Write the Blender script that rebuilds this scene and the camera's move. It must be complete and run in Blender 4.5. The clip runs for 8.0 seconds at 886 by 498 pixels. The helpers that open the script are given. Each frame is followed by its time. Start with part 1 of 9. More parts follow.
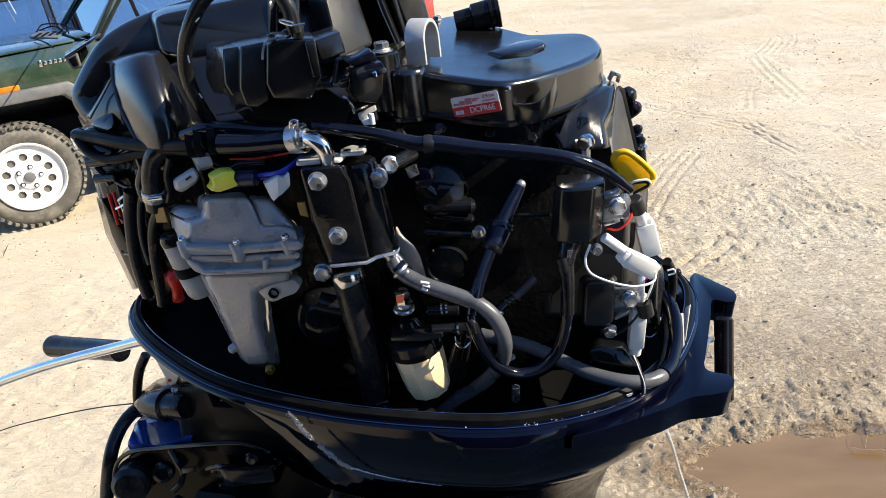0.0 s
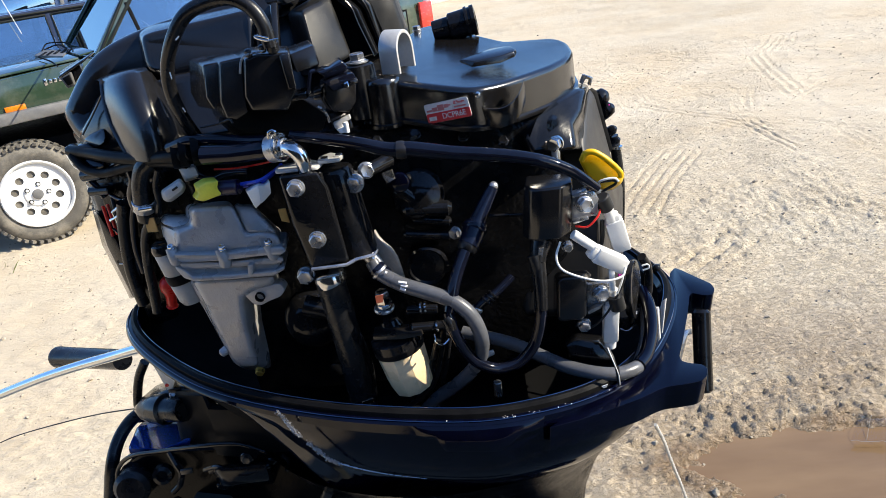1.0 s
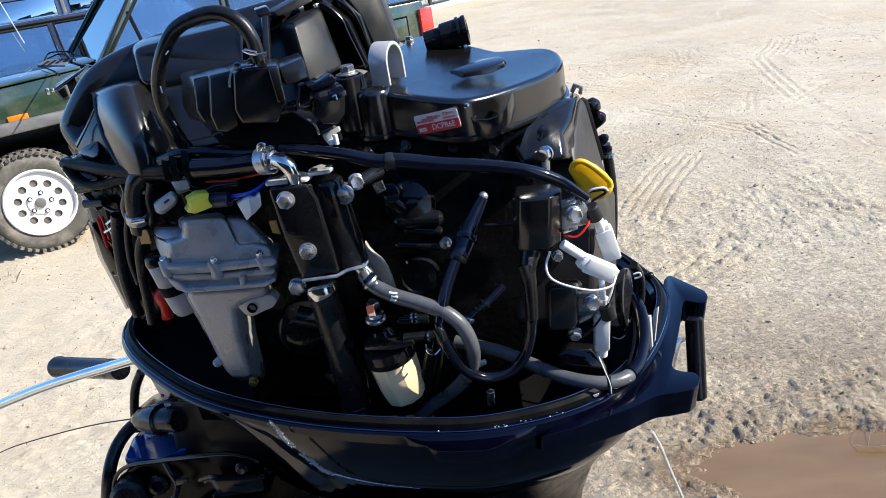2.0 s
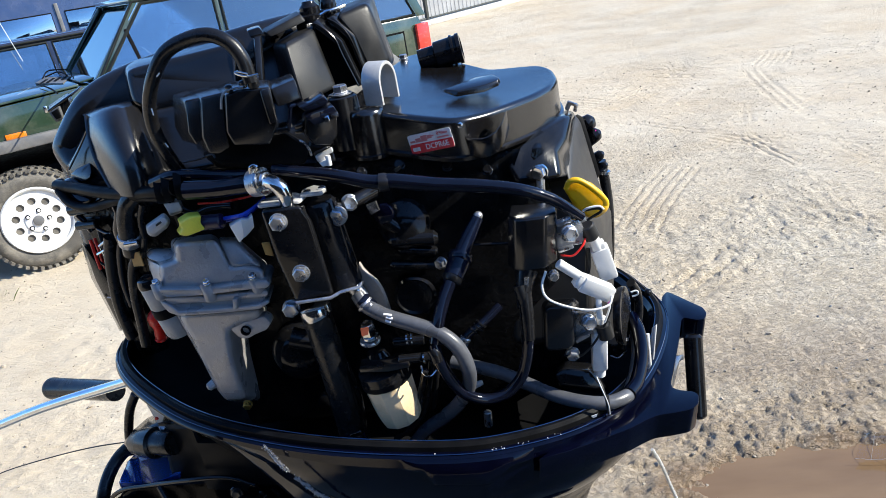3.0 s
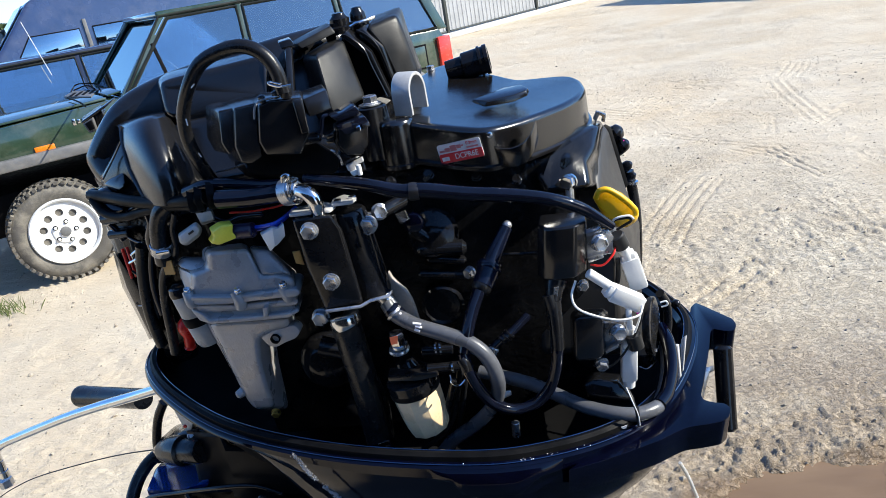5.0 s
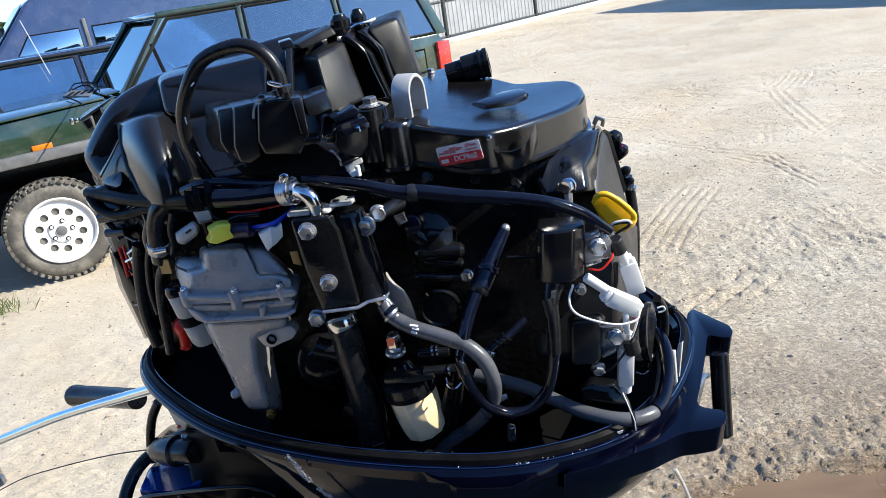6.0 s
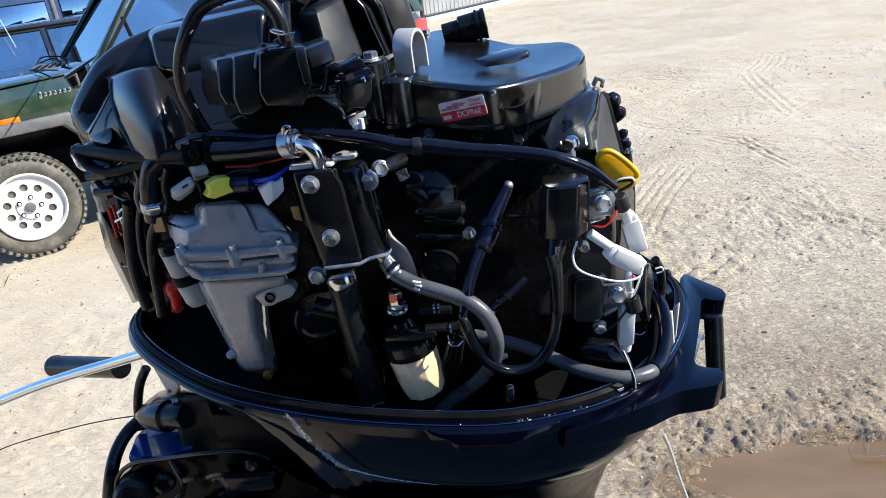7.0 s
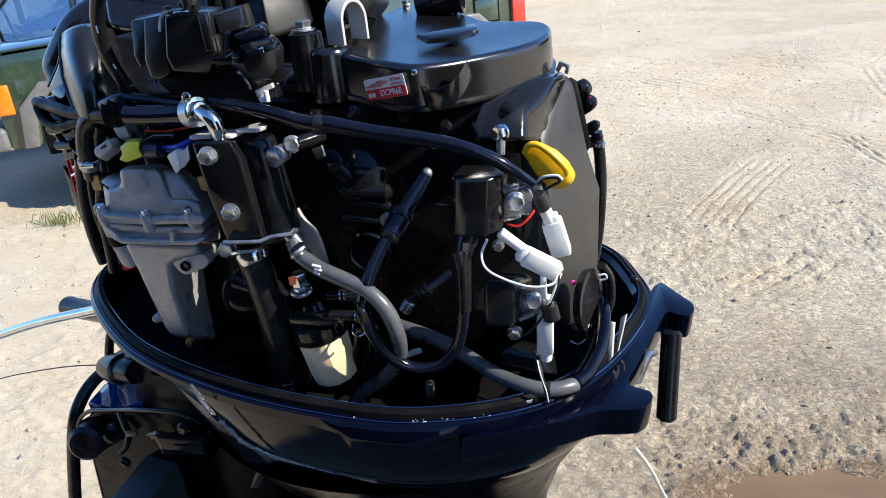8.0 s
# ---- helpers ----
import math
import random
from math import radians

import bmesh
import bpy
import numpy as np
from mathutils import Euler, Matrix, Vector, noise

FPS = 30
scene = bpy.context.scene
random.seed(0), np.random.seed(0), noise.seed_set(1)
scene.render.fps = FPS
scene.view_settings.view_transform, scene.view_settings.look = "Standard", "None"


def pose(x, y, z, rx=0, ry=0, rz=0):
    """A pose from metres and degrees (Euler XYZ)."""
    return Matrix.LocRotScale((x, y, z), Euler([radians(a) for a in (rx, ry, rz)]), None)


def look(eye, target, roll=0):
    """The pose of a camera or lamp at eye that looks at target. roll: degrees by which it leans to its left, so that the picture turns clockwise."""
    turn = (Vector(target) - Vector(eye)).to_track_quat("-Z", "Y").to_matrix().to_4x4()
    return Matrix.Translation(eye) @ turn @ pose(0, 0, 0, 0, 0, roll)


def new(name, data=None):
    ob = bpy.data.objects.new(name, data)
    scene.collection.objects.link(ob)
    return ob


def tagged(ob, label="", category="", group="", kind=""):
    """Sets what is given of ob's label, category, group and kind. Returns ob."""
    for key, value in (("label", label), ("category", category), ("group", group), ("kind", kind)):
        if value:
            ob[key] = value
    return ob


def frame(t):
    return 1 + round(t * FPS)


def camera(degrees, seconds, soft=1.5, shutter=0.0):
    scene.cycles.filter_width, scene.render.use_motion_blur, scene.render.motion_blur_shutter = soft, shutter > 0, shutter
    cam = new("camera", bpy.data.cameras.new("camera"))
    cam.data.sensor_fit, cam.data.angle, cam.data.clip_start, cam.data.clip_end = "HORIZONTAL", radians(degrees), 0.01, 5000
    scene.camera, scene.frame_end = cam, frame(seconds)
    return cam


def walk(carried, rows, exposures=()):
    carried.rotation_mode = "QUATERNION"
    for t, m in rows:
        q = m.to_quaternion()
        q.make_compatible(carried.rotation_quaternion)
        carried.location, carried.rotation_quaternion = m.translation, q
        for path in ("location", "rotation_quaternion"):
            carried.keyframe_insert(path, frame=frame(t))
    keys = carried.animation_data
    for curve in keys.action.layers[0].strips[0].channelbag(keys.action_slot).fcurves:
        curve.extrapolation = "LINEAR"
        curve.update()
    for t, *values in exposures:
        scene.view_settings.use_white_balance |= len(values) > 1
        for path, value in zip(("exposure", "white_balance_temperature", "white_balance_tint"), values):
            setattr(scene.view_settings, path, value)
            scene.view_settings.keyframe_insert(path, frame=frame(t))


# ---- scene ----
cam = camera(62.5, 8.0, soft=0.5)
PATH = [
    (0, (0.013, 0.019, 1.636), (-0.15, 1.838, 0.822), -7.0),
    (0.5, (0.035, -0.008, 1.639), (-0.13, 1.811, 0.825), -8.0),
    (1, (0.049, -0.01, 1.639), (-0.137, 1.815, 0.843), -8.8),
    (1.5, (0.056, -0.015, 1.643), (-0.15, 1.809, 0.85), -9.1),
    (2.8, (0.072, 0.0, 1.644), (-0.097, 1.844, 0.889), -9.6),
    (3, (0.069, 0.0, 1.647), (-0.119, 1.844, 0.897), -9.7),
    (3.5, (0.058, 0.003, 1.644), (-0.139, 1.848, 0.897), -9.1),
    (4, (0.047, 0.008, 1.637), (-0.146, 1.848, 0.88), -8.8),
    (4.5, (0.059, -0.003, 1.647), (-0.182, 1.843, 0.917), -10.4),
    (6, (0.057, -0.003, 1.644), (-0.169, 1.856, 0.943), -9.2),
    (6.5, (0.044, -0.003, 1.639), (-0.171, 1.854, 0.928), -8.9),
    (7, (0.022, -0.008, 1.62), (-0.136, 1.838, 0.866), -8.2),
    (7.5, (0.051, -0.002, 1.61), (-0.09, 1.832, 0.825), -8.5),
    (8, (0.205, 0.058, 1.599), (-0.216, 1.844, 0.803), -6.1),
]
walk(cam, [(t, look(eye, target, roll)) for t, eye, target, roll in PATH],
     exposures=[(0, 0.86, 7350, 7), (1.5, 0.80, 6750, 7), (3.0, 0.76, 6400, 6), (6.5, 0.75, 6450, 6), (8.0, 0.75, 6600, 7)])

# ---- light ----
SUN_DIR = Vector((0.80, -0.06, 0.56)).normalized()
world = bpy.data.worlds.new("sky")
scene.world = world
world.use_nodes = True
wn = world.node_tree.nodes
sky = wn.new("ShaderNodeTexSky")
sky.sky_type = "NISHITA"
sky.sun_disc = False
sky.sun_elevation = math.asin(SUN_DIR.z)
sky.sun_rotation = math.atan2(SUN_DIR.x, SUN_DIR.y)
sky.dust_density, sky.ozone_density, sky.air_density = 0.4, 3.0, 0.9
wn["Background"].inputs["Strength"].default_value = 0.1316
wl = world.node_tree.links
wco = wn.new("ShaderNodeTexCoord")
wmap = wn.new("ShaderNodeMapping")
wmap.inputs["Scale"].default_value = (1.6, 1.6, 5.0)
wcl = wn.new("ShaderNodeTexNoise")
wcl.inputs["Scale"].default_value, wcl.inputs["Detail"].default_value, wcl.inputs["Roughness"].default_value = 1.7, 7, 0.6
wrg = wn.new("ShaderNodeMapRange")
wrg.inputs["From Min"].default_value, wrg.inputs["From Max"].default_value, wrg.inputs["To Max"].default_value = 0.60, 0.78, 0.5
wmx = wn.new("ShaderNodeMix")
wmx.data_type = "RGBA"
wmx.inputs["B"].default_value = (5.2, 5.3, 5.5, 1)
wl.new(wco.outputs["Generated"], wmap.inputs["Vector"])
wl.new(wmap.outputs["Vector"], wcl.inputs["Vector"])
wl.new(wcl.outputs["Fac"], wrg.inputs["Value"])
wl.new(wrg.outputs[0], wmx.inputs["Factor"])
wtn = wn.new("ShaderNodeVectorMath")
wtn.operation = "MULTIPLY"
wtn.inputs[1].default_value = (0.64, 0.90, 1.24)
wl.new(sky.outputs["Color"], wtn.inputs[0])
# pale haze towards the horizon
wsp = wn.new("ShaderNodeSeparateXYZ")
wl.new(wco.outputs["Generated"], wsp.inputs[0])
whz = wn.new("ShaderNodeMapRange")
whz.interpolation_type = "SMOOTHSTEP"
for key, val in (("From Min", 0.0), ("From Max", 0.15), ("To Min", 0.85), ("To Max", 0.0)):
    whz.inputs[key].default_value = val
wl.new(wsp.outputs["Z"], whz.inputs["Value"])
whm = wn.new("ShaderNodeMix")
whm.data_type = "RGBA"
whm.inputs["B"].default_value = (5.0, 6.4, 8.6, 1)
wl.new(whz.outputs[0], whm.inputs["Factor"])
wl.new(wtn.outputs[0], whm.inputs["A"])
wl.new(whm.outputs["Result"], wmx.inputs["A"])
wl.new(wmx.outputs["Result"], wn["Background"].inputs["Color"])
sun = new("sun", bpy.data.lights.new("sun", "SUN"))
sun.data.energy, sun.data.angle, sun.data.color = 5.0, radians(0.5), (1.0, 0.93, 0.82)
sun.matrix_world = look(SUN_DIR * 40, (0, 0, 0))


# ---- materials ----
def mat(name, color, rough=0.5, metal=0.0, coat=0.0, var=0.15, scale=25.0, bump=0.0, bscale=300.0, spec=0.5, rvar=0.12, dust=0.0, dustcol=(0.42, 0.36, 0.28)):
    """A procedural surface: colour varied at two scales, roughness varied, fine relief, and a thin uneven dust."""
    m = bpy.data.materials.new(name)
    m.use_nodes = True
    t = m.node_tree
    n, l = t.nodes, t.links
    b = n["Principled BSDF"]
    co = n.new("ShaderNodeTexCoord")
    big = n.new("ShaderNodeTexNoise")
    big.inputs["Scale"].default_value, big.inputs["Detail"].default_value = scale, 5
    fine = n.new("ShaderNodeTexNoise")
    fine.inputs["Scale"].default_value, fine.inputs["Detail"].default_value = scale * 9, 3
    l.new(co.outputs["Object"], big.inputs["Vector"])
    l.new(co.outputs["Object"], fine.inputs["Vector"])
    add = n.new("ShaderNodeMath")
    add.operation = "MULTIPLY_ADD"
    add.inputs[1].default_value = 0.4
    l.new(fine.outputs["Fac"], add.inputs[0])
    l.new(big.outputs["Fac"], add.inputs[2])
    ramp = n.new("ShaderNodeMapRange")
    ramp.inputs["From Min"].default_value, ramp.inputs["From Max"].default_value = 0.45, 0.95
    ramp.inputs["To Min"].default_value, ramp.inputs["To Max"].default_value = 1 - var, 1 + var
    l.new(add.outputs[0], ramp.inputs["Value"])
    mul = n.new("ShaderNodeVectorMath")
    mul.operation = "SCALE"
    mul.inputs[0].default_value = color
    l.new(ramp.outputs[0], mul.inputs["Scale"])
    out = mul.outputs[0]
    if dust:
        dn = n.new("ShaderNodeTexNoise")
        dn.inputs["Scale"].default_value, dn.inputs["Detail"].default_value, dn.inputs["Roughness"].default_value = scale * 0.7, 8, 0.7
        l.new(co.outputs["Object"], dn.inputs["Vector"])
        dm = n.new("ShaderNodeMapRange")
        dm.inputs["From Min"].default_value, dm.inputs["From Max"].default_value, dm.inputs["To Max"].default_value = 0.45, 0.8, dust
        l.new(dn.outputs["Fac"], dm.inputs["Value"])
        mix = n.new("ShaderNodeMix")
        mix.data_type = "RGBA"
        mix.inputs["B"].default_value = (*dustcol, 1)
        l.new(dm.outputs[0], mix.inputs["Factor"])
        l.new(out, mix.inputs["A"])
        out = mix.outputs["Result"]
    l.new(out, b.inputs["Base Color"])
    rr = n.new("ShaderNodeMapRange")
    rr.inputs["From Min"].default_value, rr.inputs["From Max"].default_value = 0.35, 0.65
    rr.inputs["To Min"].default_value, rr.inputs["To Max"].default_value = max(rough - rvar, 0.02), min(rough + rvar, 1)
    l.new(big.outputs["Fac"], rr.inputs["Value"])
    l.new(rr.outputs[0], b.inputs["Roughness"])
    b.inputs["Metallic"].default_value = metal
    b.inputs["Coat Weight"].default_value = coat
    b.inputs["Coat Roughness"].default_value = 0.06
    b.inputs["Specular IOR Level"].default_value = spec
    if bump:
        bn = n.new("ShaderNodeTexNoise")
        bn.inputs["Scale"].default_value, bn.inputs["Detail"].default_value = bscale, 3
        l.new(co.outputs["Object"], bn.inputs["Vector"])
        bp = n.new("ShaderNodeBump")
        bp.inputs["Strength"].default_value, bp.inputs["Distance"].default_value = bump, 0.6 / bscale
        l.new(bn.outputs["Fac"], bp.inputs["Height"])
        l.new(bp.outputs["Normal"], b.inputs["Normal"])
    return m


COWL = mat("cowl_paint", (0.0011, 0.0014, 0.0068), 0.09, 0.0, 0.0, 0.3, 40, 0.03, 900, 0.34, 0.04)
SEAL = mat("seal_rubber", (0.007, 0.007, 0.0075), 0.40, 0, 0, 0.3, 40, 0.1, 500, 0.05)
MOULD = mat("moulded_plastic", (0.010, 0.0098, 0.0105), 0.20, 0, 0, 0.25, 30, 0.10, 1100, 0.55, 0.06)
LID = mat("grained_cover_plastic", (0.006, 0.0055, 0.0055), 0.20, 0, 0.10, 0.2, 20, 0.13, 900, 0.85, 0.04)
DUSTY = mat("dusty_grained_plastic", (0.012, 0.0118, 0.0115), 0.42, 0, 0, 0.3, 30, 0.3, 900, 0.30, 0.10, 0.05)
CAST = mat("black_painted_casting", (0.008, 0.008, 0.009), 0.12, 0, 0.0, 0.3, 30, 0.05, 260, 0.3, 0.08)
HEADMAT = mat("dull_black_head_plate", (0.026, 0.024, 0.022), 0.45, 0, 0, 0.2, 18, 0.06, 700, 0.45)
FILM = mat("cloudy_plastic_film", (0.40, 0.40, 0.39), 0.15, 0, 0, 0.25, 12, 0.2, 60, 0.6)
FOAM = mat("aerated_water", (0.72, 0.71, 0.69), 0.12, 0, 0, 0.15, 60, 0.3, 90, 0.6)
WIRE = mat("dull_grey_wire", (0.26, 0.27, 0.28), 0.5, 0.3, 0, 0.1, 10)
LEGMAT = mat("black_leg_paint", (0.0015, 0.0015, 0.002), 0.20, 0, 0, 0.3, 30, 0.10, 200, 0.06, 0.08)
PLATE = mat("satin_black_plate", (0.010, 0.009, 0.009), 0.28, 0, 0.1, 0.2, 18, 0.06, 700, 0.6, 0.06)
RUBBER = mat("black_rubber", (0.011, 0.011, 0.012), 0.24, 0, 0, 0.25, 40, 0.10, 500, 0.34)
# black paint; the blue in its base imitates reflected sky
SKYBLACK = mat("sky_tinted_black_paint", (0.003, 0.012, 0.055), 0.07, 0, 1.0, 0.3, 30, 0.05, 200, 0.8, 0.03)
# blue base paints in the sky that the wet black bracket reflects
SKYPAINT = mat("sky_reflection_blue", (0.012, 0.070, 0.34), 0.10, 0, 0.8, 0.2, 30, 0.04, 200, 0.5, 0.04)
HOSE = mat("dusty_grey_hose", (0.085, 0.088, 0.098), 0.32, 0, 0.0, 0.25, 30, 0.1, 400, 0.5, 0.08)
CONDUIT = mat("taped_loom_vinyl", (0.0045, 0.0055, 0.012), 0.11, 0, 0.0, 0.25, 60, 0.05, 130, 0.4, 0.06)
# boot rubber whose blue tint stands for the sky it reflects
BOOTMAT = mat("sky_tinted_boot_rubber", (0.003, 0.005, 0.015), 0.24, 0, 0.0, 0.25, 40, 0.06, 400, 0.4, 0.06)
GREY = mat("grey_cast_aluminium", (0.36, 0.35, 0.345), 0.34, 0.25, 0, 0.14, 35, 0.25, 420)
STEEL = mat("bright_steel", (0.66, 0.65, 0.64), 0.15, 1.0, 0, 0.12, 60, 0.06, 500)
ZINC = mat("zinc_plated_steel", (0.46, 0.46, 0.47), 0.30, 0.85, 0, 0.22, 80, 0.15, 500)
HOOK = mat("grey_lifting_steel", (0.52, 0.51, 0.49), 0.42, 0.3, 0, 0.12, 40, 0.12, 500)
CHROME = mat("chrome_rod", (0.70, 0.70, 0.70), 0.10, 1.0, 0, 0.08, 30, 0.0)
BRASS = mat("brass_fitting", (0.55, 0.38, 0.10), 0.35, 0.9, 0, 0.2, 80, 0.1, 500)
YELLOW = mat("yellow_plastic", (0.80, 0.46, 0.006), 0.34, 0, 0, 0.08, 40, 0.05, 500)
PALEYEL = mat("faded_yellow_plastic", (0.82, 0.72, 0.06), 0.45, 0, 0, 0.12, 40, 0.08, 500)
WHITE = mat("white_nylon", (0.80, 0.79, 0.76), 0.42, 0, 0, 0.05, 60, 0.06, 500)
CREAM = mat("cream_filter_bowl", (0.80, 0.60, 0.36), 0.33, 0, 0.2, 0.12, 30, 0.06, 300)
RED = mat("red_rubber", (0.80, 0.03, 0.02), 0.34, 0, 0, 0.12, 60, 0.05, 400)
BLUE = mat("blue_wire", (0.01, 0.05, 0.50), 0.35, 0, 0, 0.1, 60)
TAPE = mat("ochre_tape", (0.50, 0.27, 0.07), 0.5, 0, 0, 0.15, 60, 0.1, 300)
INK = mat("black_print", (0.01, 0.01, 0.01), 0.5)
STICKER = mat("silver_white_sticker", (0.78, 0.75, 0.75), 0.35, 0.1, 0, 0.06, 60)
STICKRED = mat("red_sticker", (0.72, 0.03, 0.04), 0.35, 0, 0, 0.08, 60)
MAGENTA = mat("magenta_mark", (0.75, 0.02, 0.35), 0.4)
GREEN = mat("dark_green_car_paint", (0.024, 0.046, 0.026), 0.20, 0, 1.0, 0.15, 6, 0, 300, 0.5, 0.06, 0.16)
NAVY = mat("dark_blue_car_paint", (0.020, 0.025, 0.048), 0.2, 0, 0.8, 0.15, 6, 0, 300, 0.5, 0.06, 0.10)
VANBLUE = mat("blue_van_paint", (0.035, 0.055, 0.125), 0.24, 0, 0.7, 0.12, 5, 0, 300, 0.5, 0.06, 0.12)
FLARE = mat("weathered_grey_trim", (0.12, 0.12, 0.12), 0.5, 0, 0, 0.15, 20, 0.1, 200, 0.5, 0.1, 0.2)
TYRE = mat("dusty_tyre_rubber", (0.10, 0.092, 0.08), 0.75, 0, 0, 0.2, 14, 0.3, 120, 0.3, 0.1, 0.7, (0.36, 0.32, 0.25))
RIM = mat("white_wheel_paint", (0.74, 0.74, 0.72), 0.35, 0, 0.3, 0.06, 14, 0, 300, 0.5, 0.1, 0.15)
DARK = mat("dark_cavity", (0.006, 0.006, 0.0065), 0.7, spec=0.06)
# darker than the castings, to imitate the shade deep inside the engine
BLOCKMAT = mat("recess_black_block", (0.0045, 0.0045, 0.005), 0.22, 0, 0, 0.4, 30, 0.25, 120, 0.22, 0.10)
INTERIOR = mat("dim_upholstery", (0.05, 0.055, 0.06), 0.8, 0, 0, 0.3, 6)
ORANGE = mat("amber_lens", (0.75, 0.20, 0.01), 0.2, 0, 0.4, 0.1, 40)
LENS = mat("red_lens", (0.65, 0.05, 0.03), 0.2, 0, 0.4, 0.12, 40)
BOXGREY = mat("grey_fence_sheet", (0.34, 0.345, 0.35), 0.5, 0, 0, 0.12, 3, 0.1, 60)
KERB = mat("pale_concrete", (0.55, 0.52, 0.47), 0.8, 0, 0, 0.15, 3, 0.2, 40)
POST = mat("dark_fence_steel", (0.05, 0.055, 0.05), 0.5, 0.2, 0, 0.2, 10)
LEAF = mat("hedge_leaf", (0.055, 0.085, 0.025), 0.7, 0, 0, 0.4, 1.5)


def glass_mat(name, tint, gloss):
    m = bpy.data.materials.new(name)
    m.use_nodes = True
    n, l = m.node_tree.nodes, m.node_tree.links
    n.remove(n["Principled BSDF"])
    tr = n.new("ShaderNodeBsdfTransparent")
    tr.inputs["Color"].default_value = (*tint, 1)
    gl = n.new("ShaderNodeBsdfGlossy")
    gl.inputs["Roughness"].default_value = 0.03
    gl.inputs["Color"].default_value = (0.90, 0.97, 1.0, 1)
    fr = n.new("ShaderNodeFresnel")
    fr.inputs["IOR"].default_value = gloss
    mx = n.new("ShaderNodeMixShader")
    l.new(fr.outputs[0], mx.inputs[0])
    l.new(tr.outputs[0], mx.inputs[1])
    l.new(gl.outputs[0], mx.inputs[2])
    l.new(mx.outputs[0], n["Material Output"].inputs["Surface"])
    return m


SIDEGLASS = glass_mat("pale_side_glass", (0.76, 0.84, 0.88), 3.0)
FILMCLEAR = glass_mat("cloudy_clear_film", (0.90, 0.89, 0.88), 1.32)
TRIM = mat("black_window_trim", (0.014, 0.016, 0.014), 0.4, 0, 0, 0.2, 8, spec=0.2)
GLASS = glass_mat("tinted_car_glass", (0.62, 0.72, 0.80), 5.5)
SCREENGLASS = glass_mat("sky_lit_windscreen_glass", (0.62, 0.72, 0.80), 11.0)


# ---- mesh tools ----
def empty(name, at, label, category, group="", kind=""):
    e = new(name)
    e.empty_display_size = 0.05
    e.location = at
    return tagged(e, label, category, group, kind)


def part(name, bm, material, parent=None, label="", sharp=38.0):
    """Links a bmesh, in world coordinates, as one mesh object under a thing or a part."""
    for f in bm.faces:
        f.smooth = True
    bm.normal_update()
    for e in bm.edges:
        e.smooth = len(e.link_faces) == 2 and e.calc_face_angle(0.0) < radians(sharp)
    me = bpy.data.meshes.new(name)
    bm.to_mesh(me)
    bm.free()
    me.materials.append(material)
    ob = new(name, me)
    if parent:
        ob.parent = parent
        ob.matrix_parent_inverse = parent.matrix_basis.inverted() if parent.type == "EMPTY" else Matrix.Identity(4)
    if label:
        ob["label"] = label
    return ob


def bevelled(bm, width, seg=2):
    if width > 0:
        bmesh.ops.recalc_face_normals(bm, faces=bm.faces[:])
        sharp = [e for e in bm.edges if len(e.link_faces) == 2 and e.calc_face_angle(0.0) > radians(25)]
        bmesh.ops.bevel(bm, geom=sharp, offset=width, segments=seg, profile=0.5, affect="EDGES", clamp_overlap=True)
    return bm


def box(m, sx, sy, sz, bev=0.002, seg=2):
    bm = bmesh.new()
    bmesh.ops.create_cube(bm, size=1, matrix=m @ Matrix.Diagonal((sx, sy, sz, 1)))
    return bevelled(bm, bev, seg)


def slab(pts, depth, bev=0.002, seg=2):
    """A flat outline drawn out along a direction."""
    bm = bmesh.new()
    a = [bm.verts.new(p) for p in pts]
    b = [bm.verts.new(Vector(p) + Vector(depth)) for p in pts]
    k = len(a)
    bm.faces.new(a)
    bm.faces.new(b[::-1])
    for i in range(k):
        bm.faces.new((a[i], b[i], b[(i + 1) % k], a[(i + 1) % k]))
    bmesh.ops.recalc_face_normals(bm, faces=bm.faces[:])
    return bevelled(bm, bev, seg)


def hexa(front, back, bev=0.003, seg=2):
    """A block between two outlines of equally many corners."""
    bm = bmesh.new()
    a = [bm.verts.new(p) for p in front]
    b = [bm.verts.new(p) for p in back]
    k = len(a)
    bm.faces.new(a)
    bm.faces.new(b[::-1])
    for i in range(k):
        bm.faces.new((a[i], b[i], b[(i + 1) % k], a[(i + 1) % k]))
    bmesh.ops.recalc_face_normals(bm, faces=bm.faces[:])
    return bevelled(bm, bev, seg)


def curve_points(pts, steps=6):
    """A smooth line through points."""
    p = [Vector(q) for q in pts]
    if len(p) == 2:
        return p
    p = [2 * p[0] - p[1]] + p + [2 * p[-1] - p[-2]]
    out = []
    for i in range(1, len(p) - 2):
        a, b, c, d = p[i - 1:i + 3]
        for s in range(steps):
            t = s / steps
            out.append(0.5 * (2 * b + (c - a) * t + (2 * a - 5 * b + 4 * c - d) * t * t + (3 * b - a - 3 * c + d) * t ** 3))
    out.append(p[-2])
    return out


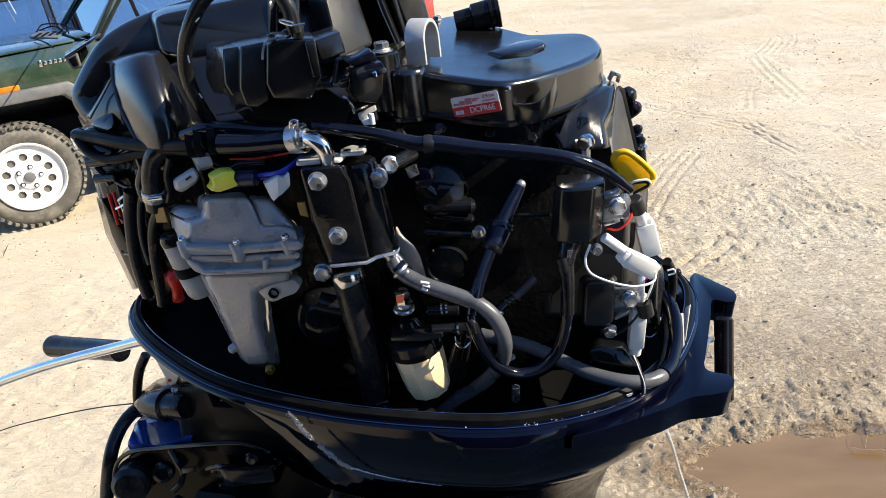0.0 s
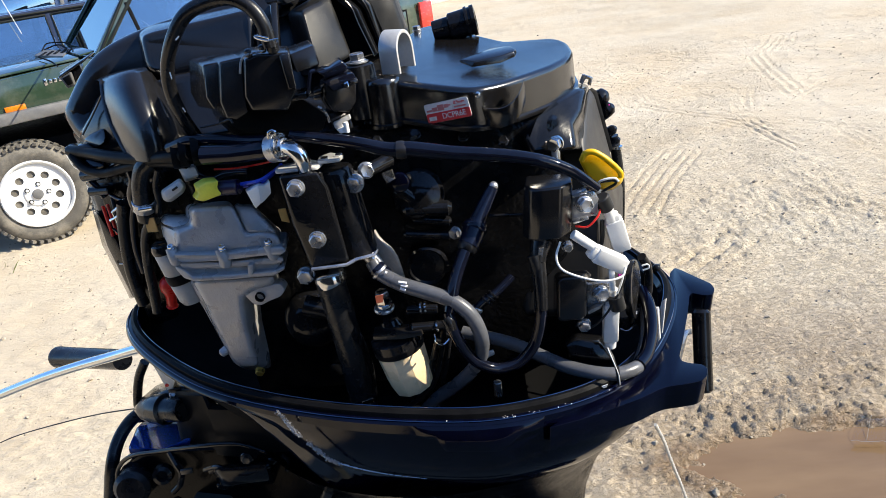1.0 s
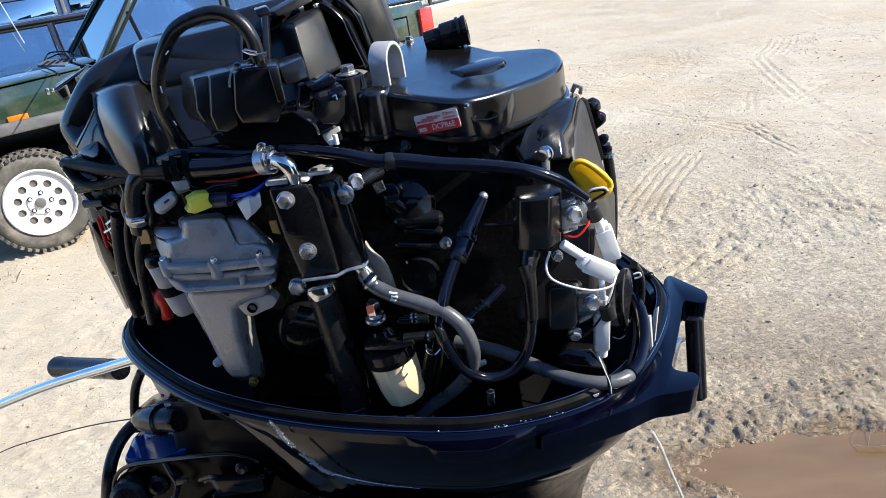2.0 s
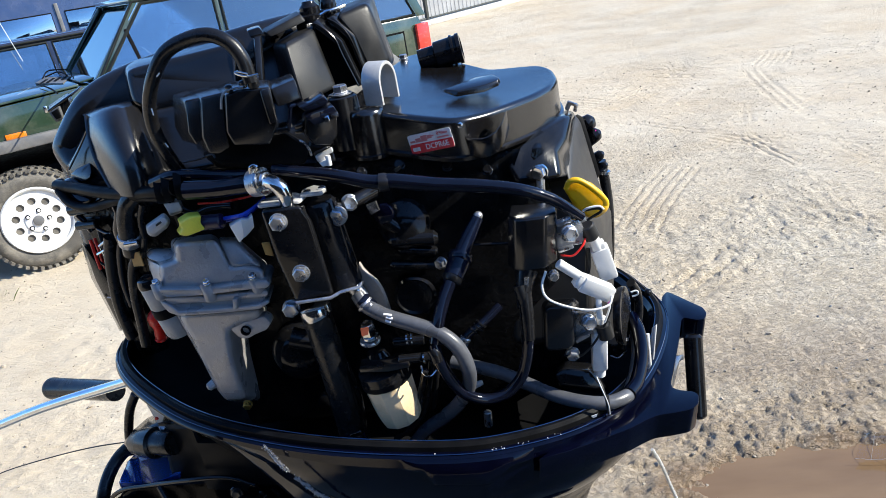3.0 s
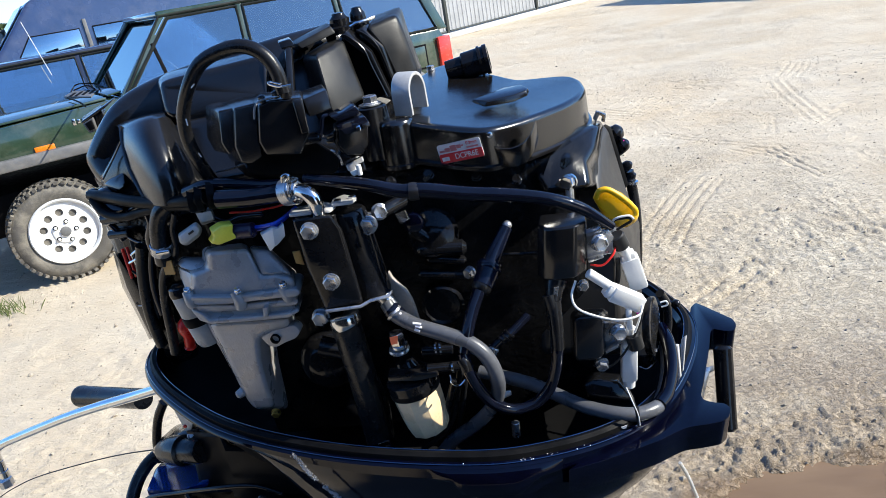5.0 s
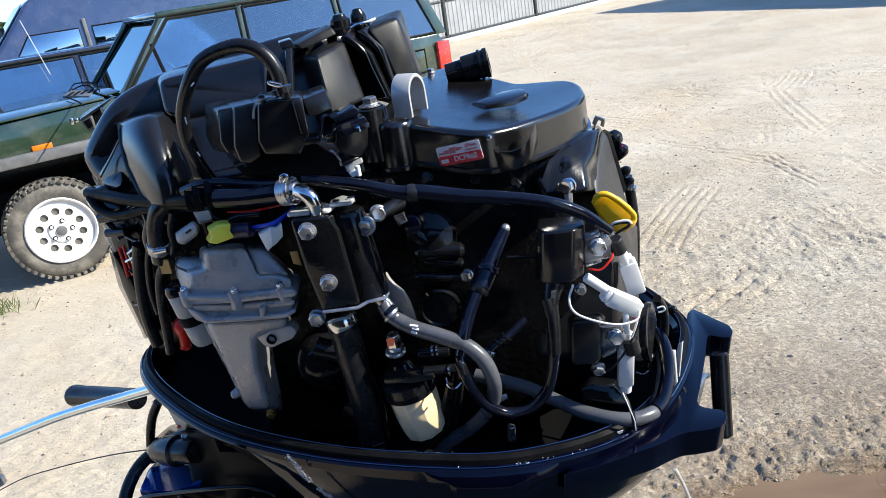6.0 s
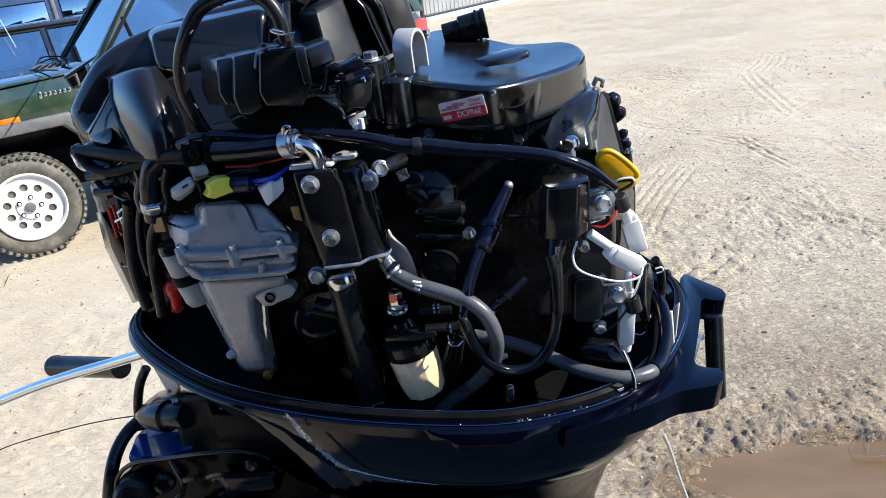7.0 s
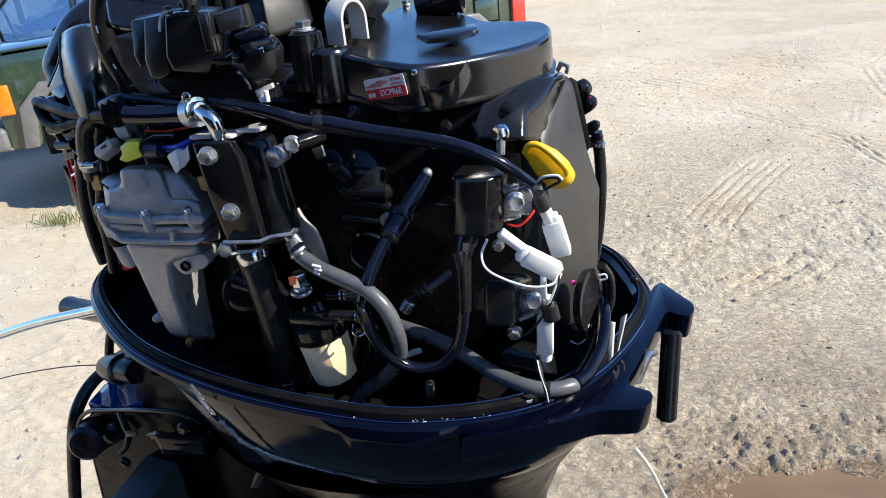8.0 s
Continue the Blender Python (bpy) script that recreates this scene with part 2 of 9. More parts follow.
def tube(pts, r, seg=12, steps=6, rings=0.0, bm=None):
    """A round hose along a smooth line. rings: ripple height of a corrugated or taped hose."""
    line = curve_points(pts, steps)
    bm = bm or bmesh.new()
    up, loops = None, []
    for i, p in enumerate(line):
        d = (line[min(i + 1, len(line) - 1)] - line[max(i - 1, 0)]).normalized()
        up = (up - d * up.dot(d)) if up else d.orthogonal()
        up.normalize()
        side = d.cross(up)
        rr = (r if isinstance(r, (int, float)) else r[0] + (r[1] - r[0]) * i / (len(line) - 1)) + (rings if i % 2 else 0)
        loops.append([bm.verts.new(p + rr * (math.cos(a) * up + math.sin(a) * side)) for a in (2 * math.pi * k / seg for k in range(seg))])
    for a, b in zip(loops, loops[1:]):
        for k in range(seg):
            bm.faces.new((a[k], a[(k + 1) % seg], b[(k + 1) % seg], b[k]))
    bm.faces.new(loops[0][::-1])
    bm.faces.new(loops[-1])
    return bm


def lathe(at, way, rows, seg=24, bm=None, caps=True):
    """A turned body: rows of distance along the axis and radius."""
    bm = bm or bmesh.new()
    way = Vector(way).normalized()
    u = way.orthogonal().normalized()
    v = way.cross(u)
    at = Vector(at)
    loops = [[bm.verts.new(at + way * d + r * (math.cos(a) * u + math.sin(a) * v)) for a in (2 * math.pi * k / seg for k in range(seg))] for d, r in rows]
    for a, b in zip(loops, loops[1:]):
        for k in range(seg):
            bm.faces.new((a[k], a[(k + 1) % seg], b[(k + 1) % seg], b[k]))
    if caps:
        bm.faces.new(loops[0][::-1])
        bm.faces.new(loops[-1])
    bmesh.ops.recalc_face_normals(bm, faces=bm.faces[:])
    return bm


def rod(a, b, r, seg=16, bev=0.15):
    """A straight cylinder with eased ends."""
    a, b = Vector(a), Vector(b)
    h = (b - a).length
    e = min(r * bev, h * 0.3)
    return lathe(a, b - a, [(0, r - e), (e, r), (h - e, r), (h, r - e)], seg)


def bolt_mesh(at, way, r, h=None):
    """Hex head with a flange; at is on the seat, way points out."""
    h = h or r * 0.9
    bm = lathe(at, way, [(-r * 0.3, r * 1.16), (r * 0.10, r * 1.16), (r * 0.18, r * 1.05)], 20)
    w = Vector(way).normalized()
    lathe(Vector(at) + w * r * 0.15, way, [(0, r * 1.05), (h * 0.82, r * 1.05), (h * 0.97, r * 0.90), (h, r * 0.86), (h * 0.93, r * 0.55)], 6, bm)
    return bm


def text_mesh(body, size, m, depth=0.0002):
    cu = bpy.data.curves.new("lettering", "FONT")
    cu.body, cu.size, cu.extrude, cu.align_x, cu.align_y = body, size, depth, "CENTER", "CENTER"
    ob = bpy.data.objects.new("lettering", cu)
    me = bpy.data.meshes.new_from_object(ob)
    bm = bmesh.new()
    bm.from_mesh(me)
    bm.transform(m)
    bpy.data.objects.remove(ob)
    bpy.data.curves.remove(cu)
    bpy.data.meshes.remove(me)
    return bm


def closed_spline(pts, steps=8):
    """A smooth closed line through points."""
    k = len(pts)
    out = []
    for i in range(k):
        a, b, c, d = (Vector(pts[(i + j - 1) % k]) for j in range(4))
        for s in range(steps):
            t = s / steps
            out.append(0.5 * (2 * b + (c - a) * t + (2 * a - 5 * b + 4 * c - d) * t * t + (3 * b - a - 3 * c + d) * t ** 3))
    return out


def round_corners(pts, rad, seg=4):
    """A closed outline with its corners eased to about a radius."""
    p = [Vector(q) for q in pts]
    out = []
    for i, b in enumerate(p):
        a, c = p[i - 1], p[(i + 1) % len(p)]
        s = b + (a - b).normalized() * min(rad, (a - b).length * 0.45)
        e = b + (c - b).normalized() * min(rad, (c - b).length * 0.45)
        for k in range(seg + 1):
            t = k / seg
            out.append(s * (1 - t) ** 2 + b * 2 * t * (1 - t) + e * t * t)
    return out


def inset_loop(loop, axis, dist):
    """A closed outline drawn in by a distance across an axis."""
    n = len(loop)
    area = Vector()
    for k in range(n):
        area += loop[k].cross(loop[(k + 1) % n])
    sign = 1 if area.dot(axis) > 0 else -1
    out = []
    for k in range(n):
        t = (loop[(k + 1) % n] - loop[k - 1])
        out.append(loop[k] + axis.cross(t).normalized() * dist * sign)
    return out


def loft(loops):
    bm = bmesh.new()
    rings = [[bm.verts.new(p) for p in loop] for loop in loops]
    for x, y in zip(rings, rings[1:]):
        for k in range(len(x)):
            bm.faces.new((x[k], x[(k + 1) % len(x)], y[(k + 1) % len(y)], y[k]))
    bm.faces.new(rings[0][::-1])
    bm.faces.new(rings[-1])
    bmesh.ops.recalc_face_normals(bm, faces=bm.faces[:])
    return bm


def pillow(front, back, r, rad=0.03, rows=5, dome=False):
    """A moulded body between two outlines with eased corners, its front edge rounded by r."""
    f, b = round_corners(front, rad), round_corners(back, rad)
    axis = (sum(f, Vector()) / len(f) - sum(b, Vector()) / len(b)).normalized()
    loops = [b]
    for k in range(rows + 1):
        a = math.pi / 2 * k / rows
        side = [p.lerp(q, min(r * (1 - math.sin(a)) / max((q - p).length, 1e-6), 0.9)) for p, q in zip(f, b)]
        loops.append(inset_loop(side, axis, r * (1 - math.cos(a))))
    bm = loft(loops)
    if dome:
        bm.faces.ensure_lookup_table()
        peak = bmesh.ops.poke(bm, faces=[bm.faces[-1]])["verts"][0]
        peak.co += axis * r * 0.25
    return bm


OUT = Vector((0.0, -1.0, 0.0))      # the side of the motor that faces the yard


# ---- ground ----
def value_noise(x, y, seed):
    xi, yi = np.floor(x).astype(np.int64), np.floor(y).astype(np.int64)
    fx, fy = x - xi, y - yi
    fx, fy = fx * fx * (3 - 2 * fx), fy * fy * (3 - 2 * fy)

    def h(a, b):
        n = (a * 374761393 + b * 668265263 + seed * 1442695041) & 0x7FFFFFFF
        n = ((n ^ (n >> 13)) * 1274126177) & 0x7FFFFFFF
        return ((n ^ (n >> 16)) & 0xFFFF) / 65535.0
    return (h(xi, yi) * (1 - fx) + h(xi + 1, yi) * fx) * (1 - fy) + (h(xi, yi + 1) * (1 - fx) + h(xi + 1, yi + 1) * fx) * fy


def fbm(x, y, scale, octaves, seed):
    s, a, out, tot = scale, 1.0, 0, 0
    for k in range(octaves):
        out = out + a * value_noise(x * s + 31.7 * k, y * s - 17.3 * k, seed + k)
        tot += a
        s, a = s * 2.03, a * 0.52
    return out / tot


def smoothstep(a, b, v):
    t = np.clip((v - a) / (b - a), 0, 1)
    return t * t * (3 - 2 * t)


PUDDLE = (1.24, 1.78, 0.66, 0.185)    # middle and half sizes


def puddle_field(x, y):
    """Negative inside the puddle, growing outwards."""
    q = np.sqrt(((x - PUDDLE[0]) / PUDDLE[2]) ** 2 + ((y - PUDDLE[1] + 0.10 * (x - PUDDLE[0])) / PUDDLE[3]) ** 2)
    return q - 1 + 1.0 * (fbm(x * 0.8, y * 1.3, 5.0, 5, 77) - 0.5)


TRACKS = ((1.9, 7.6, 0.9, 0.45, 0.26), (2.9, 6.2, -0.8, 0.6, 0.24), (0.75, 2.35, 0.75, 0.65, 0.2), (2.4, 4.6, -0.7, 0.7, 0.25), (-1.6, 2.5, 0.85, 0.5, 0.24), (-2.2, 3.2, 0.8, 0.6, 0.24))


# tyre prints that stand out in the yard: place, way, half length, lines, spacing, bend
FIXED = [(2.15, 8.40, -1.71, 0.50, 4, 0.055, 0.20), (2.35, 9.0, -1.72, 0.4, 3, 0.07, 0.0), (2.60, 6.97, -1.72, 1.0, 3, 0.075, 0.03), (1.95, 5.08, -1.47, 0.45, 3, 0.06, 0.0), (1.39, 7.23, 0.76, 0.40, 4, 0.06, 0.05), (2.41, 4.92, -1.62, 0.35, 3, 0.06, 0.0)]
def ground_height(x, y):
    h = 0.030 * (fbm(x, y, 0.9, 3, 3) - 0.5) + 0.010 * (fbm(x, y, 4.0, 4, 11) - 0.5)
    patch = smoothstep(0.50, 0.66, fbm(x, y, 1.1, 3, 21))
    clod = np.abs(fbm(x, y, 13.0, 4, 31) - 0.5) * 2
    fine = 1 - smoothstep(8.4, 9.3, y)
    near = (1 - 0.8 * smoothstep(3.6, 5.5, y)) * fine
    h = h + near * (0.10 + 0.55 * patch) * 0.018 * (0.35 - clod) + 0.007 * fine * (fbm(x, y, 38.0, 3, 41) - 0.5)
    crumbs = smoothstep(0.56, 0.64, fbm(x * 0.8 + y * 0.3, y * 1.2, 26.0, 4, 131)) * smoothstep(0.42, 0.60, fbm(x, y, 2.6, 3, 133))
    h = h + 0.0045 * crumbs * near
    crust = smoothstep(0.47, 0.53, fbm(x, y, 8.0, 5, 101))
    chip = smoothstep(0.49, 0.55, fbm(x, y, 20.0, 4, 103))
    h = h + near * (0.06 + 0.94 * patch) * (0.007 * crust + 0.006 * chip)
    foot = smoothstep(0.60, 0.72, fbm(x * 1.0, y * 1.6, 5.5, 2, 51))
    h = h - 0.005 * foot
    for tx, ty, dx, dy, w in TRACKS:
        n = math.hypot(dx, dy)
        dx, dy = dx / n, dy / n
        along = (x - tx) * dx + (y - ty) * dy
        across = -(x - tx) * dy + (y - ty) * dx + 0.06 * np.sin(along * 0.9)
        inside = (1 - smoothstep(w * 0.35, w * 0.5, np.abs(across))) * (1 - smoothstep(1.0, 1.6, np.abs(along))) * smoothstep(0.38, 0.55, fbm(x, y, 2.2, 2, 61))
        h = h + near * inside * (0.0012 * np.sin((along + 0.8 * np.abs(across)) * 2 * math.pi / 0.065) - 0.004)
    # scraped groups of tread lines
    rnd = random.Random(44)
    groups = [(rnd.uniform(0.4, 6.0), rnd.uniform(3.2, 8.8), rnd.choice((0.9, 1.2, 2.2, 2.5)) + rnd.uniform(-0.2, 0.2), rnd.uniform(0.25, 0.8), rnd.randint(2, 5), rnd.uniform(0.06, 0.09), rnd.uniform(-0.12, 0.12)) for _ in range(26)]
    for sx, sy, ang, ln, count, gap, bend in groups + FIXED:
        along = (x - sx) * math.cos(ang) + (y - sy) * math.sin(ang)
        across = -(x - sx) * math.sin(ang) + (y - sy) * math.cos(ang) - bend * along * along
        inside = (1 - smoothstep(ln * 0.8, ln, np.abs(along))) * (1 - smoothstep(count * gap * 0.5 - 0.01, count * gap * 0.5 + 0.01, np.abs(across)))
        h = h - inside * fine * 0.008 * smoothstep(0.2, 0.9, np.sin(across * 2 * math.pi / gap))
    p = puddle_field(x, y)
    wet = 1 - smoothstep(0.0, 0.7, p)
    ridge = 1 - 2 * np.abs(fbm(x * 0.8 + y * 0.5, y * 1.3 - x * 0.4, 9.0, 4, 71) - 0.5)
    h = h + (1 - smoothstep(0.4, 2.2, p)) * 0.009 * (ridge - 0.72) * smoothstep(-0.25, 0.15, p)
    lump = np.abs(fbm(x, y, 14.0, 4, 75) - 0.5) * 2
    h = h + 0.62 * (1 - smoothstep(0.8, 3.2, p)) * (0.002 * (0.32 - lump) + 0.006 * smoothstep(0.48, 0.52, fbm(x, y, 10.0, 5, 105)) + 0.007 * smoothstep(0.485, 0.525, fbm(x * 1.3, y * 0.8, 22.0, 4, 107)) - 0.009 + 0.011 * smoothstep(0.90, 0.98, 1 - 2 * np.abs(fbm(x * 1.4 + y * 0.6, y * 0.55 - x * 0.5, 9.0, 4, 109) - 0.5)) + 0.008 * smoothstep(0.92, 0.98, 1 - 2 * np.abs(fbm(x * 0.5 - y * 0.7, y * 1.5 + x * 0.4, 12.0, 3, 111) - 0.5)) + 0.010 * (fbm(x, y, 42.0, 4, 73) - 0.5)) * smoothstep(-0.3, 0.1, p)
    h = h + 0.024 * (fbm(x * 0.7, y, 9.0, 5, 79) - 0.5) * smoothstep(-0.8, -0.1, p) * (1 - smoothstep(0.1, 0.6, p))
    h = h - 0.040 * (1 - smoothstep(-0.35, 0.18, p))
    # bars of a tyre's tread pressed into the mud, each a curved lip
    for k in range(8):
        bar_x, bar_y, turn = 0.62 + 0.036 * k + 0.012 * math.sin(5 * k), 2.045 - 0.010 * k + 0.03 * math.sin(3 * k), 2.0 - 0.14 * k
        along = (x - bar_x) * math.cos(turn) + (y - bar_y) * math.sin(turn)
        across = -(x - bar_x) * math.sin(turn) + (y - bar_y) * math.cos(turn) - 2.2 * along * along + 0.02 * (fbm(x, y, 16.0, 3, 141 + k) - 0.5)
        lip = np.exp(-(across / 0.0055) ** 2) - 0.5 * np.exp(-((across - 0.013) / 0.009) ** 2)
        h = h + 0.0075 * lip * (1 - smoothstep(0.05, 0.085, np.abs(along))) * smoothstep(0.30, 0.48, fbm(x, y, 11.0, 3, 151))
    fade = 1 - smoothstep(14, 30, np.hypot(x, y - 2))
    return h * fade


def spaced(bands):
    out = []
    for a, b, step in bands:
        out += list(np.arange(a, b, step))
    return np.array(out + [bands[-1][1]])


def build_ground():
    xs = spaced([(-1600, -60, 140), (-60, -12, 4), (-12, -5, 0.16), (-5, -2.3, 0.035), (-2.3, 0.3, 0.016), (0.3, 2.0, 0.008), (2.0, 6, 0.021), (6, 12, 0.16), (12, 60, 4), (60, 1600, 140)])
    ys = spaced([(-1600, -60, 140), (-60, -4, 4), (-4, 1.45, 0.16), (1.45, 2.5, 0.008), (2.5, 3.4, 0.016), (3.4, 9.4, 0.024), (9.4, 24, 0.13), (24, 60, 3), (60, 1600, 140)])
    gx, gy = np.meshgrid(xs, ys)
    v = np.stack([gx, gy, ground_height(gx, gy)], -1).reshape(-1, 3)
    nx, ny = len(xs), len(ys)
    i = (np.arange(ny - 1)[:, None] * nx + np.arange(nx - 1)[None, :]).reshape(-1)
    faces = np.stack([i, i + 1, i + nx + 1, i + nx], -1)
    me = bpy.data.meshes.new("ground")
    me.vertices.add(len(v))
    me.vertices.foreach_set("co", v.reshape(-1).astype(np.float32))
    me.loops.add(faces.size)
    me.loops.foreach_set("vertex_index", faces.reshape(-1).astype(np.int32))
    me.polygons.add(len(faces))
    me.polygons.foreach_set("loop_start", (np.arange(len(faces)) * 4).astype(np.int32))
    me.update()
    me.validate()
    me.polygons.foreach_set("use_smooth", np.ones(len(faces), bool))
    m = bpy.data.materials.new("trodden_sand")
    m.use_nodes = True
    n, l = m.node_tree.nodes, m.node_tree.links
    b = n["Principled BSDF"]
    co = n.new("ShaderNodeTexCoord")

    def noise_at(scale, detail, rough=0.6):
        t = n.new("ShaderNodeTexNoise")
        t.inputs["Scale"].default_value, t.inputs["Detail"].default_value, t.inputs["Roughness"].default_value = scale, detail, rough
        l.new(co.outputs["Object"], t.inputs["Vector"])
        return t.outputs["Fac"]

    def mixed(fac, a, c):
        x = n.new("ShaderNodeMix")
        x.data_type = "RGBA"
        for key, val in (("Factor", fac), ("A", a), ("B", c)):
            if isinstance(val, tuple):
                x.inputs[key].default_value = (*val, 1)
            else:
                l.new(val, x.inputs[key])
        return x.outputs["Result"]

    def ranged(val, a, c, lo=0.0, hi=1.0):
        r = n.new("ShaderNodeMapRange")
        for key, q in (("From Min", a), ("From Max", c), ("To Min", lo), ("To Max", hi)):
            r.inputs[key].default_value = q
        l.new(val, r.inputs["Value"])
        return r.outputs[0]
    base = mixed(ranged(noise_at(0.9, 6), 0.35, 0.65), (0.572, 0.462, 0.318), (0.625, 0.545, 0.418))
    base = mixed(ranged(noise_at(7, 6, 0.7), 0.50, 0.72, 0, 0.5), base, (0.45, 0.385, 0.295))
    base = mixed(ranged(noise_at(60, 4, 0.7), 0.45, 0.7, 0, 0.3), base, (0.46, 0.40, 0.315))
    base = mixed(ranged(noise_at(34, 7, 0.78), 0.62, 0.68, 0, 0.36), base, (0.28, 0.25, 0.21))
    base = mixed(ranged(noise_at(130, 3), 0.64, 0.70, 0, 0.40), base, (0.26, 0.24, 0.205))
    base = mixed(ranged(noise_at(280, 3, 0.7), 0.54, 0.68, 0, 0.18), base, (0.32, 0.275, 0.215))
    base = mixed(ranged(noise_at(190, 2), 0.62, 0.68, 0, 0.18), base, (0.76, 0.70, 0.60))
    # mask of the puddle's damp and of the ground darkened by the motor
    wet_or_dark_at = n.new("ShaderNodeAttribute")
    wet_or_dark_at.attribute_name = "wet"
    base = mixed(wet_or_dark_at.outputs["Fac"], base, (0.27, 0.19, 0.115))
    l.new(base, b.inputs["Base Color"])
    l.new(ranged(wet_or_dark_at.outputs["Fac"], 0, 1, 0.92, 0.32), b.inputs["Roughness"])
    bp = n.new("ShaderNodeBump")
    bp.inputs["Strength"].default_value, bp.inputs["Distance"].default_value = 0.85, 0.012
    rough_at = n.new("ShaderNodeAttribute")
    rough_at.attribute_name = "churned"
    l.new(ranged(rough_at.outputs["Fac"], 0, 1, 0.44, 0.80), bp.inputs["Strength"])
    hsum = n.new("ShaderNodeMath")
    hsum.operation = "ADD"
    l.new(ranged(noise_at(30, 8, 0.75), 0.47, 0.53), hsum.inputs[0])
    dent = n.new("ShaderNodeMath")
    dent.operation = "ADD"
    l.new(noise_at(70, 6, 0.7), dent.inputs[0])
    l.new(ranged(noise_at(24, 8, 0.72), 0.62, 0.68, 0.0, -1.7), dent.inputs[1])
    prints = n.new("ShaderNodeMath")
    prints.operation = "ADD"
    l.new(ranged(noise_at(7.5, 7, 0.68), 0.60, 0.645, 0.0, -2.0), prints.inputs[0])
    l.new(dent.outputs[0], prints.inputs[1])
    last = prints.outputs[0]
    # short scuffs in three directions
    for turn, cross, length, depth in ((0.45, 36, 8, -1.3), (-0.5, 42, 9, -1.1), (1.5, 33, 8, -0.9)):
        mp = n.new("ShaderNodeMapping")
        mp.inputs["Rotation"].default_value = (0, 0, turn)
        mp.inputs["Scale"].default_value = (length, cross, 1)
        l.new(co.outputs["Object"], mp.inputs["Vector"])
        t = n.new("ShaderNodeTexNoise")
        t.inputs["Scale"].default_value, t.inputs["Detail"].default_value, t.inputs["Roughness"].default_value = 1, 3, 0.5
        l.new(mp.outputs[0], t.inputs["Vector"])
        scuff = n.new("ShaderNodeMath")
        scuff.operation = "ADD"
        l.new(ranged(t.outputs["Fac"], 0.62, 0.68, 0.0, depth), scuff.inputs[0])
        l.new(last, scuff.inputs[1])
        last = scuff.outputs[0]
    l.new(last, hsum.inputs[1])
    l.new(hsum.outputs[0], bp.inputs["Height"])
    l.new(bp.outputs["Normal"], b.inputs["Normal"])
    me.materials.append(m)
    at = me.attributes.new("wet", "FLOAT", "POINT")
    p = puddle_field(v[:, 0], v[:, 1])
    damp_or_dark = 0.85 * (1 - smoothstep(0.0, 0.55, p)) + 0.55 * (1 - smoothstep(0.3, 3.8, p)) * smoothstep(0.25, 0.7, fbm(v[:, 0], v[:, 1], 4, 4, 91))
    far = np.hypot(v[:, 0] - 1.2, (v[:, 1] - 1.9) * 1.1)
    damp_or_dark = np.maximum(damp_or_dark, 0.6 * (1 - smoothstep(0.4, 1.7, far)) * smoothstep(0.15, 0.6, fbm(v[:, 0], v[:, 1], 3.5, 4, 93)))
    # ground darkened out of view before the motor, to dim what it reflects
    dark_floor = np.hypot((v[:, 0] - 0.1) / 1.6, (v[:, 1] + 0.35) / 1.75) + 0.5 * (fbm(v[:, 0], v[:, 1], 2.0, 3, 97) - 0.5)
    damp_or_dark = np.maximum(damp_or_dark, 0.35 * (1 - smoothstep(0.8, 1.1, dark_floor)))
    at.data.foreach_set("value", np.clip(damp_or_dark, 0, 1).astype(np.float32))
    churn = 0.9 * (1 - smoothstep(0.9, 3.6, np.hypot(v[:, 0] - 1.3, (v[:, 1] - 2.2) * 0.8))) + 0.5 * smoothstep(0.52, 0.68, fbm(v[:, 0], v[:, 1], 0.9, 3, 121))
    at = me.attributes.new("churned", "FLOAT", "POINT")
    at.data.foreach_set("value", np.clip(churn, 0, 1).astype(np.float32))
    g = new("ground", me)
    return tagged(g, "trodden pale sandy yard with tyre tracks and clods", "ground", kind="structure")


build_ground()

WATER = bpy.data.materials.new("muddy_water")
WATER.use_nodes = True
wb = WATER.node_tree.nodes["Principled BSDF"]
wb.inputs["Base Color"].default_value = (0.185, 0.115, 0.062, 1)
wb.inputs["Roughness"].default_value = 0.07
wb.inputs["Specular IOR Level"].default_value = 0.4
wmud = WATER.node_tree.nodes.new("ShaderNodeTexNoise")
wmud.inputs["Scale"].default_value, wmud.inputs["Detail"].default_value = 5.0, 5
wmr = WATER.node_tree.nodes.new("ShaderNodeMix")
wmr.data_type = "RGBA"
wmr.inputs["A"].default_value, wmr.inputs["B"].default_value = (0.13, 0.078, 0.042, 1), (0.27, 0.18, 0.10, 1)
WATER.node_tree.links.new(wmud.outputs["Fac"], wmr.inputs["Factor"])
WATER.node_tree.links.new(wmr.outputs["Result"], wb.inputs["Base Color"])
wnz = WATER.node_tree.nodes.new("ShaderNodeTexNoise")
wnz.inputs["Scale"].default_value = 14
wbp = WATER.node_tree.nodes.new("ShaderNodeBump")
wbp.inputs["Strength"].default_value, wbp.inputs["Distance"].default_value = 0.12, 0.01
WATER.node_tree.links.new(wnz.outputs["Fac"], wbp.inputs["Height"])
WATER.node_tree.links.new(wbp.outputs["Normal"], wb.inputs["Normal"])
bm = bmesh.new()
bmesh.ops.create_grid(bm, x_segments=24, y_segments=12, size=1, matrix=pose(PUDDLE[0], PUDDLE[1], -0.019) @ Matrix.Diagonal((PUDDLE[2] * 1.35, PUDDLE[3] * 1.5, 1, 1)))
tagged(part("puddle_water", bm, WATER), "shallow puddle of brown muddy water on the sand", "puddle", kind="structure")


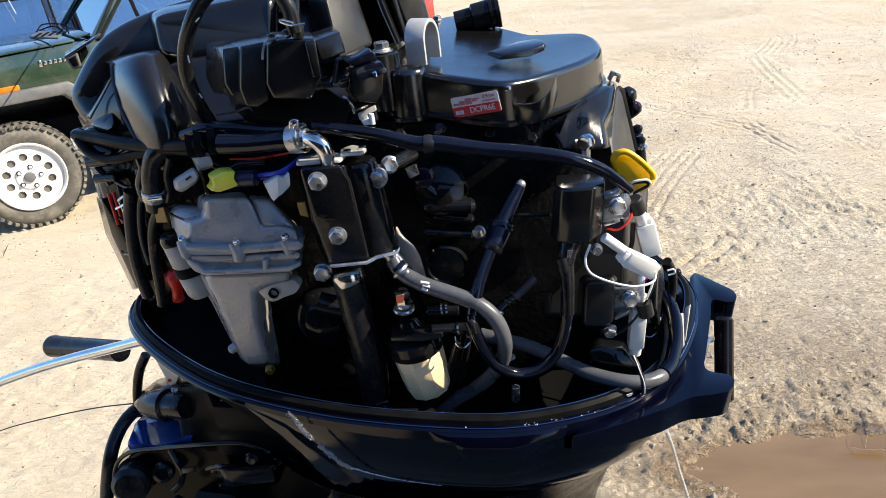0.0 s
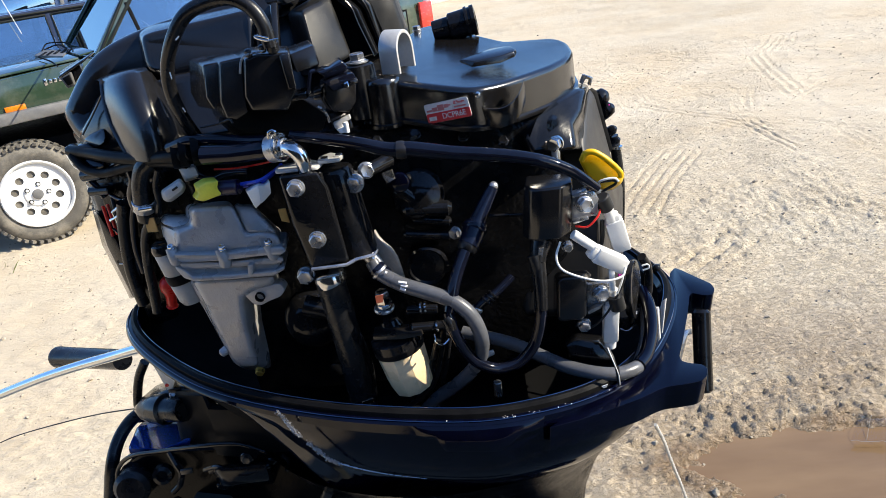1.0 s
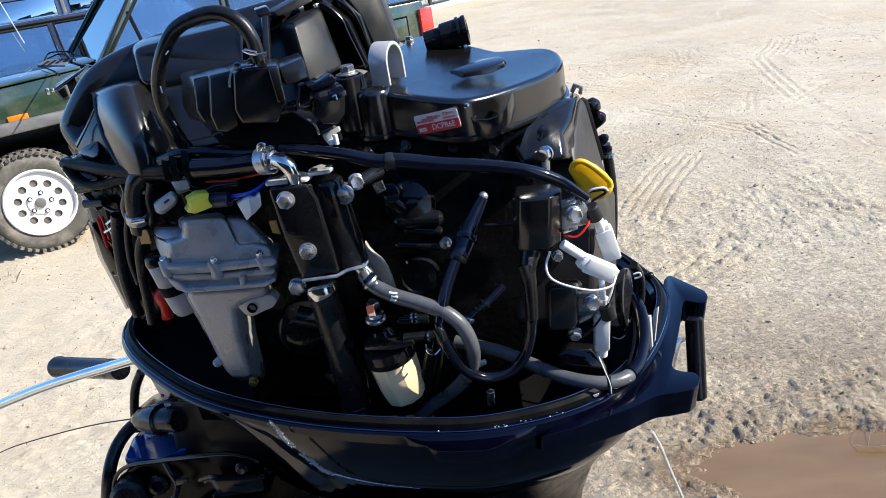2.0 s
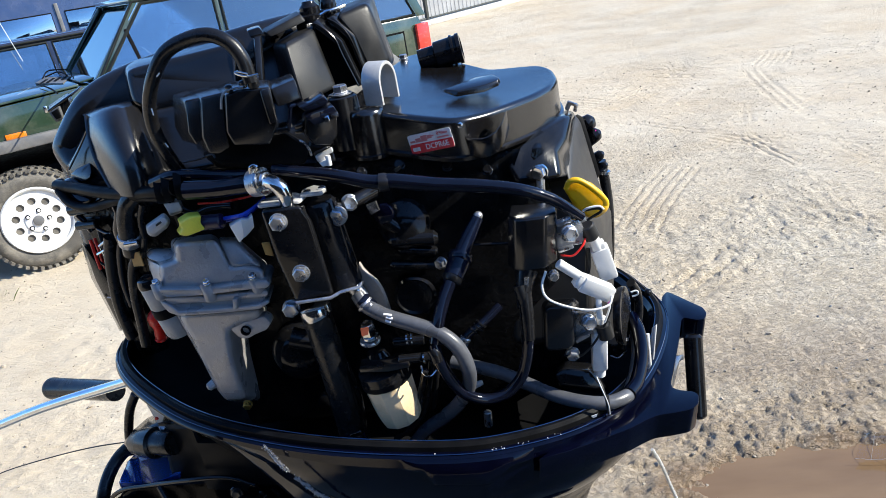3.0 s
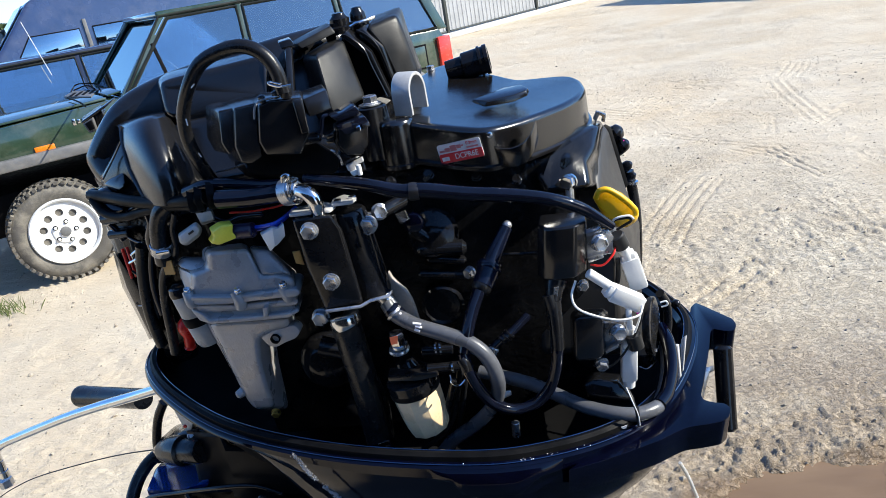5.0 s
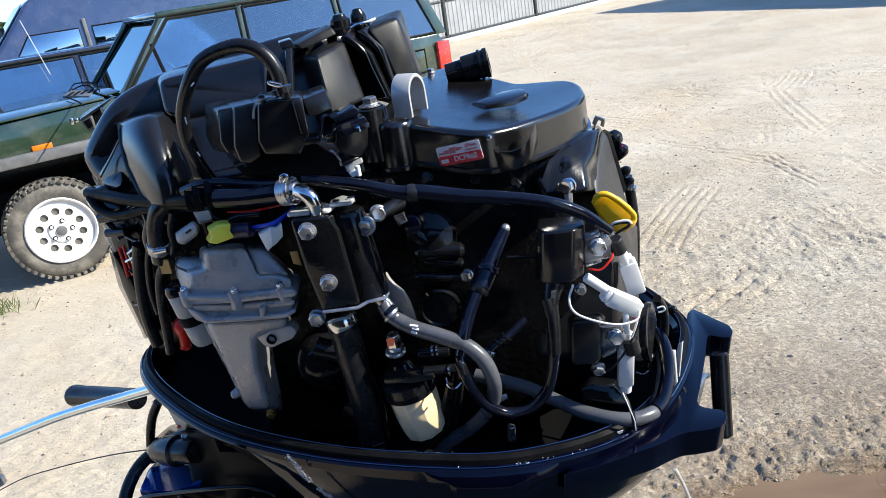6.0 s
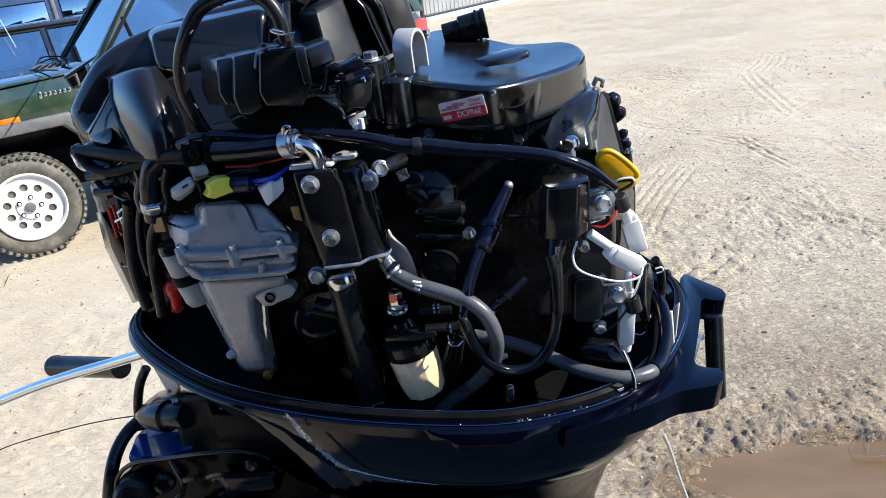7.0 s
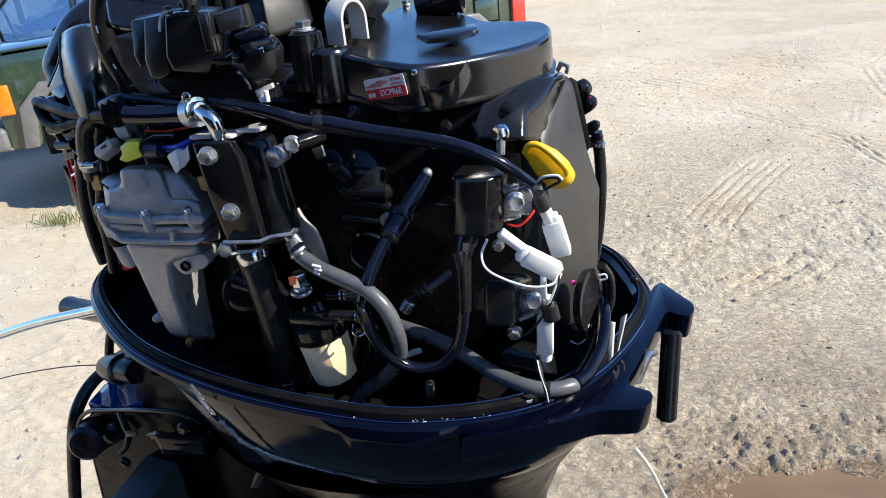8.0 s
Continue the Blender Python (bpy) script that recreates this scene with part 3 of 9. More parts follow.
def scatter(name, count, region, size, material, label, category, seed):
    rnd = random.Random(seed)
    bm = bmesh.new()
    pts = [(rnd.uniform(region[0], region[1]), rnd.uniform(region[2], region[3])) for _ in range(count)]
    hs = ground_height(np.array([p[0] for p in pts]), np.array([p[1] for p in pts]))
    verts, faces = [], []
    ico = bmesh.new()
    bmesh.ops.create_icosphere(ico, subdivisions=1, radius=1)
    base = [v.co.copy() for v in ico.verts]
    fs = [[v.index for v in f.verts] for f in ico.faces]
    ico.free()
    bm.free()
    for (x, y), h in zip(pts, hs):
        s = rnd.uniform(*size) * (2.2 if rnd.random() < 0.06 else 1)
        m = pose(x, y, h + s * 0.15, rnd.uniform(0, 40), rnd.uniform(0, 40), rnd.uniform(0, 360)) @ Matrix.Diagonal((s, s * rnd.uniform(0.5, 1), s * rnd.uniform(0.35, 0.7), 1))
        k = len(verts)
        verts += [m @ (q * rnd.uniform(0.75, 1.2)) for q in base]
        faces += [[k + j for j in f] for f in fs]
    me = bpy.data.meshes.new(name)
    me.from_pydata(verts, [], faces)
    me.materials.append(material)
    return tagged(new(name, me), label, category, kind="stuff")


# unseen dark wall behind the camera, added to darken the motor's reflections
UNSEENWALL = mat("unseen_dark_boards", (0.022, 0.020, 0.018), 0.8, 0, 0, 0.3, 3, 0.2, 40, 0.2)
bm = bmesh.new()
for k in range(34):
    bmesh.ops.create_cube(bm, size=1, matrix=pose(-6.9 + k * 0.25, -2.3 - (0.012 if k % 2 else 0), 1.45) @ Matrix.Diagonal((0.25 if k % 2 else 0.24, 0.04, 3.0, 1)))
tagged(part("unseen_wall_south", bm, UNSEENWALL), "unseen dark boarded wall, added to dim reflections in the motor", "wall", kind="structure")

# unseen wall to the side, added to shade the ground before the motor
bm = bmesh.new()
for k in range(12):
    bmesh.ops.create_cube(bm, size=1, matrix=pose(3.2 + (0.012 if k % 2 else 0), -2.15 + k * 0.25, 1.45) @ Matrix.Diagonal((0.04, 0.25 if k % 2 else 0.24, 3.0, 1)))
tagged(part("unseen_wall_east", bm, UNSEENWALL), "unseen dark boarded wall, added to dim reflections in the motor", "wall", kind="structure")
# unseen block off to the side, added to shadow the yard's far end
bm = slab([(8.2, 20.4, -0.05), (12.2, 12.6, -0.05), (16.0, 14.6, -0.05), (12.0, 22.4, -0.05)], (0, 0, 4.0), 0.02)
tagged(part("unseen_block_far", bm, UNSEENWALL), "unseen dark block, added to cast shadow over the yard", "wall", kind="structure")
SOIL = mat("crumbled_soil", (0.36, 0.31, 0.24), 0.9, 0, 0, 0.3, 30, 0.5, 150)
PEBBLE = mat("grey_pebble", (0.20, 0.20, 0.20), 0.7, 0, 0, 0.35, 30, 0.3, 150)
scatter("soil_crumbs", 7000, (-4.0, 5.0, 1.6, 9.0), (0.002, 0.008), SOIL, "loose crumbs of dry sandy soil on the yard", "soil", 5)
scatter("pebbles", 260, (-3.5, 6.0, 1.6, 12.0), (0.003, 0.009), PEBBLE, "small grey pebbles scattered over the sand", "pebbles", 6)


# ---- parked vehicles ----
def wheel(name, place, outer, r, parent, detailed):
    """A wheel whose outer face is centred on place(0, 0, r); place maps along, inward, up to the world."""
    c = Vector(place(0, 0, r))
    inward = (Vector(place(0, 1, r)) - c).normalized()
    fwd = (Vector(place(1, 0, r)) - c).normalized()
    up = Vector((0, 0, 1))
    w = 0.23
    prof = [(0.035, 0.222), (0.012, 0.240), (0.0, 0.28), (0.006, r - 0.05), (0.03, r - 0.018), (0.06, r - 0.010), (w - 0.06, r - 0.010), (w - 0.03, r - 0.018), (w - 0.006, r - 0.05), (w, 0.28), (w - 0.012, 0.240), (w - 0.035, 0.222)]
    bm = lathe(c, inward, prof, 64)
    tread = bmesh.new()
    if detailed:
        for k in range(46):
            for row in range(4):
                a = 2 * math.pi * (k + (0.5 if row % 2 else 0)) / 46
                rad = math.cos(a) * up + math.sin(a) * fwd
                tan = -math.sin(a) * up + math.cos(a) * fwd
                at = c + inward * (0.022 + row * (w - 0.044) / 3) + rad * (r - (0.014 if row in (0, 3) else 0.006))
                m = Matrix((tan, inward, rad)).transposed().to_4x4()
                m.translation = at
                bmesh.ops.create_cube(tread, size=1, matrix=m @ pose(0, 0, 0, 0, 0, 20 if row % 2 else -20) @ Matrix.Diagonal((0.026, 0.046, 0.02, 1)))
    hub = part(name, bm, TYRE, parent, "dusty off-road tyre with blocky tread")
    if detailed:
        tagged(part("tread", tread, TYRE, hub), kind="stuff")
    bm = lathe(c, inward, [(0.012, 0.214), (0.0, 0.220), (-0.006, 0.228), (0.004, 0.236), (0.03, 0.236), (0.05, 0.222), (0.055, 0.212)], 48, None, False)
    bm2 = bmesh.new()

    def ring(rad, seg, around=(0, 0)):
        vs = [bm2.verts.new((around[0] + rad * math.cos(2 * math.pi * k / seg), around[1] + rad * math.sin(2 * math.pi * k / seg), 0)) for k in range(seg)]
        for k in range(seg):
            bm2.edges.new((vs[k], vs[(k + 1) % seg]))
    ring(0.218, 48)
    for k in range(10):
        a = 2 * math.pi * (k + 0.5) / 10
        ring(0.0265, 16, (0.138 * math.cos(a), 0.138 * math.sin(a)))
    bmesh.ops.triangle_fill(bm2, edges=bm2.edges[:], use_beauty=True)
    for f in bmesh.ops.extrude_face_region(bm2, geom=bm2.faces[:])["geom"]:
        if isinstance(f, bmesh.types.BMVert):
            f.co.z -= 0.012
    m = Matrix((fwd, up, -inward)).transposed().to_4x4()
    m.translation = c + inward * 0.022
    lathe(c + inward * 0.010, inward, [(0, 0.07), (0.004, 0.082), (0.012, 0.086)], 36, bm)
    bm2.transform(m)
    me = bpy.data.meshes.new("tmp")
    bm2.to_mesh(me)
    bm2.free()
    bm.from_mesh(me)
    bpy.data.meshes.remove(me)
    part("rim", bm, RIM, hub, "white steel rim with ten round holes")
    part("brake_drum", lathe(c + inward * 0.07, inward, [(0, 0.19), (0.05, 0.19)], 32), DARK, hub)
    part("hub_cap", lathe(c - inward * 0.006, inward, [(0, 0.024), (0.003, 0.034), (0.03, 0.038)], 28), FLARE, hub, "grey hub cap")
    for k in range(5):
        a = 2 * math.pi * k / 5 + 0.3
        spot = c + 0.070 * (math.cos(a) * up + math.sin(a) * fwd)
        part("nut_seat", lathe(spot + inward * 0.0085, inward, [(0, 0.016), (0.004, 0.017)], 16), DARK, hub)
        part("wheel_nut", lathe(spot - inward * 0.004, inward, [(0, 0.007), (0.003, 0.011), (0.012, 0.011)], 6), RIM, hub)


def boxy_car(name, origin, ahead, paint, label, hood=1.13, belt=1.15, roof=1.67, detailed=True, ride=0.36, extras=True):
    """A square-cut four-wheel-drive estate. origin: the ground under the outer face of the front wheel; ahead: the way to its tail."""
    ax = Vector((ahead[0], ahead[1], 0)).normalized()
    inn = Vector((-ax.y, ax.x, 0))
    o = Vector(origin)

    def at(u, v, z):
        return o + ax * u + inn * v + Vector((0, 0, z))
    car = empty(name, o, label, "car")
    v0, v1 = 0.06, 1.64
    sill = 0.50
    arch = [(-0.50, sill), (-0.47, 0.72), (-0.36, 0.84), (0.36, 0.84), (0.47, 0.72), (0.52, sill)]
    low = [(-0.70, sill), (-0.72, hood - 0.16), (-0.70, hood - 0.04), (-0.60, hood - 0.01), (0.60, hood + 0.03), (0.66, belt), (3.38, belt), (3.43, belt - 0.1), (3.43, sill)]
    low += [(2.576 + u, z) for u, z in arch[::-1]] + [(u, z) for u, z in arch[::-1]]
    bm = slab([at(u, v0, z) for u, z in low], inn * (v1 - v0), 0.018, 2)
    body = part("body", bm, paint, car)
    part("underbody", box(Matrix.Translation(at(1.3, 0.85, 0.52)) @ pose(0, 0, 0, 0, 0, math.degrees(math.atan2(ax.y, ax.x))), 3.6, 1.1, 0.3, 0.02), DARK, car)
    # bonnet panel with a shut line all round
    part("bonnet", slab([at(-0.62, v0 + 0.07, hood + 0.004), at(0.55, v0 + 0.07, hood + 0.034), at(0.55, v1 - 0.07, hood + 0.034), at(-0.62, v1 - 0.07, hood + 0.004)], (0, 0, 0.018), 0.008), paint, car)
    part("cowl_grille", slab([at(0.57, v0 + 0.12, hood + 0.05), at(0.67, v0 + 0.12, hood + 0.06), at(0.67, v1 - 0.12, hood + 0.06), at(0.57, v1 - 0.12, hood + 0.05)], (0, 0, 0.012), 0.003), paint, car)
    for u0 in (0.0, 2.576):
        outer = [(-0.62, 0.50), (-0.58, 0.78), (-0.42, 0.93), (0.42, 0.93), (0.58, 0.78), (0.64, 0.50)]
        inner = [(0.54, 0.50), (0.49, 0.72), (0.37, 0.85), (-0.37, 0.85), (-0.48, 0.72), (-0.52, 0.50)]
        for v, d in ((v0 + 0.002, -0.055), (v1 - 0.002, 0.055)):
            part("wheel_arch_flare", slab([at(u0 + u, v, z) for u, z in outer + inner], inn * d, 0.012), FLARE, car, "weathered grey plastic flare")
    for u0 in (0.0, 2.576):
        wheel("wheel", lambda u, v, z: at(u0 + u, v, z), None, ride, car, detailed and u0 == 0.0)
        wheel("wheel", lambda u, v, z: at(u0 - u, 1.70 - v, z), None, ride, car, False)
    # roof, pillars and panes
    t0, t1 = v0 + 0.13, v1 - 0.13
    part("roof", slab([at(1.06, t0, roof - 0.03), at(3.22, t0, roof - 0.03), at(3.22, t1, roof - 0.03), at(1.06, t1, roof - 0.03)], (0, 0, 0.05), 0.02, 3), paint, car)
    for va, vb, d in ((v0 + 0.02, t0 + 0.01, 0.05), (v1 - 0.02, t1 - 0.01, -0.05)):
        posts = [(0.62, 1.07, 0.10 if d > 0 else 0.035), (1.62, 1.66, 0.075), (2.46, 2.46, 0.08), (3.36, 3.20, 0.12)]
        for ub, ut, w in posts:
            part("pillar", hexa([at(ub, va, belt - 0.01), at(ub + w, va, belt - 0.01), at(ut + w * 0.9, vb, roof - 0.02), at(ut, vb, roof - 0.02)], [at(ub, va + d, belt - 0.01), at(ub + w, va + d, belt - 0.01), at(ut + w * 0.9, vb + d, roof - 0.02), at(ut, vb + d, roof - 0.02)], 0.008), paint, car)
        part("quarter_light_bar", hexa([at(1.0, va, belt - 0.01), at(1.03, va, belt - 0.01), at(0.985, va + (vb - va) * 0.6, belt + 0.33), at(0.96, va + (vb - va) * 0.6, belt + 0.33)], [at(1.0, va + d * .4, belt - 0.01), at(1.03, va + d * .4, belt - 0.01), at(0.985, va + (vb - va) * 0.6 + d * .4, belt + 0.33), at(0.96, va + (vb - va) * 0.6 + d * .4, belt + 0.33)], 0.004), DARK, car)
        for k in range(3):
            (a0, a1, aw), (b0, b1, _) = posts[k], posts[k + 1]
            pts = [at(a0 + aw * 0.6, va, belt), at(b0 + 0.02, va, belt), at(b1 + 0.02, vb, roof - 0.03), at(a1 + aw * 0.6, vb, roof - 0.03)]
            mid = sum(pts, Vector()) / 4
            edge = [mid + (p - mid) * 0.965 - inn * d * 0.10 for p in pts]
            part("window_frame", tube(edge + [edge[0]], 0.013, 6, 1), TRIM, car)
            g = part("side_window", slab(pts, inn * d * 0.12, 0), SIDEGLASS, car)
            g.visible_shadow = False
        part("belt_trim", slab([at(0.68, va - d * 0.1, belt - 0.02), at(3.36, va - d * 0.1, belt - 0.02), at(3.36, va - d * 0.1, belt + 0.012), at(0.68, va - d * 0.1, belt + 0.012)], inn * d * 0.3, 0.004), DARK, car)
        part("drip_rail", tube([at(0.68, va, belt + 0.02), at(1.08, vb, roof - 0.015), at(2.2, vb - d * 0.2, roof - 0.005), at(3.2, vb, roof - 0.015)], 0.011, 8, 1), TRIM, car)
    g = part("windscreen", slab([at(0.66, v0 + 0.05, belt), at(0.66, v1 - 0.05, belt), at(1.11, t1, roof - 0.03), at(1.11, t0, roof - 0.03)], ax * 0.006, 0), SCREENGLASS, car)
    g.visible_shadow = False
    g = part("rear_window", slab([at(3.42, v0 + 0.09, belt), at(3.42, v1 - 0.09, belt), at(3.24, t1, roof - 0.03), at(3.24, t0, roof - 0.03)], ax * -0.006, 0), GLASS, car)
    g.visible_shadow = False
    rot = math.degrees(math.atan2(ax.y, ax.x))
    for u in (1.35, 2.35):
        for v in (0.45, 1.25):
            part("seat", box(Matrix.Translation(at(u + 0.25, v, belt - 0.05)) @ pose(0, 0, 0, 0, 12, rot), 0.14, 0.5, 0.62, 0.05, 3), INTERIOR, car)
            part("headrest", box(Matrix.Translation(at(u + 0.33, v, belt + 0.33)) @ pose(0, 0, 0, 0, 8, rot), 0.09, 0.28, 0.16, 0.03, 3), INTERIOR, car)
    part("dashboard", box(Matrix.Translation(at(0.92, 0.85, belt - 0.06)) @ pose(0, 0, 0, 0, 0, rot), 0.42, 1.4, 0.16, 0.05, 3), INTERIOR, car)
    part("steering_wheel", lathe(at(1.18, 0.5, belt + 0.0), ax + Vector((0, 0, 0.5)), [(0, 0.18), (0.012, 0.195), (0.024, 0.18), (0.012, 0.165), (0, 0.18)], 28), INTERIOR, car)
    # lamps and trim
    part("side_indicator", box(Matrix.Translation(at(0.06, v0 - 0.004, hood - 0.185)) @ pose(0, 0, 0, 0, 0, rot), 0.13, 0.02, 0.038, 0.005), ORANGE, car, "amber side indicator")
    for v in (v0 + 0.0, v1 - 0.0):
        part("tail_light", box(Matrix.Translation(at(3.40, v + (0.03 if v < 1 else -0.03), belt - 0.25)) @ pose(0, 0, 0, 0, 0, rot), 0.13, 0.12, 0.36, 0.012), LENS, car, "red tail light")
    part("rear_bumper", box(Matrix.Translation(at(3.5, 0.85, 0.58)) @ pose(0, 0, 0, 0, 0, rot), 0.16, 1.62, 0.16, 0.03, 3), FLARE, car)
    part("front_bumper", box(Matrix.Translation(at(-0.78, 0.85, 0.58)) @ pose(0, 0, 0, 0, 0, rot), 0.16, 1.66, 0.16, 0.03, 3), FLARE, car)
    part("door_seam", slab([at(0.70, v0 - 0.001, 0.52), at(0.706, v0 - 0.001, 0.52), at(0.706, v0 - 0.001, belt - 0.02), at(0.70, v0 - 0.001, belt - 0.02)], inn * 0.004, 0), DARK, car)
    part("front_indicator", box(Matrix.Translation(at(-0.655, v0 - 0.012, hood - 0.29)) @ pose(0, 0, 0, 0, 0, rot), 0.10, 0.05, 0.20, 0.012, 3), ORANGE, car, "amber corner lamp")
    if extras:
        part("fuel_flap", slab([at(2.98, v0 - 0.001, belt - 0.30), at(3.20, v0 - 0.001, belt - 0.30), at(3.20, v0 - 0.001, belt - 0.12), at(2.98, v0 - 0.001, belt - 0.12)], inn * -0.006, 0.003), paint, car)
        part("fuel_flap_gap", slab([at(2.965, v0 - 0.0005, belt - 0.315), at(3.215, v0 - 0.0005, belt - 0.315), at(3.215, v0 - 0.0005, belt - 0.105), at(2.965, v0 - 0.0005, belt - 0.105)], inn * -0.002, 0), DARK, car)
        for k in range(7):
            part("badge_letter", box(Matrix.Translation(at(0.29 + k * 0.031, v0 - 0.002, hood - 0.06)) @ pose(0, 0, 0, 0, 0, rot), 0.020, 0.006, 0.045 if k == 0 else 0.028, 0.002), STEEL, car)
    return car, at


JEEP, jeep_at = boxy_car("green_jeep", (-3.16, 4.66, 0.0), (0.80, 0.60), GREEN, "dark green four-wheel-drive estate car with white wheels parked on sand")
part("vent_grille", slab([(-3.453, 5.655, 1.178), (-3.604, 6.053, 1.178), (-3.237, 5.795, 1.178), (-3.003, 5.261, 1.178)], (0, 0, 0.012), 0.003), FLARE, JEEP, "slotted cowl vent")
for k in range(5):
    part("vent_slot", slab([Vector((-3.319, 5.484, 1.192)) + Vector((0.052, 0.012, 0)) * k, Vector((-3.441, 5.796, 1.192)) + Vector((0.052, 0.012, 0)) * k, Vector((-3.400, 5.758, 1.192)) + Vector((0.052, 0.012, 0)) * k, Vector((-3.280, 5.450, 1.192)) + Vector((0.052, 0.012, 0)) * k], (0, 0, 0.003), 0), DARK, JEEP)
for pts in ([(-3.507, 5.865, 1.200), (-3.594, 6.106, 1.230), (-3.410, 5.951, 1.240), (-3.238, 5.814, 1.230), (-3.048, 5.484, 1.210)], [(-3.531, 5.941, 1.200), (-3.435, 5.983, 1.220), (-3.183, 5.663, 1.210)], [(-3.231, 5.339, 1.200), (-2.879, 4.880, 1.200), (-2.679, 4.605, 1.190)]):
    part("wiper_arm", tube(pts, 0.0055, 6), DARK, JEEP)
SUV, suv_at = boxy_car("blue_car", (-6.0, 5.53, 0.0), (0.80, 0.60), NAVY, "dark blue boxy estate car parked beside a green one", detailed=False, extras=False, roof=1.46, belt=1.0, hood=0.97)
part("aerial", tube([(-4.237, 6.850, 1.303), (-4.359, 6.850, 1.819)], 0.003, 6), WHITE, SUV, "thin pale aerial")


def van():
    o = Vector((-6.76, 9.46, 0))
    ax = Vector((0.80, 0.60, 0))
    inn = Vector((-0.60, 0.80, 0))

    def at(u, v, z):
        return o + ax * u + inn * v + Vector((0, 0, z))
    v = empty("blue_van", o, "tall blue panel van with side windows parked behind other cars", "van")
    rot = math.degrees(math.atan2(ax.y, ax.x))
    prof = [(-0.8, 0.45), (-0.85, 0.95), (-0.1, 1.18), (0.75, 2.12), (1.0, 2.22), (4.4, 2.26), (4.45, 0.45)]
    part("body", hexa([at(a, 0, z) for a, z in prof], [at(a, 1.95, z) for a, z in prof], 0.05, 3), VANBLUE, v)
    ws = [at(-0.03, 0.16, 1.29), at(-0.03, 1.79, 1.29), at(0.70, 1.79, 2.09), at(0.70, 0.16, 2.09)]
    part("windscreen", slab(ws, Vector((-0.75, 0, 0.68)) * 0.012, 0), GLASS, v)
    for k, (a, b) in enumerate(((0.62, 1.28), (1.46, 2.75), (2.95, 4.2))):
        lo = 1.24
        pts = [at(a + (0.0 if k else -0.32), -0.004, lo), at(b, -0.004, lo), at(b, -0.004, 1.68), at(a + (0.0 if k else 0.02), -0.004, 1.68)]
        w = part("side_window", slab(pts, inn * -0.012, 0.003), GLASS, v)
        part("window_rubber", tube(pts + [pts[0]], 0.014, 6, 1), DARK, w)
    part("door_pillar", box(Matrix.Translation(at(1.37, -0.01, 1.4)) @ pose(0, 0, 0, 0, 0, rot), 0.05, 0.03, 0.8, 0.006), FLARE, v)
    for u0 in (0.0, 3.3):
        wheel("wheel", lambda u, w, z: at(u0 + u, w - 0.01, z), None, 0.34, v, False)
        wheel("wheel", lambda u, w, z: at(u0 - u, 1.96 - w, z), None, 0.34, v, False)


van()


# ---- fence at the far side of the yard ----
def fence():
    a, b = Vector((-1.25, 18.57, 0)), Vector((1.08, 21.4, 0))
    d = (b - a).normalized()
    n = Vector((d.y, -d.x, 0))
    gate = empty("yard_gate", a, "grey sheeted steel gate panels on dark posts with pale kerb", "fence")
    step = (b - a).length
    for k in range(-3, 5):
        p = a + d * step * k
        part("post", slab([p + n * 0.04 - d * 0.04, p + n * 0.04 + d * 0.04, p - n * 0.04 + d * 0.04, p - n * 0.04 - d * 0.04], (0, 0, 2.0), 0.008), POST, gate)
        q = p + d * step
        sheet = part("panel", slab([p + d * 0.08 + Vector((0, 0, 0.16)), q - d * 0.08 + Vector((0, 0, 0.16)), q - d * 0.08 + Vector((0, 0, 1.85)), p + d * 0.08 + Vector((0, 0, 1.85))], n * -0.02, 0), BOXGREY, gate)
        for z in (0.17, 1.0, 1.84):
            part("rail", tube([p + d * 0.08 + n * 0.02 + Vector((0, 0, z)), q - d * 0.08 + n * 0.02 + Vector((0, 0, z))], 0.022, 8), POST, sheet)
        for j in range(1, 24):
            s = p + d * (step * j / 24) + n * 0.012
            part("wire", tube([s + Vector((0, 0, 0.17)), s + Vector((0, 0, 1.84))], 0.005, 5), WIRE, sheet)
        part("kerb", slab([p + n * 0.10, q + n * 0.10, q - n * 0.10, p - n * 0.10], (0, 0, 0.13), 0.015), KERB, gate)


fence()


def far_trees():
    rnd = random.Random(12)
    verts, faces = [], []
    for k in range(9000):
        t = rnd.random()
        x, y = -120 + 70 * t, 95 + 6 * rnd.random()
        top = 3.2 + 1.6 * noise.noise((t * 9, 0.3, 0)) + 0.8 * noise.noise((t * 40, 2.3, 0))
        z = top * (1 - rnd.random() ** 2)
        s = rnd.uniform(0.25, 0.6)
        m = pose(x, y, max(z, 0.1), rnd.uniform(-60, 60), rnd.uniform(-60, 60), rnd.uniform(0, 360))
        i = len(verts)
        verts += [m @ Vector(q) for q in ((-s, 0, -s * 0.4), (0, 0, -s * 0.6), (s, 0, 0), (0, 0, s * 0.6))]
        faces.append((i, i + 1, i + 2, i + 3))
    me = bpy.data.meshes.new("far_woods")
    me.from_pydata(verts, [], faces)
    me.materials.append(LEAF)
    tagged(new("far_woods", me), "distant low green woods along the horizon", "woods", kind="stuff")


far_trees()


# ---- outboard motor ----
MOTOR = empty("outboard_motor", (-0.12, 0.90, 0.0), "black outboard motor with its top cowl removed and engine bare", "outboard motor")


def rim_z(x):
    return 1.155 - 0.06 * x


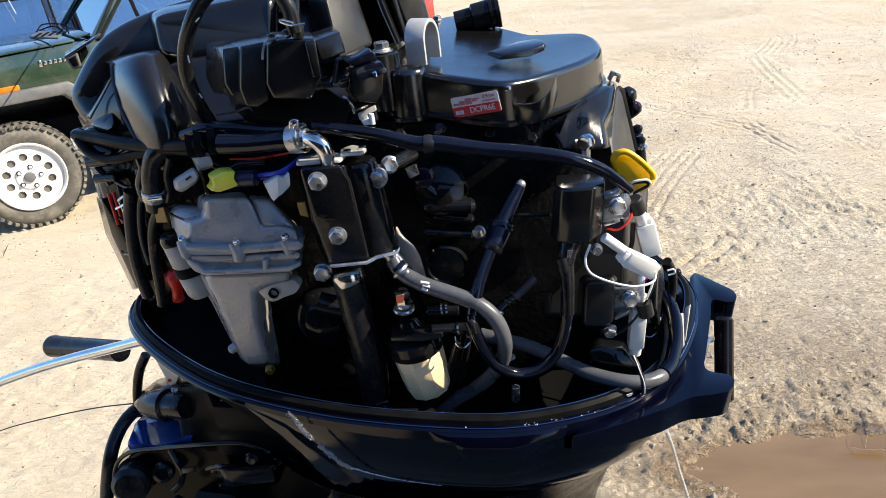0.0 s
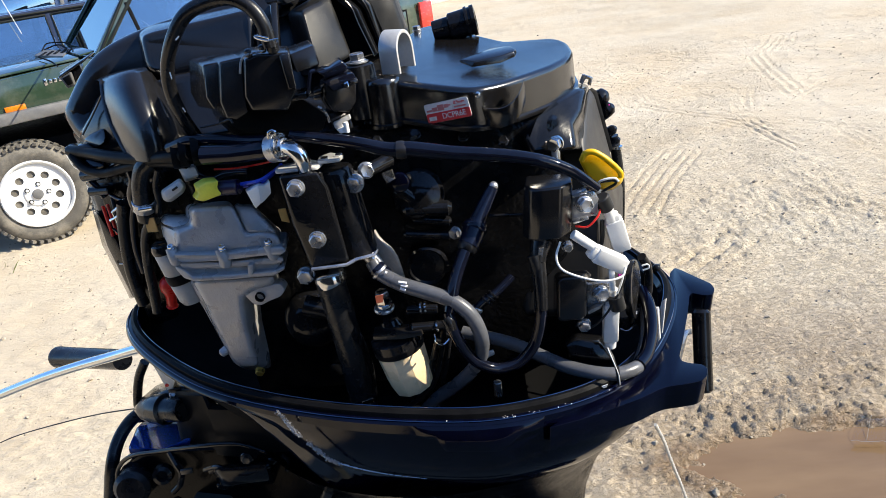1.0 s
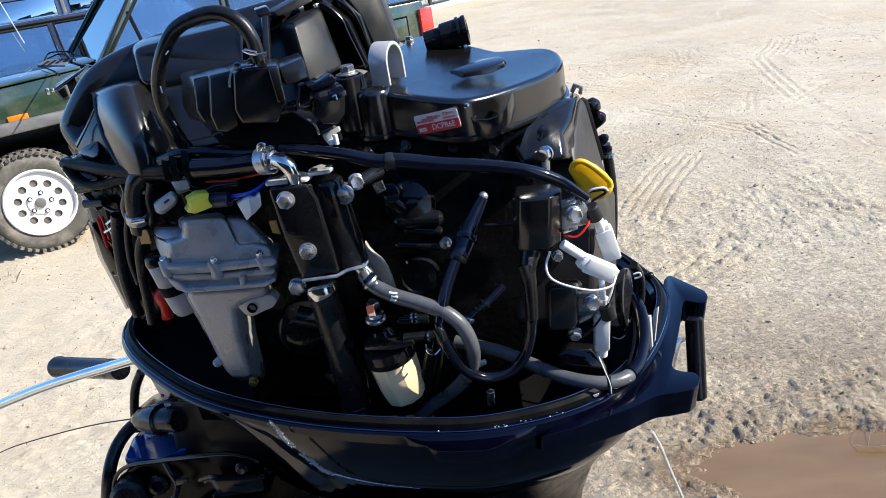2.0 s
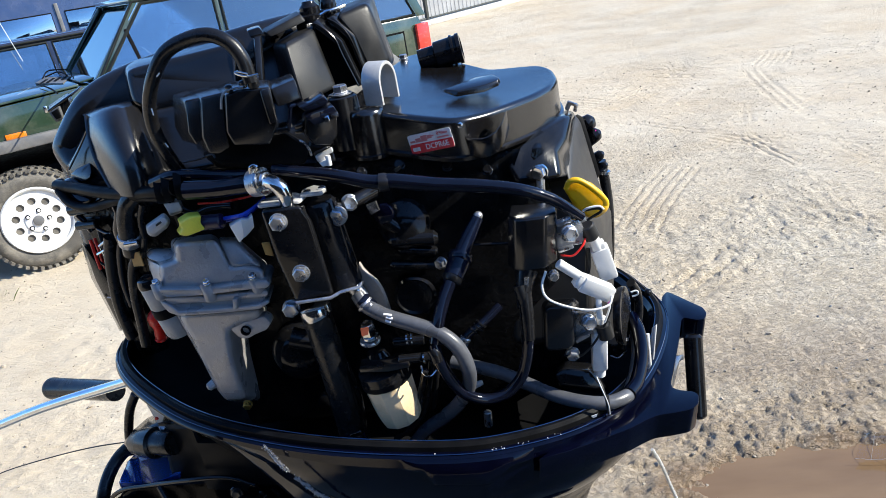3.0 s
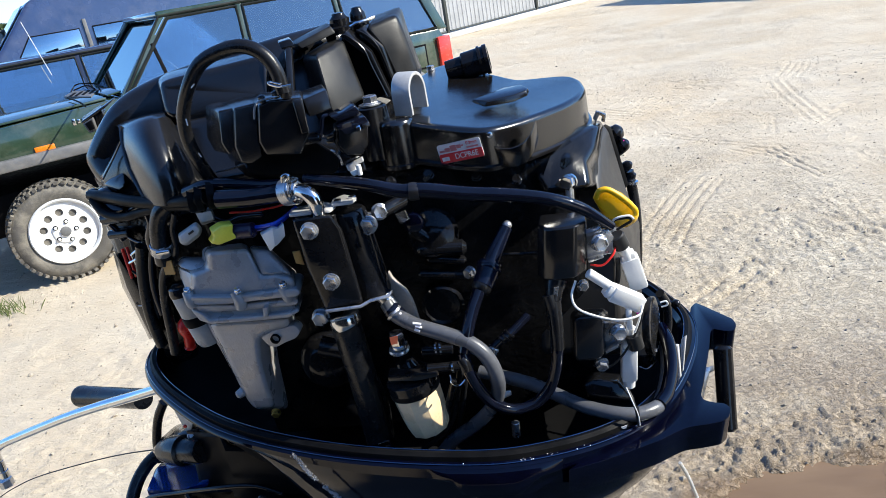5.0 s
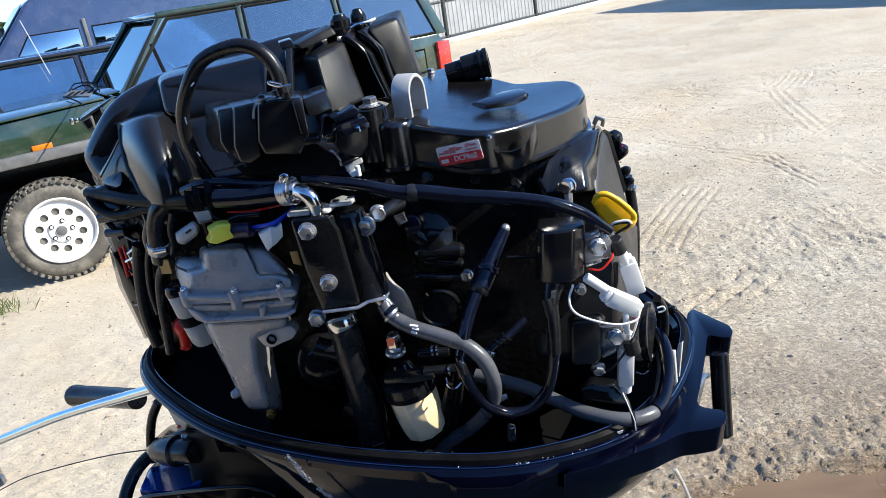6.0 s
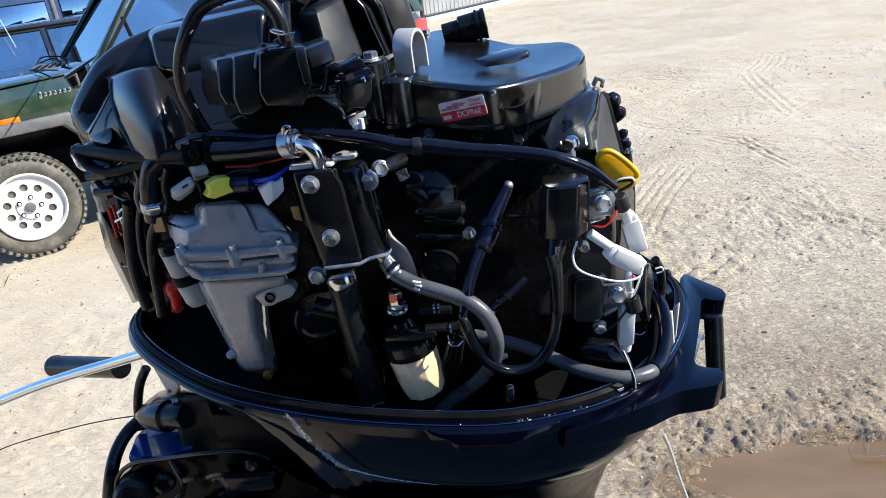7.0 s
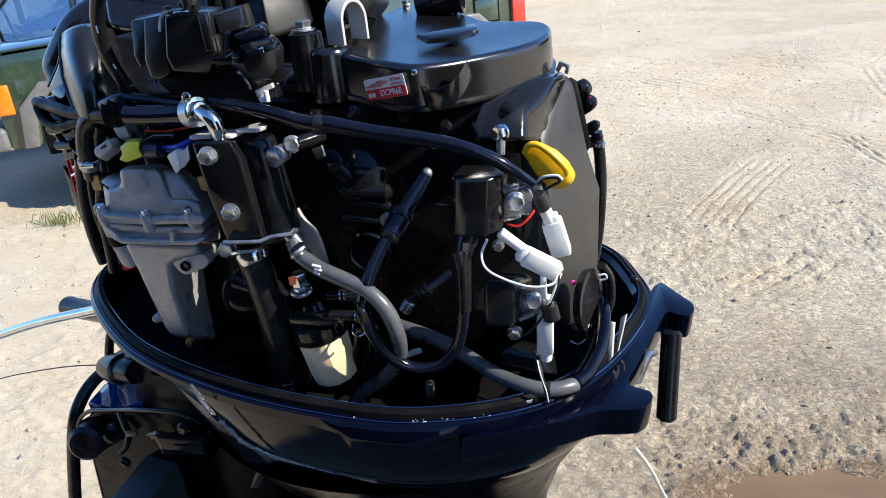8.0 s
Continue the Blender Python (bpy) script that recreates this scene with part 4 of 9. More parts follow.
# plan of the rim, from the bow tip along the near side to the stern and back
PLAN = [(-0.527, 0.935), (-0.500, 0.862), (-0.430, 0.783), (-0.327, 0.705), (-0.185, 0.650), (-0.035, 0.626), (0.056, 0.636), (0.140, 0.673), (0.204, 0.741), (0.252, 0.840), (0.272, 0.925), (0.258, 1.000), (0.225, 1.075), (0.140, 1.135), (0.0, 1.165), (-0.18, 1.165), (-0.33, 1.130), (-0.45, 1.065), (-0.512, 1.000)]
OUTLINE = closed_spline([(x, y, 0) for x, y in PLAN], 7)
MID = Vector((-0.12, 0.90, 0))


def ring_at(inset, drop, stretch=1.0, cut=True):
    """The rim's outline moved inwards by inset and down by drop."""
    k = len(OUTLINE)
    out = []
    for i, p in enumerate(OUTLINE):
        t = (OUTLINE[(i + 1) % k] - OUTLINE[i - 1]).normalized()
        nrm = Vector((t.y, -t.x, 0))
        if nrm.dot(p - MID) < 0:
            nrm = -nrm
        deep = min(max((p.x + 0.31) / 0.17, 0), 1) ** 3 if cut else 1.0
        q = p - nrm * (inset if inset < 0.016 or drop < 0.03 else 0.016 + (inset - 0.016) * deep)
        if cut:
            f = min(max((q.x + 0.31) / 0.17, 0), 1)
            q = MID + (q - MID) * (1 - (1 - stretch) * f ** 3)
        else:
            q = MID + (q - MID) * stretch
        if drop > 0.03 and cut:
            f = min(max((q.x + 0.31) / 0.17, 0), 1)
            drop_here = 0.03 * (0.45 + 0.55 * f) + (drop - 0.03) * (0.06 + 0.94 * f * f * (3 - 2 * f))
        elif drop > 0.008 and cut:
            f = min(max((q.x + 0.31) / 0.17, 0), 1)
            drop_here = drop * (0.45 + 0.55 * f)
        else:
            drop_here = drop
        out.append(Vector((q.x, q.y, rim_z(q.x) - drop_here)))
    return out


def skin(loops, cap=False):
    bm = bmesh.new()
    rings = [[bm.verts.new(p) for p in loop] for loop in loops]
    for a, b in zip(rings, rings[1:]):
        for k in range(len(a)):
            bm.faces.new((a[k], a[(k + 1) % len(a)], b[(k + 1) % len(b)], b[k]))
    if cap:
        bm.faces.new(rings[-1])
    bmesh.ops.recalc_face_normals(bm, faces=bm.faces[:])
    return bm


PAN = part("lower_cowl", skin([ring_at(0.026, 0.006), ring_at(0.020, -0.001), ring_at(0.004, 0.0), ring_at(0.0, 0.003), ring_at(-0.001, 0.014), ring_at(0.004, 0.018), ring_at(0.005, 0.030), ring_at(0.008, 0.070), ring_at(0.016, 0.095, 0.985), ring_at(0.034, 0.125, 0.955), ring_at(0.060, 0.165, 0.90), ring_at(0.085, 0.195, 0.82), ring_at(0.10, 0.205, 0.6)]), COWL, MOTOR, "glossy navy-black lower cowl pan")
part("pan_liner", skin([ring_at(0.026, 0.006), ring_at(0.030, 0.03), ring_at(0.040, 0.075, 0.97, False), ring_at(0.07, 0.10, 0.9, False), ring_at(0.12, 0.105, 0.55, False)], True), DARK, PAN, "dark inner wall of the cowl pan")
part("rim_seal", skin([ring_at(0.020, -0.001), ring_at(0.019, -0.007), ring_at(0.013, -0.009), ring_at(0.009, -0.006), ring_at(0.008, 0.001)]), SEAL, PAN, "black rubber sealing lip")
# thin tubes added so that the lip's edges show as bright lines
for inset, drop in ((0.0035, -0.0004), (0.0185, -0.0078), (0.0065, 0.001)):
    part("lip_edge", tube(ring_at(inset, drop), 0.0007, 6, 1), SKYBLACK, PAN)
# raised pad on the flank
def pad_drop(x):
    """How far below the rim the outer edge of the top flange lies: it dips into a broad tab."""
    return 0.0165 + 0.0175 * smoothstep(-0.056, -0.044, x) * (1 - smoothstep(0.010, 0.042, x)) + 0.002 * smoothstep(-0.02, 0.01, x) * (1 - smoothstep(0.010, 0.042, x))


def flank_tab():
    """The tab of the flange: a curved plate that follows the flank and stands proud of it."""
    ring = [p for p in ring_at(0.0, 0.0) if p.y < 0.70]
    line = [p for p in curve_points(ring, 5) if -0.085 < p.x < 0.075]
    bm = bmesh.new()
    rows = []
    for i, p in enumerate(line):
        t = (line[min(i + 1, len(line) - 1)] - line[max(i - 1, 0)]).normalized()
        n = Vector((t.y, -t.x, 0))
        n = n if n.y < 0 else -n
        d = pad_drop(p.x)
        w = float(smoothstep(-0.083, -0.055, p.x) * (1 - smoothstep(0.040, 0.072, p.x)))
        rows.append([bm.verts.new(p + n * (o * w if o > 0 else o) - Z * h) for o, h in ((-0.004, 0.002), (0.0005, 0.0035), (0.0042, 0.0065), (0.0052, d - 0.002), (0.0046, d - 0.0006), (0.003, d), (-0.012, d + 0.001))])
    for a, b in zip(rows, rows[1:]):
        for k in range(len(a) - 1):
            bm.faces.new((a[k], a[k + 1], b[k + 1], b[k]))
    bmesh.ops.recalc_face_normals(bm, faces=bm.faces[:])
    return bm


Z = Vector((0, 0, 1))
part("flank_pad", flank_tab(), COWL, PAN, "broad tab of the flange", 50)
rnd = random.Random(4)
for k in range(26):
    x = rnd.choice((rnd.gauss(0.03, 0.012), rnd.gauss(0.07, 0.02), rnd.uniform(-0.05, 0.20)))
    near = min((p for p in ring_at(0.004, -0.001) if p.y < 0.80), key=lambda p: abs(p.x - x))
    part("grit_speck", lathe(near + Vector((x - near.x if abs(near.x) < 0.1 else 0, rnd.uniform(-0.001, 0.008), 0)), (0, -0.3, 1), [(0, rnd.uniform(0.0004, 0.0009)), (0.0006, 0.0002)], 6), STICKER, PAN)
# stern lugs with the grip bar
part("stern_flange", slab(round_corners([(0.0665, 0.6311, 1.1370), (0.0999, 0.6405, 1.1370), (0.1248, 0.6493, 1.1370), (0.1698, 0.6672, 1.1370), (0.1918, 0.6801, 1.1370), (0.2040, 0.6855, 1.1370), (0.2225, 0.6868, 1.1370), (0.2427, 0.6899, 1.1370), (0.2517, 0.6981, 1.1370), (0.2572, 0.7125, 1.1370), (0.2544, 0.7220, 1.1370), (0.2397, 0.7279, 1.1370), (0.2325, 0.7337, 1.1370), (0.2327, 0.7443, 1.1370), (0.2457, 0.7791, 1.1370), (0.2684, 0.8433, 1.1370), (0.2816, 0.8864, 1.1370), (0.2868, 0.8949, 1.1370), (0.3021, 0.8835, 1.1370), (0.3126, 0.8843, 1.1370), (0.3192, 0.8990, 1.1370), (0.3190, 0.9157, 1.1370), (0.3053, 0.9397, 1.1370), (0.2907, 0.9667, 1.1370), (0.2843, 0.9758, 1.1370), (0.2747, 0.9633, 1.1370), (0.2528, 0.8928, 1.1370), (0.2182, 0.7842, 1.1370), (0.1891, 0.7283, 1.1370), (0.1432, 0.6865, 1.1370), (0.1028, 0.6621, 1.1370)], 0.004, 3), (-0.003, 0.004, -0.034), 0.0035, 3), COWL, PAN, "broad flange with two stern lugs")
part("grip_bar", rod((0.288, 0.853, 1.134), (0.280, 0.810, 1.033), 0.0121, 20, 0.3), CAST, PAN, "black grip bar between the lugs")
part("grip_latch", slab([(0.254, 0.820, 1.125), (0.267, 0.820, 1.126), (0.267, 0.820, 1.118), (0.261, 0.820, 1.117), (0.247, 0.800, 1.091), (0.240, 0.800, 1.096)], (0.004, 0.01, -0.006), 0.002), ZINC, PAN, "pale metal latch plate")
# leg below the pan
part("leg_housing", skin([[Vector((-0.07 + s * 0.20 * math.cos(a), 0.90 + s * w * 0.13 * math.sin(a), z)) for a in (2 * math.pi * k / 48 for k in range(48))] for s, w, z in ((1.42, 1.30, 1.03), (1.30, 1.22, 0.98), (1.12, 1.12, 0.92), (0.98, 1.05, 0.84), (0.88, 1.0, 0.70), (0.8, 1.0, 0.45), (0.8, 1.0, 0.30))], True), LEGMAT, MOTOR, "glossy black leg housing")
part("anti_splash_plate", slab([(-0.30, 0.80, 0.33), (0.25, 0.80, 0.33), (0.30, 0.90, 0.33), (0.25, 1.0, 0.33), (-0.30, 1.0, 0.33)], (0, 0, -0.02), 0.006), CAST, MOTOR)
part("gear_case", lathe((-0.35, 0.90, 0.14), (1, 0, 0), [(0, 0.01), (0.05, 0.05), (0.2, 0.075), (0.4, 0.07), (0.52, 0.05)], 24), CAST, MOTOR)
part("skeg", slab([(-0.2, 0.895, 0.30), (0.12, 0.895, 0.30), (0.08, 0.895, 0.02), (-0.02, 0.895, 0.0)], (0, 0.012, 0), 0.003), CAST, MOTOR)

# engine block in the depth, which closes the view between the fittings
BLOCK = part("engine_block", hexa([(-0.31, 0.80, 1.10), (0.13, 0.80, 1.10), (0.12, 0.80, 1.43), (-0.34, 0.82, 1.46)], [(-0.31, 1.06, 1.10), (0.13, 1.06, 1.10), (0.12, 1.06, 1.43), (-0.34, 1.06, 1.46)], 0.012), BLOCKMAT, MOTOR, "black painted engine block")
for a, b, r in (((-0.061, 0.775, 1.339), (-0.016, 0.775, 1.330), 9), ((-0.074, 0.775, 1.321), (-0.018, 0.775, 1.312), 9), ((-0.074, 0.775, 1.381), (-0.040, 0.775, 1.347), 16), ((0.069, 0.775, 1.328), (0.024, 0.775, 1.332), 3)):
    part("cast_rib", rod(a, b, 0.0033 * r / 5, 12, 0.5), CAST, BLOCK)
part("core_plug", lathe((-0.054, 0.790, 1.271), OUT, [(0, 0.0258), (0.004, 0.0258), (0.006, 0.0231), (0.003, 0.0204), (0.002, 0.004)], 28), CAST, BLOCK)
part("casting_boss", lathe((-0.200, 0.775, 1.226), OUT + Vector((0.1, 0, 0.2)), [(0, 0.0384), (0.012, 0.0370), (0.022, 0.0298), (0.028, 0.0165), (0.029, 0.003)], 28), CAST, BLOCK)

# dark blocks added only to fill the gaps behind wiring and cables
part("gap_filler", hexa([(-0.4962, 0.8889, 1.4294), (-0.3191, 0.8294, 1.4251), (-0.3456, 0.8264, 1.3291), (-0.4211, 0.8505, 1.3201), (-0.4622, 0.8650, 1.3270), (-0.4840, 0.8798, 1.3886)], [(-0.537, 0.970, 1.415), (-0.362, 0.930, 1.404), (-0.394, 0.930, 1.291), (-0.467, 0.930, 1.282), (-0.506, 0.950, 1.287), (-0.538, 0.970, 1.363)], 0.006), BLOCKMAT, MOTOR, "dark filler behind the wiring")
part("side_filler", hexa([(-0.4700, 0.8783, 1.3223), (-0.3942, 0.8580, 1.3216), (-0.4157, 0.8720, 1.2148), (-0.4783, 0.8905, 1.1937), (-0.4783, 0.8861, 1.2507)], [(-0.504, 0.950, 1.296), (-0.441, 0.950, 1.288), (-0.468, 0.960, 1.153), (-0.518, 0.960, 1.139), (-0.522, 0.960, 1.199)], 0.006), BLOCKMAT, MOTOR)

# ---- intake silencer ----
AIR = part("intake_silencer", pillow([(-0.505, 0.900, 1.489), (-0.492, 0.900, 1.507), (-0.453, 0.900, 1.549), (-0.421, 0.910, 1.568), (-0.373, 0.920, 1.581), (-0.320, 0.930, 1.589), (-0.210, 0.940, 1.603), (-0.137, 1.000, 1.605), (-0.119, 0.950, 1.482), (-0.150, 0.880, 1.422), (-0.479, 0.880, 1.448)], [(-0.599, 1.060, 1.453), (-0.586, 1.060, 1.474), (-0.543, 1.060, 1.523), (-0.508, 1.070, 1.544), (-0.450, 1.080, 1.560), (-0.386, 1.090, 1.568), (-0.256, 1.100, 1.584), (-0.161, 1.100, 1.595), (-0.140, 1.060, 1.456), (-0.184, 1.040, 1.391), (-0.564, 1.040, 1.416)], 0.024, 0.035, 6), MOULD, MOTOR, "black moulded intake silencer")
def arc_shell(rows, seg=14):
    """A bowed skin: each row runs from its left edge through a middle point to its right edge."""
    bm = bmesh.new()
    loops = []
    for a, m, b in rows:
        a, m, b = Vector(a), Vector(m), Vector(b)
        c = 2 * m - (a + b) / 2
        loops.append([bm.verts.new(a * (1 - t) ** 2 + c * 2 * t * (1 - t) + b * t * t) for t in (k / seg for k in range(seg + 1))])
    for x, y in zip(loops, loops[1:]):
        for k in range(seg):
            bm.faces.new((x[k], x[k + 1], y[k + 1], y[k]))
    bmesh.ops.recalc_face_normals(bm, faces=bm.faces[:])
    return bm


part("funnel_bulge", arc_shell([((-0.4662, 0.9300, 1.5241), (-0.4242, 0.9200, 1.5317), (-0.3931, 0.9300, 1.5323)), ((-0.4149, 0.8500, 1.5315), (-0.3692, 0.8200, 1.5418), (-0.3467, 0.8350, 1.5405)), ((-0.4033, 0.8320, 1.5303), (-0.3555, 0.7960, 1.5401), (-0.3395, 0.8220, 1.5387)), ((-0.4008, 0.8200, 1.5121), (-0.3449, 0.7750, 1.5225), (-0.3318, 0.8080, 1.5179)), ((-0.3920, 0.8020, 1.4893), (-0.3341, 0.7580, 1.4954), (-0.3201, 0.7920, 1.4899)), ((-0.3803, 0.7880, 1.4668), (-0.3285, 0.7480, 1.4688), (-0.3153, 0.7840, 1.4664)), ((-0.3717, 0.7800, 1.4500), (-0.3306, 0.7480, 1.4519), (-0.3161, 0.7800, 1.4500))]), MOULD, AIR)
part("bulge_edge", tube([(-0.4055, 0.8360, 1.5339), (-0.4026, 0.8220, 1.5119), (-0.3932, 0.8030, 1.4892), (-0.3815, 0.7890, 1.4667), (-0.3722, 0.7810, 1.4498)], 0.0022, 8, 6), MOULD, AIR)
part("bulge_side", arc_shell([((-0.3492, 0.8350, 1.5416), (-0.3500, 0.8500, 1.5332), (-0.3657, 0.9000, 1.5237)), ((-0.3318, 0.8080, 1.5179), (-0.3321, 0.8300, 1.5086), (-0.3545, 0.9000, 1.4983)), ((-0.3201, 0.7920, 1.4899), (-0.3233, 0.8200, 1.4828), (-0.3500, 0.9000, 1.4706)), ((-0.3161, 0.7800, 1.4500), (-0.3172, 0.8000, 1.4493), (-0.3542, 0.9000, 1.4311))]), MOULD, AIR)
part("side_cheek", hexa([(-0.4238, 0.8600, 1.5143), (-0.4148, 0.8450, 1.4994), (-0.4082, 0.8350, 1.4702), (-0.3973, 0.8300, 1.4431), (-0.4612, 0.8600, 1.4459), (-0.4714, 0.8720, 1.4696)], [(-0.4810, 0.9500, 1.4999), (-0.4711, 0.9500, 1.4808), (-0.4652, 0.9400, 1.4478), (-0.4520, 0.9300, 1.4186), (-0.5244, 0.9500, 1.4263), (-0.5370, 0.9600, 1.4537)], 0.004, 2), MOULD, AIR)
part("upper_step", pillow([(-0.3572, 0.8670, 1.5712), (-0.3479, 0.8679, 1.5751), (-0.2218, 0.8670, 1.5849), (-0.2149, 0.8643, 1.5766), (-0.2208, 0.8503, 1.5291), (-0.3307, 0.8516, 1.5224), (-0.3556, 0.8559, 1.5344)], [(-0.397, 0.940, 1.572), (-0.378, 0.940, 1.579), (-0.238, 0.940, 1.589), (-0.229, 0.940, 1.577), (-0.243, 0.930, 1.510), (-0.367, 0.930, 1.505), (-0.396, 0.930, 1.523)], 0.008, 0.012), MOULD, AIR)
part("lower_step", pillow([(-0.3470, 0.8358, 1.5211), (-0.3312, 0.8384, 1.5264), (-0.2171, 0.8402, 1.5329), (-0.2008, 0.8364, 1.5262), (-0.2012, 0.7995, 1.4570), (-0.3184, 0.7994, 1.4536), (-0.3314, 0.8123, 1.4775)], [(-0.385, 0.910, 1.514), (-0.361, 0.910, 1.524), (-0.235, 0.910, 1.529), (-0.214, 0.910, 1.521), (-0.230, 0.910, 1.424), (-0.371, 0.910, 1.419), (-0.385, 0.910, 1.458)], 0.008, 0.012), MOULD, AIR)
part("resonator", hexa([(-0.1566, 0.8500, 1.5766), (-0.1318, 0.9050, 1.5852), (-0.1145, 0.8800, 1.5148), (-0.1474, 0.8300, 1.5081)], [(-0.1963, 0.9350, 1.5711), (-0.1546, 0.9600, 1.5883), (-0.1316, 0.9500, 1.5137), (-0.1938, 0.9300, 1.4903)], 0.006, 3), DUSTY, AIR)
part("lid_block", hexa([(-0.1853, 0.8850, 1.5902), (-0.1446, 0.9050, 1.6033), (-0.1393, 0.9030, 1.5940), (-0.1618, 0.8930, 1.5881), (-0.1799, 0.8830, 1.5842)], [(-0.2076, 0.9400, 1.5906), (-0.1589, 0.9500, 1.6053), (-0.1508, 0.9500, 1.5956), (-0.1755, 0.9400, 1.5881), (-0.2021, 0.9400, 1.5827)], 0.002), DUSTY, AIR)
part("lid_clip", hexa([(-0.2021, 0.8680, 1.5961), (-0.1870, 0.8700, 1.5979), (-0.1822, 0.8680, 1.5902), (-0.1977, 0.8640, 1.5874)], [(-0.2124, 0.9000, 1.5970), (-0.1962, 0.9000, 1.5990), (-0.1911, 0.9000, 1.5908), (-0.2084, 0.9000, 1.5876)], 0.002), CAST, AIR)
part("lid_strap", hexa([(-0.1925, 0.8580, 1.5879), (-0.1854, 0.8600, 1.5884), (-0.1885, 0.8420, 1.5414), (-0.1961, 0.8400, 1.5416)], [(-0.1967, 0.8700, 1.5898), (-0.1863, 0.8700, 1.5900), (-0.1914, 0.8600, 1.5401), (-0.2032, 0.8600, 1.5406)], 0.0015), MOULD, AIR)
# dark filler added for the shaded gap behind the fins
part("fin_gap_filler", hexa([(-0.1434, 0.9550, 1.5869), (-0.0722, 0.9650, 1.5952), (-0.0639, 0.9450, 1.5110), (-0.1316, 0.9350, 1.5017)], [(-0.156, 1.020, 1.587), (-0.079, 1.020, 1.597), (-0.069, 1.020, 1.500), (-0.149, 1.020, 1.489)], 0.004), SEAL, AIR)
for k, dx in enumerate((0, 44)):
    part("intake_fin", slab([(-0.136, 0.906, 1.589), (-0.128, 0.906, 1.593), (-0.102, 0.906, 1.565), (-0.087, 0.906, 1.510), (-0.094, 0.906, 1.507), (-0.108, 0.906, 1.560)], (0.004, 0.06, 0.008), 0.002), MOULD, AIR) if k == 0 else part("intake_fin", slab([(-0.117, 0.914, 1.592), (-0.108, 0.914, 1.594), (-0.088, 0.914, 1.567), (-0.078, 0.914, 1.513), (-0.084, 0.914, 1.508), (-0.095, 0.914, 1.563)], (0.004, 0.06, 0.008), 0.002), MOULD, AIR)
part("intake_cowl", hexa([(-0.1042, 0.9152, 1.5937), (-0.0681, 0.9424, 1.6017), (-0.0627, 0.9413, 1.5805), (-0.0521, 0.9373, 1.5304), (-0.0742, 0.9172, 1.5102), (-0.0892, 0.9195, 1.5666)], [(-0.117, 1.020, 1.600), (-0.070, 1.020, 1.608), (-0.066, 1.020, 1.575), (-0.056, 1.020, 1.519), (-0.081, 1.000, 1.489), (-0.100, 1.000, 1.553)], 0.006, 3), DUSTY, AIR)
part("front_flange", hexa([(-0.4710, 0.8674, 1.4598), (-0.4547, 0.8627, 1.4692), (-0.4278, 0.8497, 1.4770), (-0.4237, 0.8369, 1.4622), (-0.4414, 0.8434, 1.4540)], [(-0.513, 0.930, 1.448), (-0.500, 0.930, 1.460), (-0.465, 0.930, 1.469), (-0.466, 0.930, 1.442), (-0.495, 0.930, 1.425)], 0.004), MOULD, AIR)
part("moulding_seam", tube([(-0.461, 0.856, 1.470), (-0.436, 0.852, 1.495), (-0.409, 0.835, 1.518)], 0.0012, 6), MOULD, AIR)
for at_p, r in (((-0.139, 0.935, 1.594), 1.25), ((-0.117, 0.945, 1.597), 1.0)):
    part("intake_sensor", lathe(at_p, (0, 0, 1), [(-0.004, 0.0131 * r), (0.004, 0.0131 * r), (0.006, 0.0100 * r), (0.014, 0.0100 * r), (0.018, 0.0069 * r), (0.021, 0.0062 * r), (0.022, 0.002)], 20), CAST, AIR)
part("sensor_plug", hexa([(-0.1591, 0.9300, 1.5920), (-0.1456, 0.9300, 1.5938), (-0.1463, 0.9300, 1.5844), (-0.1585, 0.9300, 1.5822)], [(-0.167, 0.965, 1.596), (-0.152, 0.965, 1.597), (-0.152, 0.965, 1.585), (-0.166, 0.965, 1.583)], 0.002), CAST, AIR)
part("sensor_wire", tube([(-0.131, 0.930, 1.595), (-0.117, 0.925, 1.600), (-0.106, 0.930, 1.601), (-0.096, 0.940, 1.603)], 0.0022, 8), STEEL, AIR)
for pts in ([(-0.135, 0.902, 1.589), (-0.127, 0.902, 1.589), (-0.110, 0.902, 1.571), (-0.104, 0.902, 1.549), (-0.092, 0.902, 1.510)], [(-0.115, 0.910, 1.593), (-0.105, 0.910, 1.586), (-0.093, 0.910, 1.570), (-0.085, 0.910, 1.537), (-0.080, 0.910, 1.511)]):
    part("fin_lip", tube(pts, 0.0011, 6, 3), MOULD, AIR)

LATCH = part("bow_latch", hexa([(-0.5676, 1.0300, 1.5228), (-0.5329, 1.0300, 1.5375), (-0.5332, 1.0300, 1.5247), (-0.5545, 1.0300, 1.5063), (-0.5634, 1.0300, 1.5058)], [(-0.602, 1.090, 1.523), (-0.564, 1.090, 1.538), (-0.560, 1.090, 1.526), (-0.585, 1.090, 1.500), (-0.597, 1.090, 1.503)], 0.002), MOULD, AIR)
part("latch_plate", slab([(-0.567, 1.025, 1.524), (-0.523, 1.025, 1.542), (-0.522, 1.025, 1.539), (-0.567, 1.025, 1.520)], (0, 0.035, 0.006), 0.002), LID, LATCH)
part("latch_frame", slab([(-0.564, 1.022, 1.521), (-0.546, 1.022, 1.528), (-0.546, 1.022, 1.508), (-0.558, 1.022, 1.506)], (0, 0.006, 0), 0.0015), FLARE, LATCH, "pale worn edge")
part("latch_window", slab([(-0.558, 1.018, 1.521), (-0.547, 1.018, 1.525), (-0.546, 1.018, 1.512), (-0.554, 1.018, 1.510)], (0, 0.003, 0), 0.0008), SEAL, LATCH)

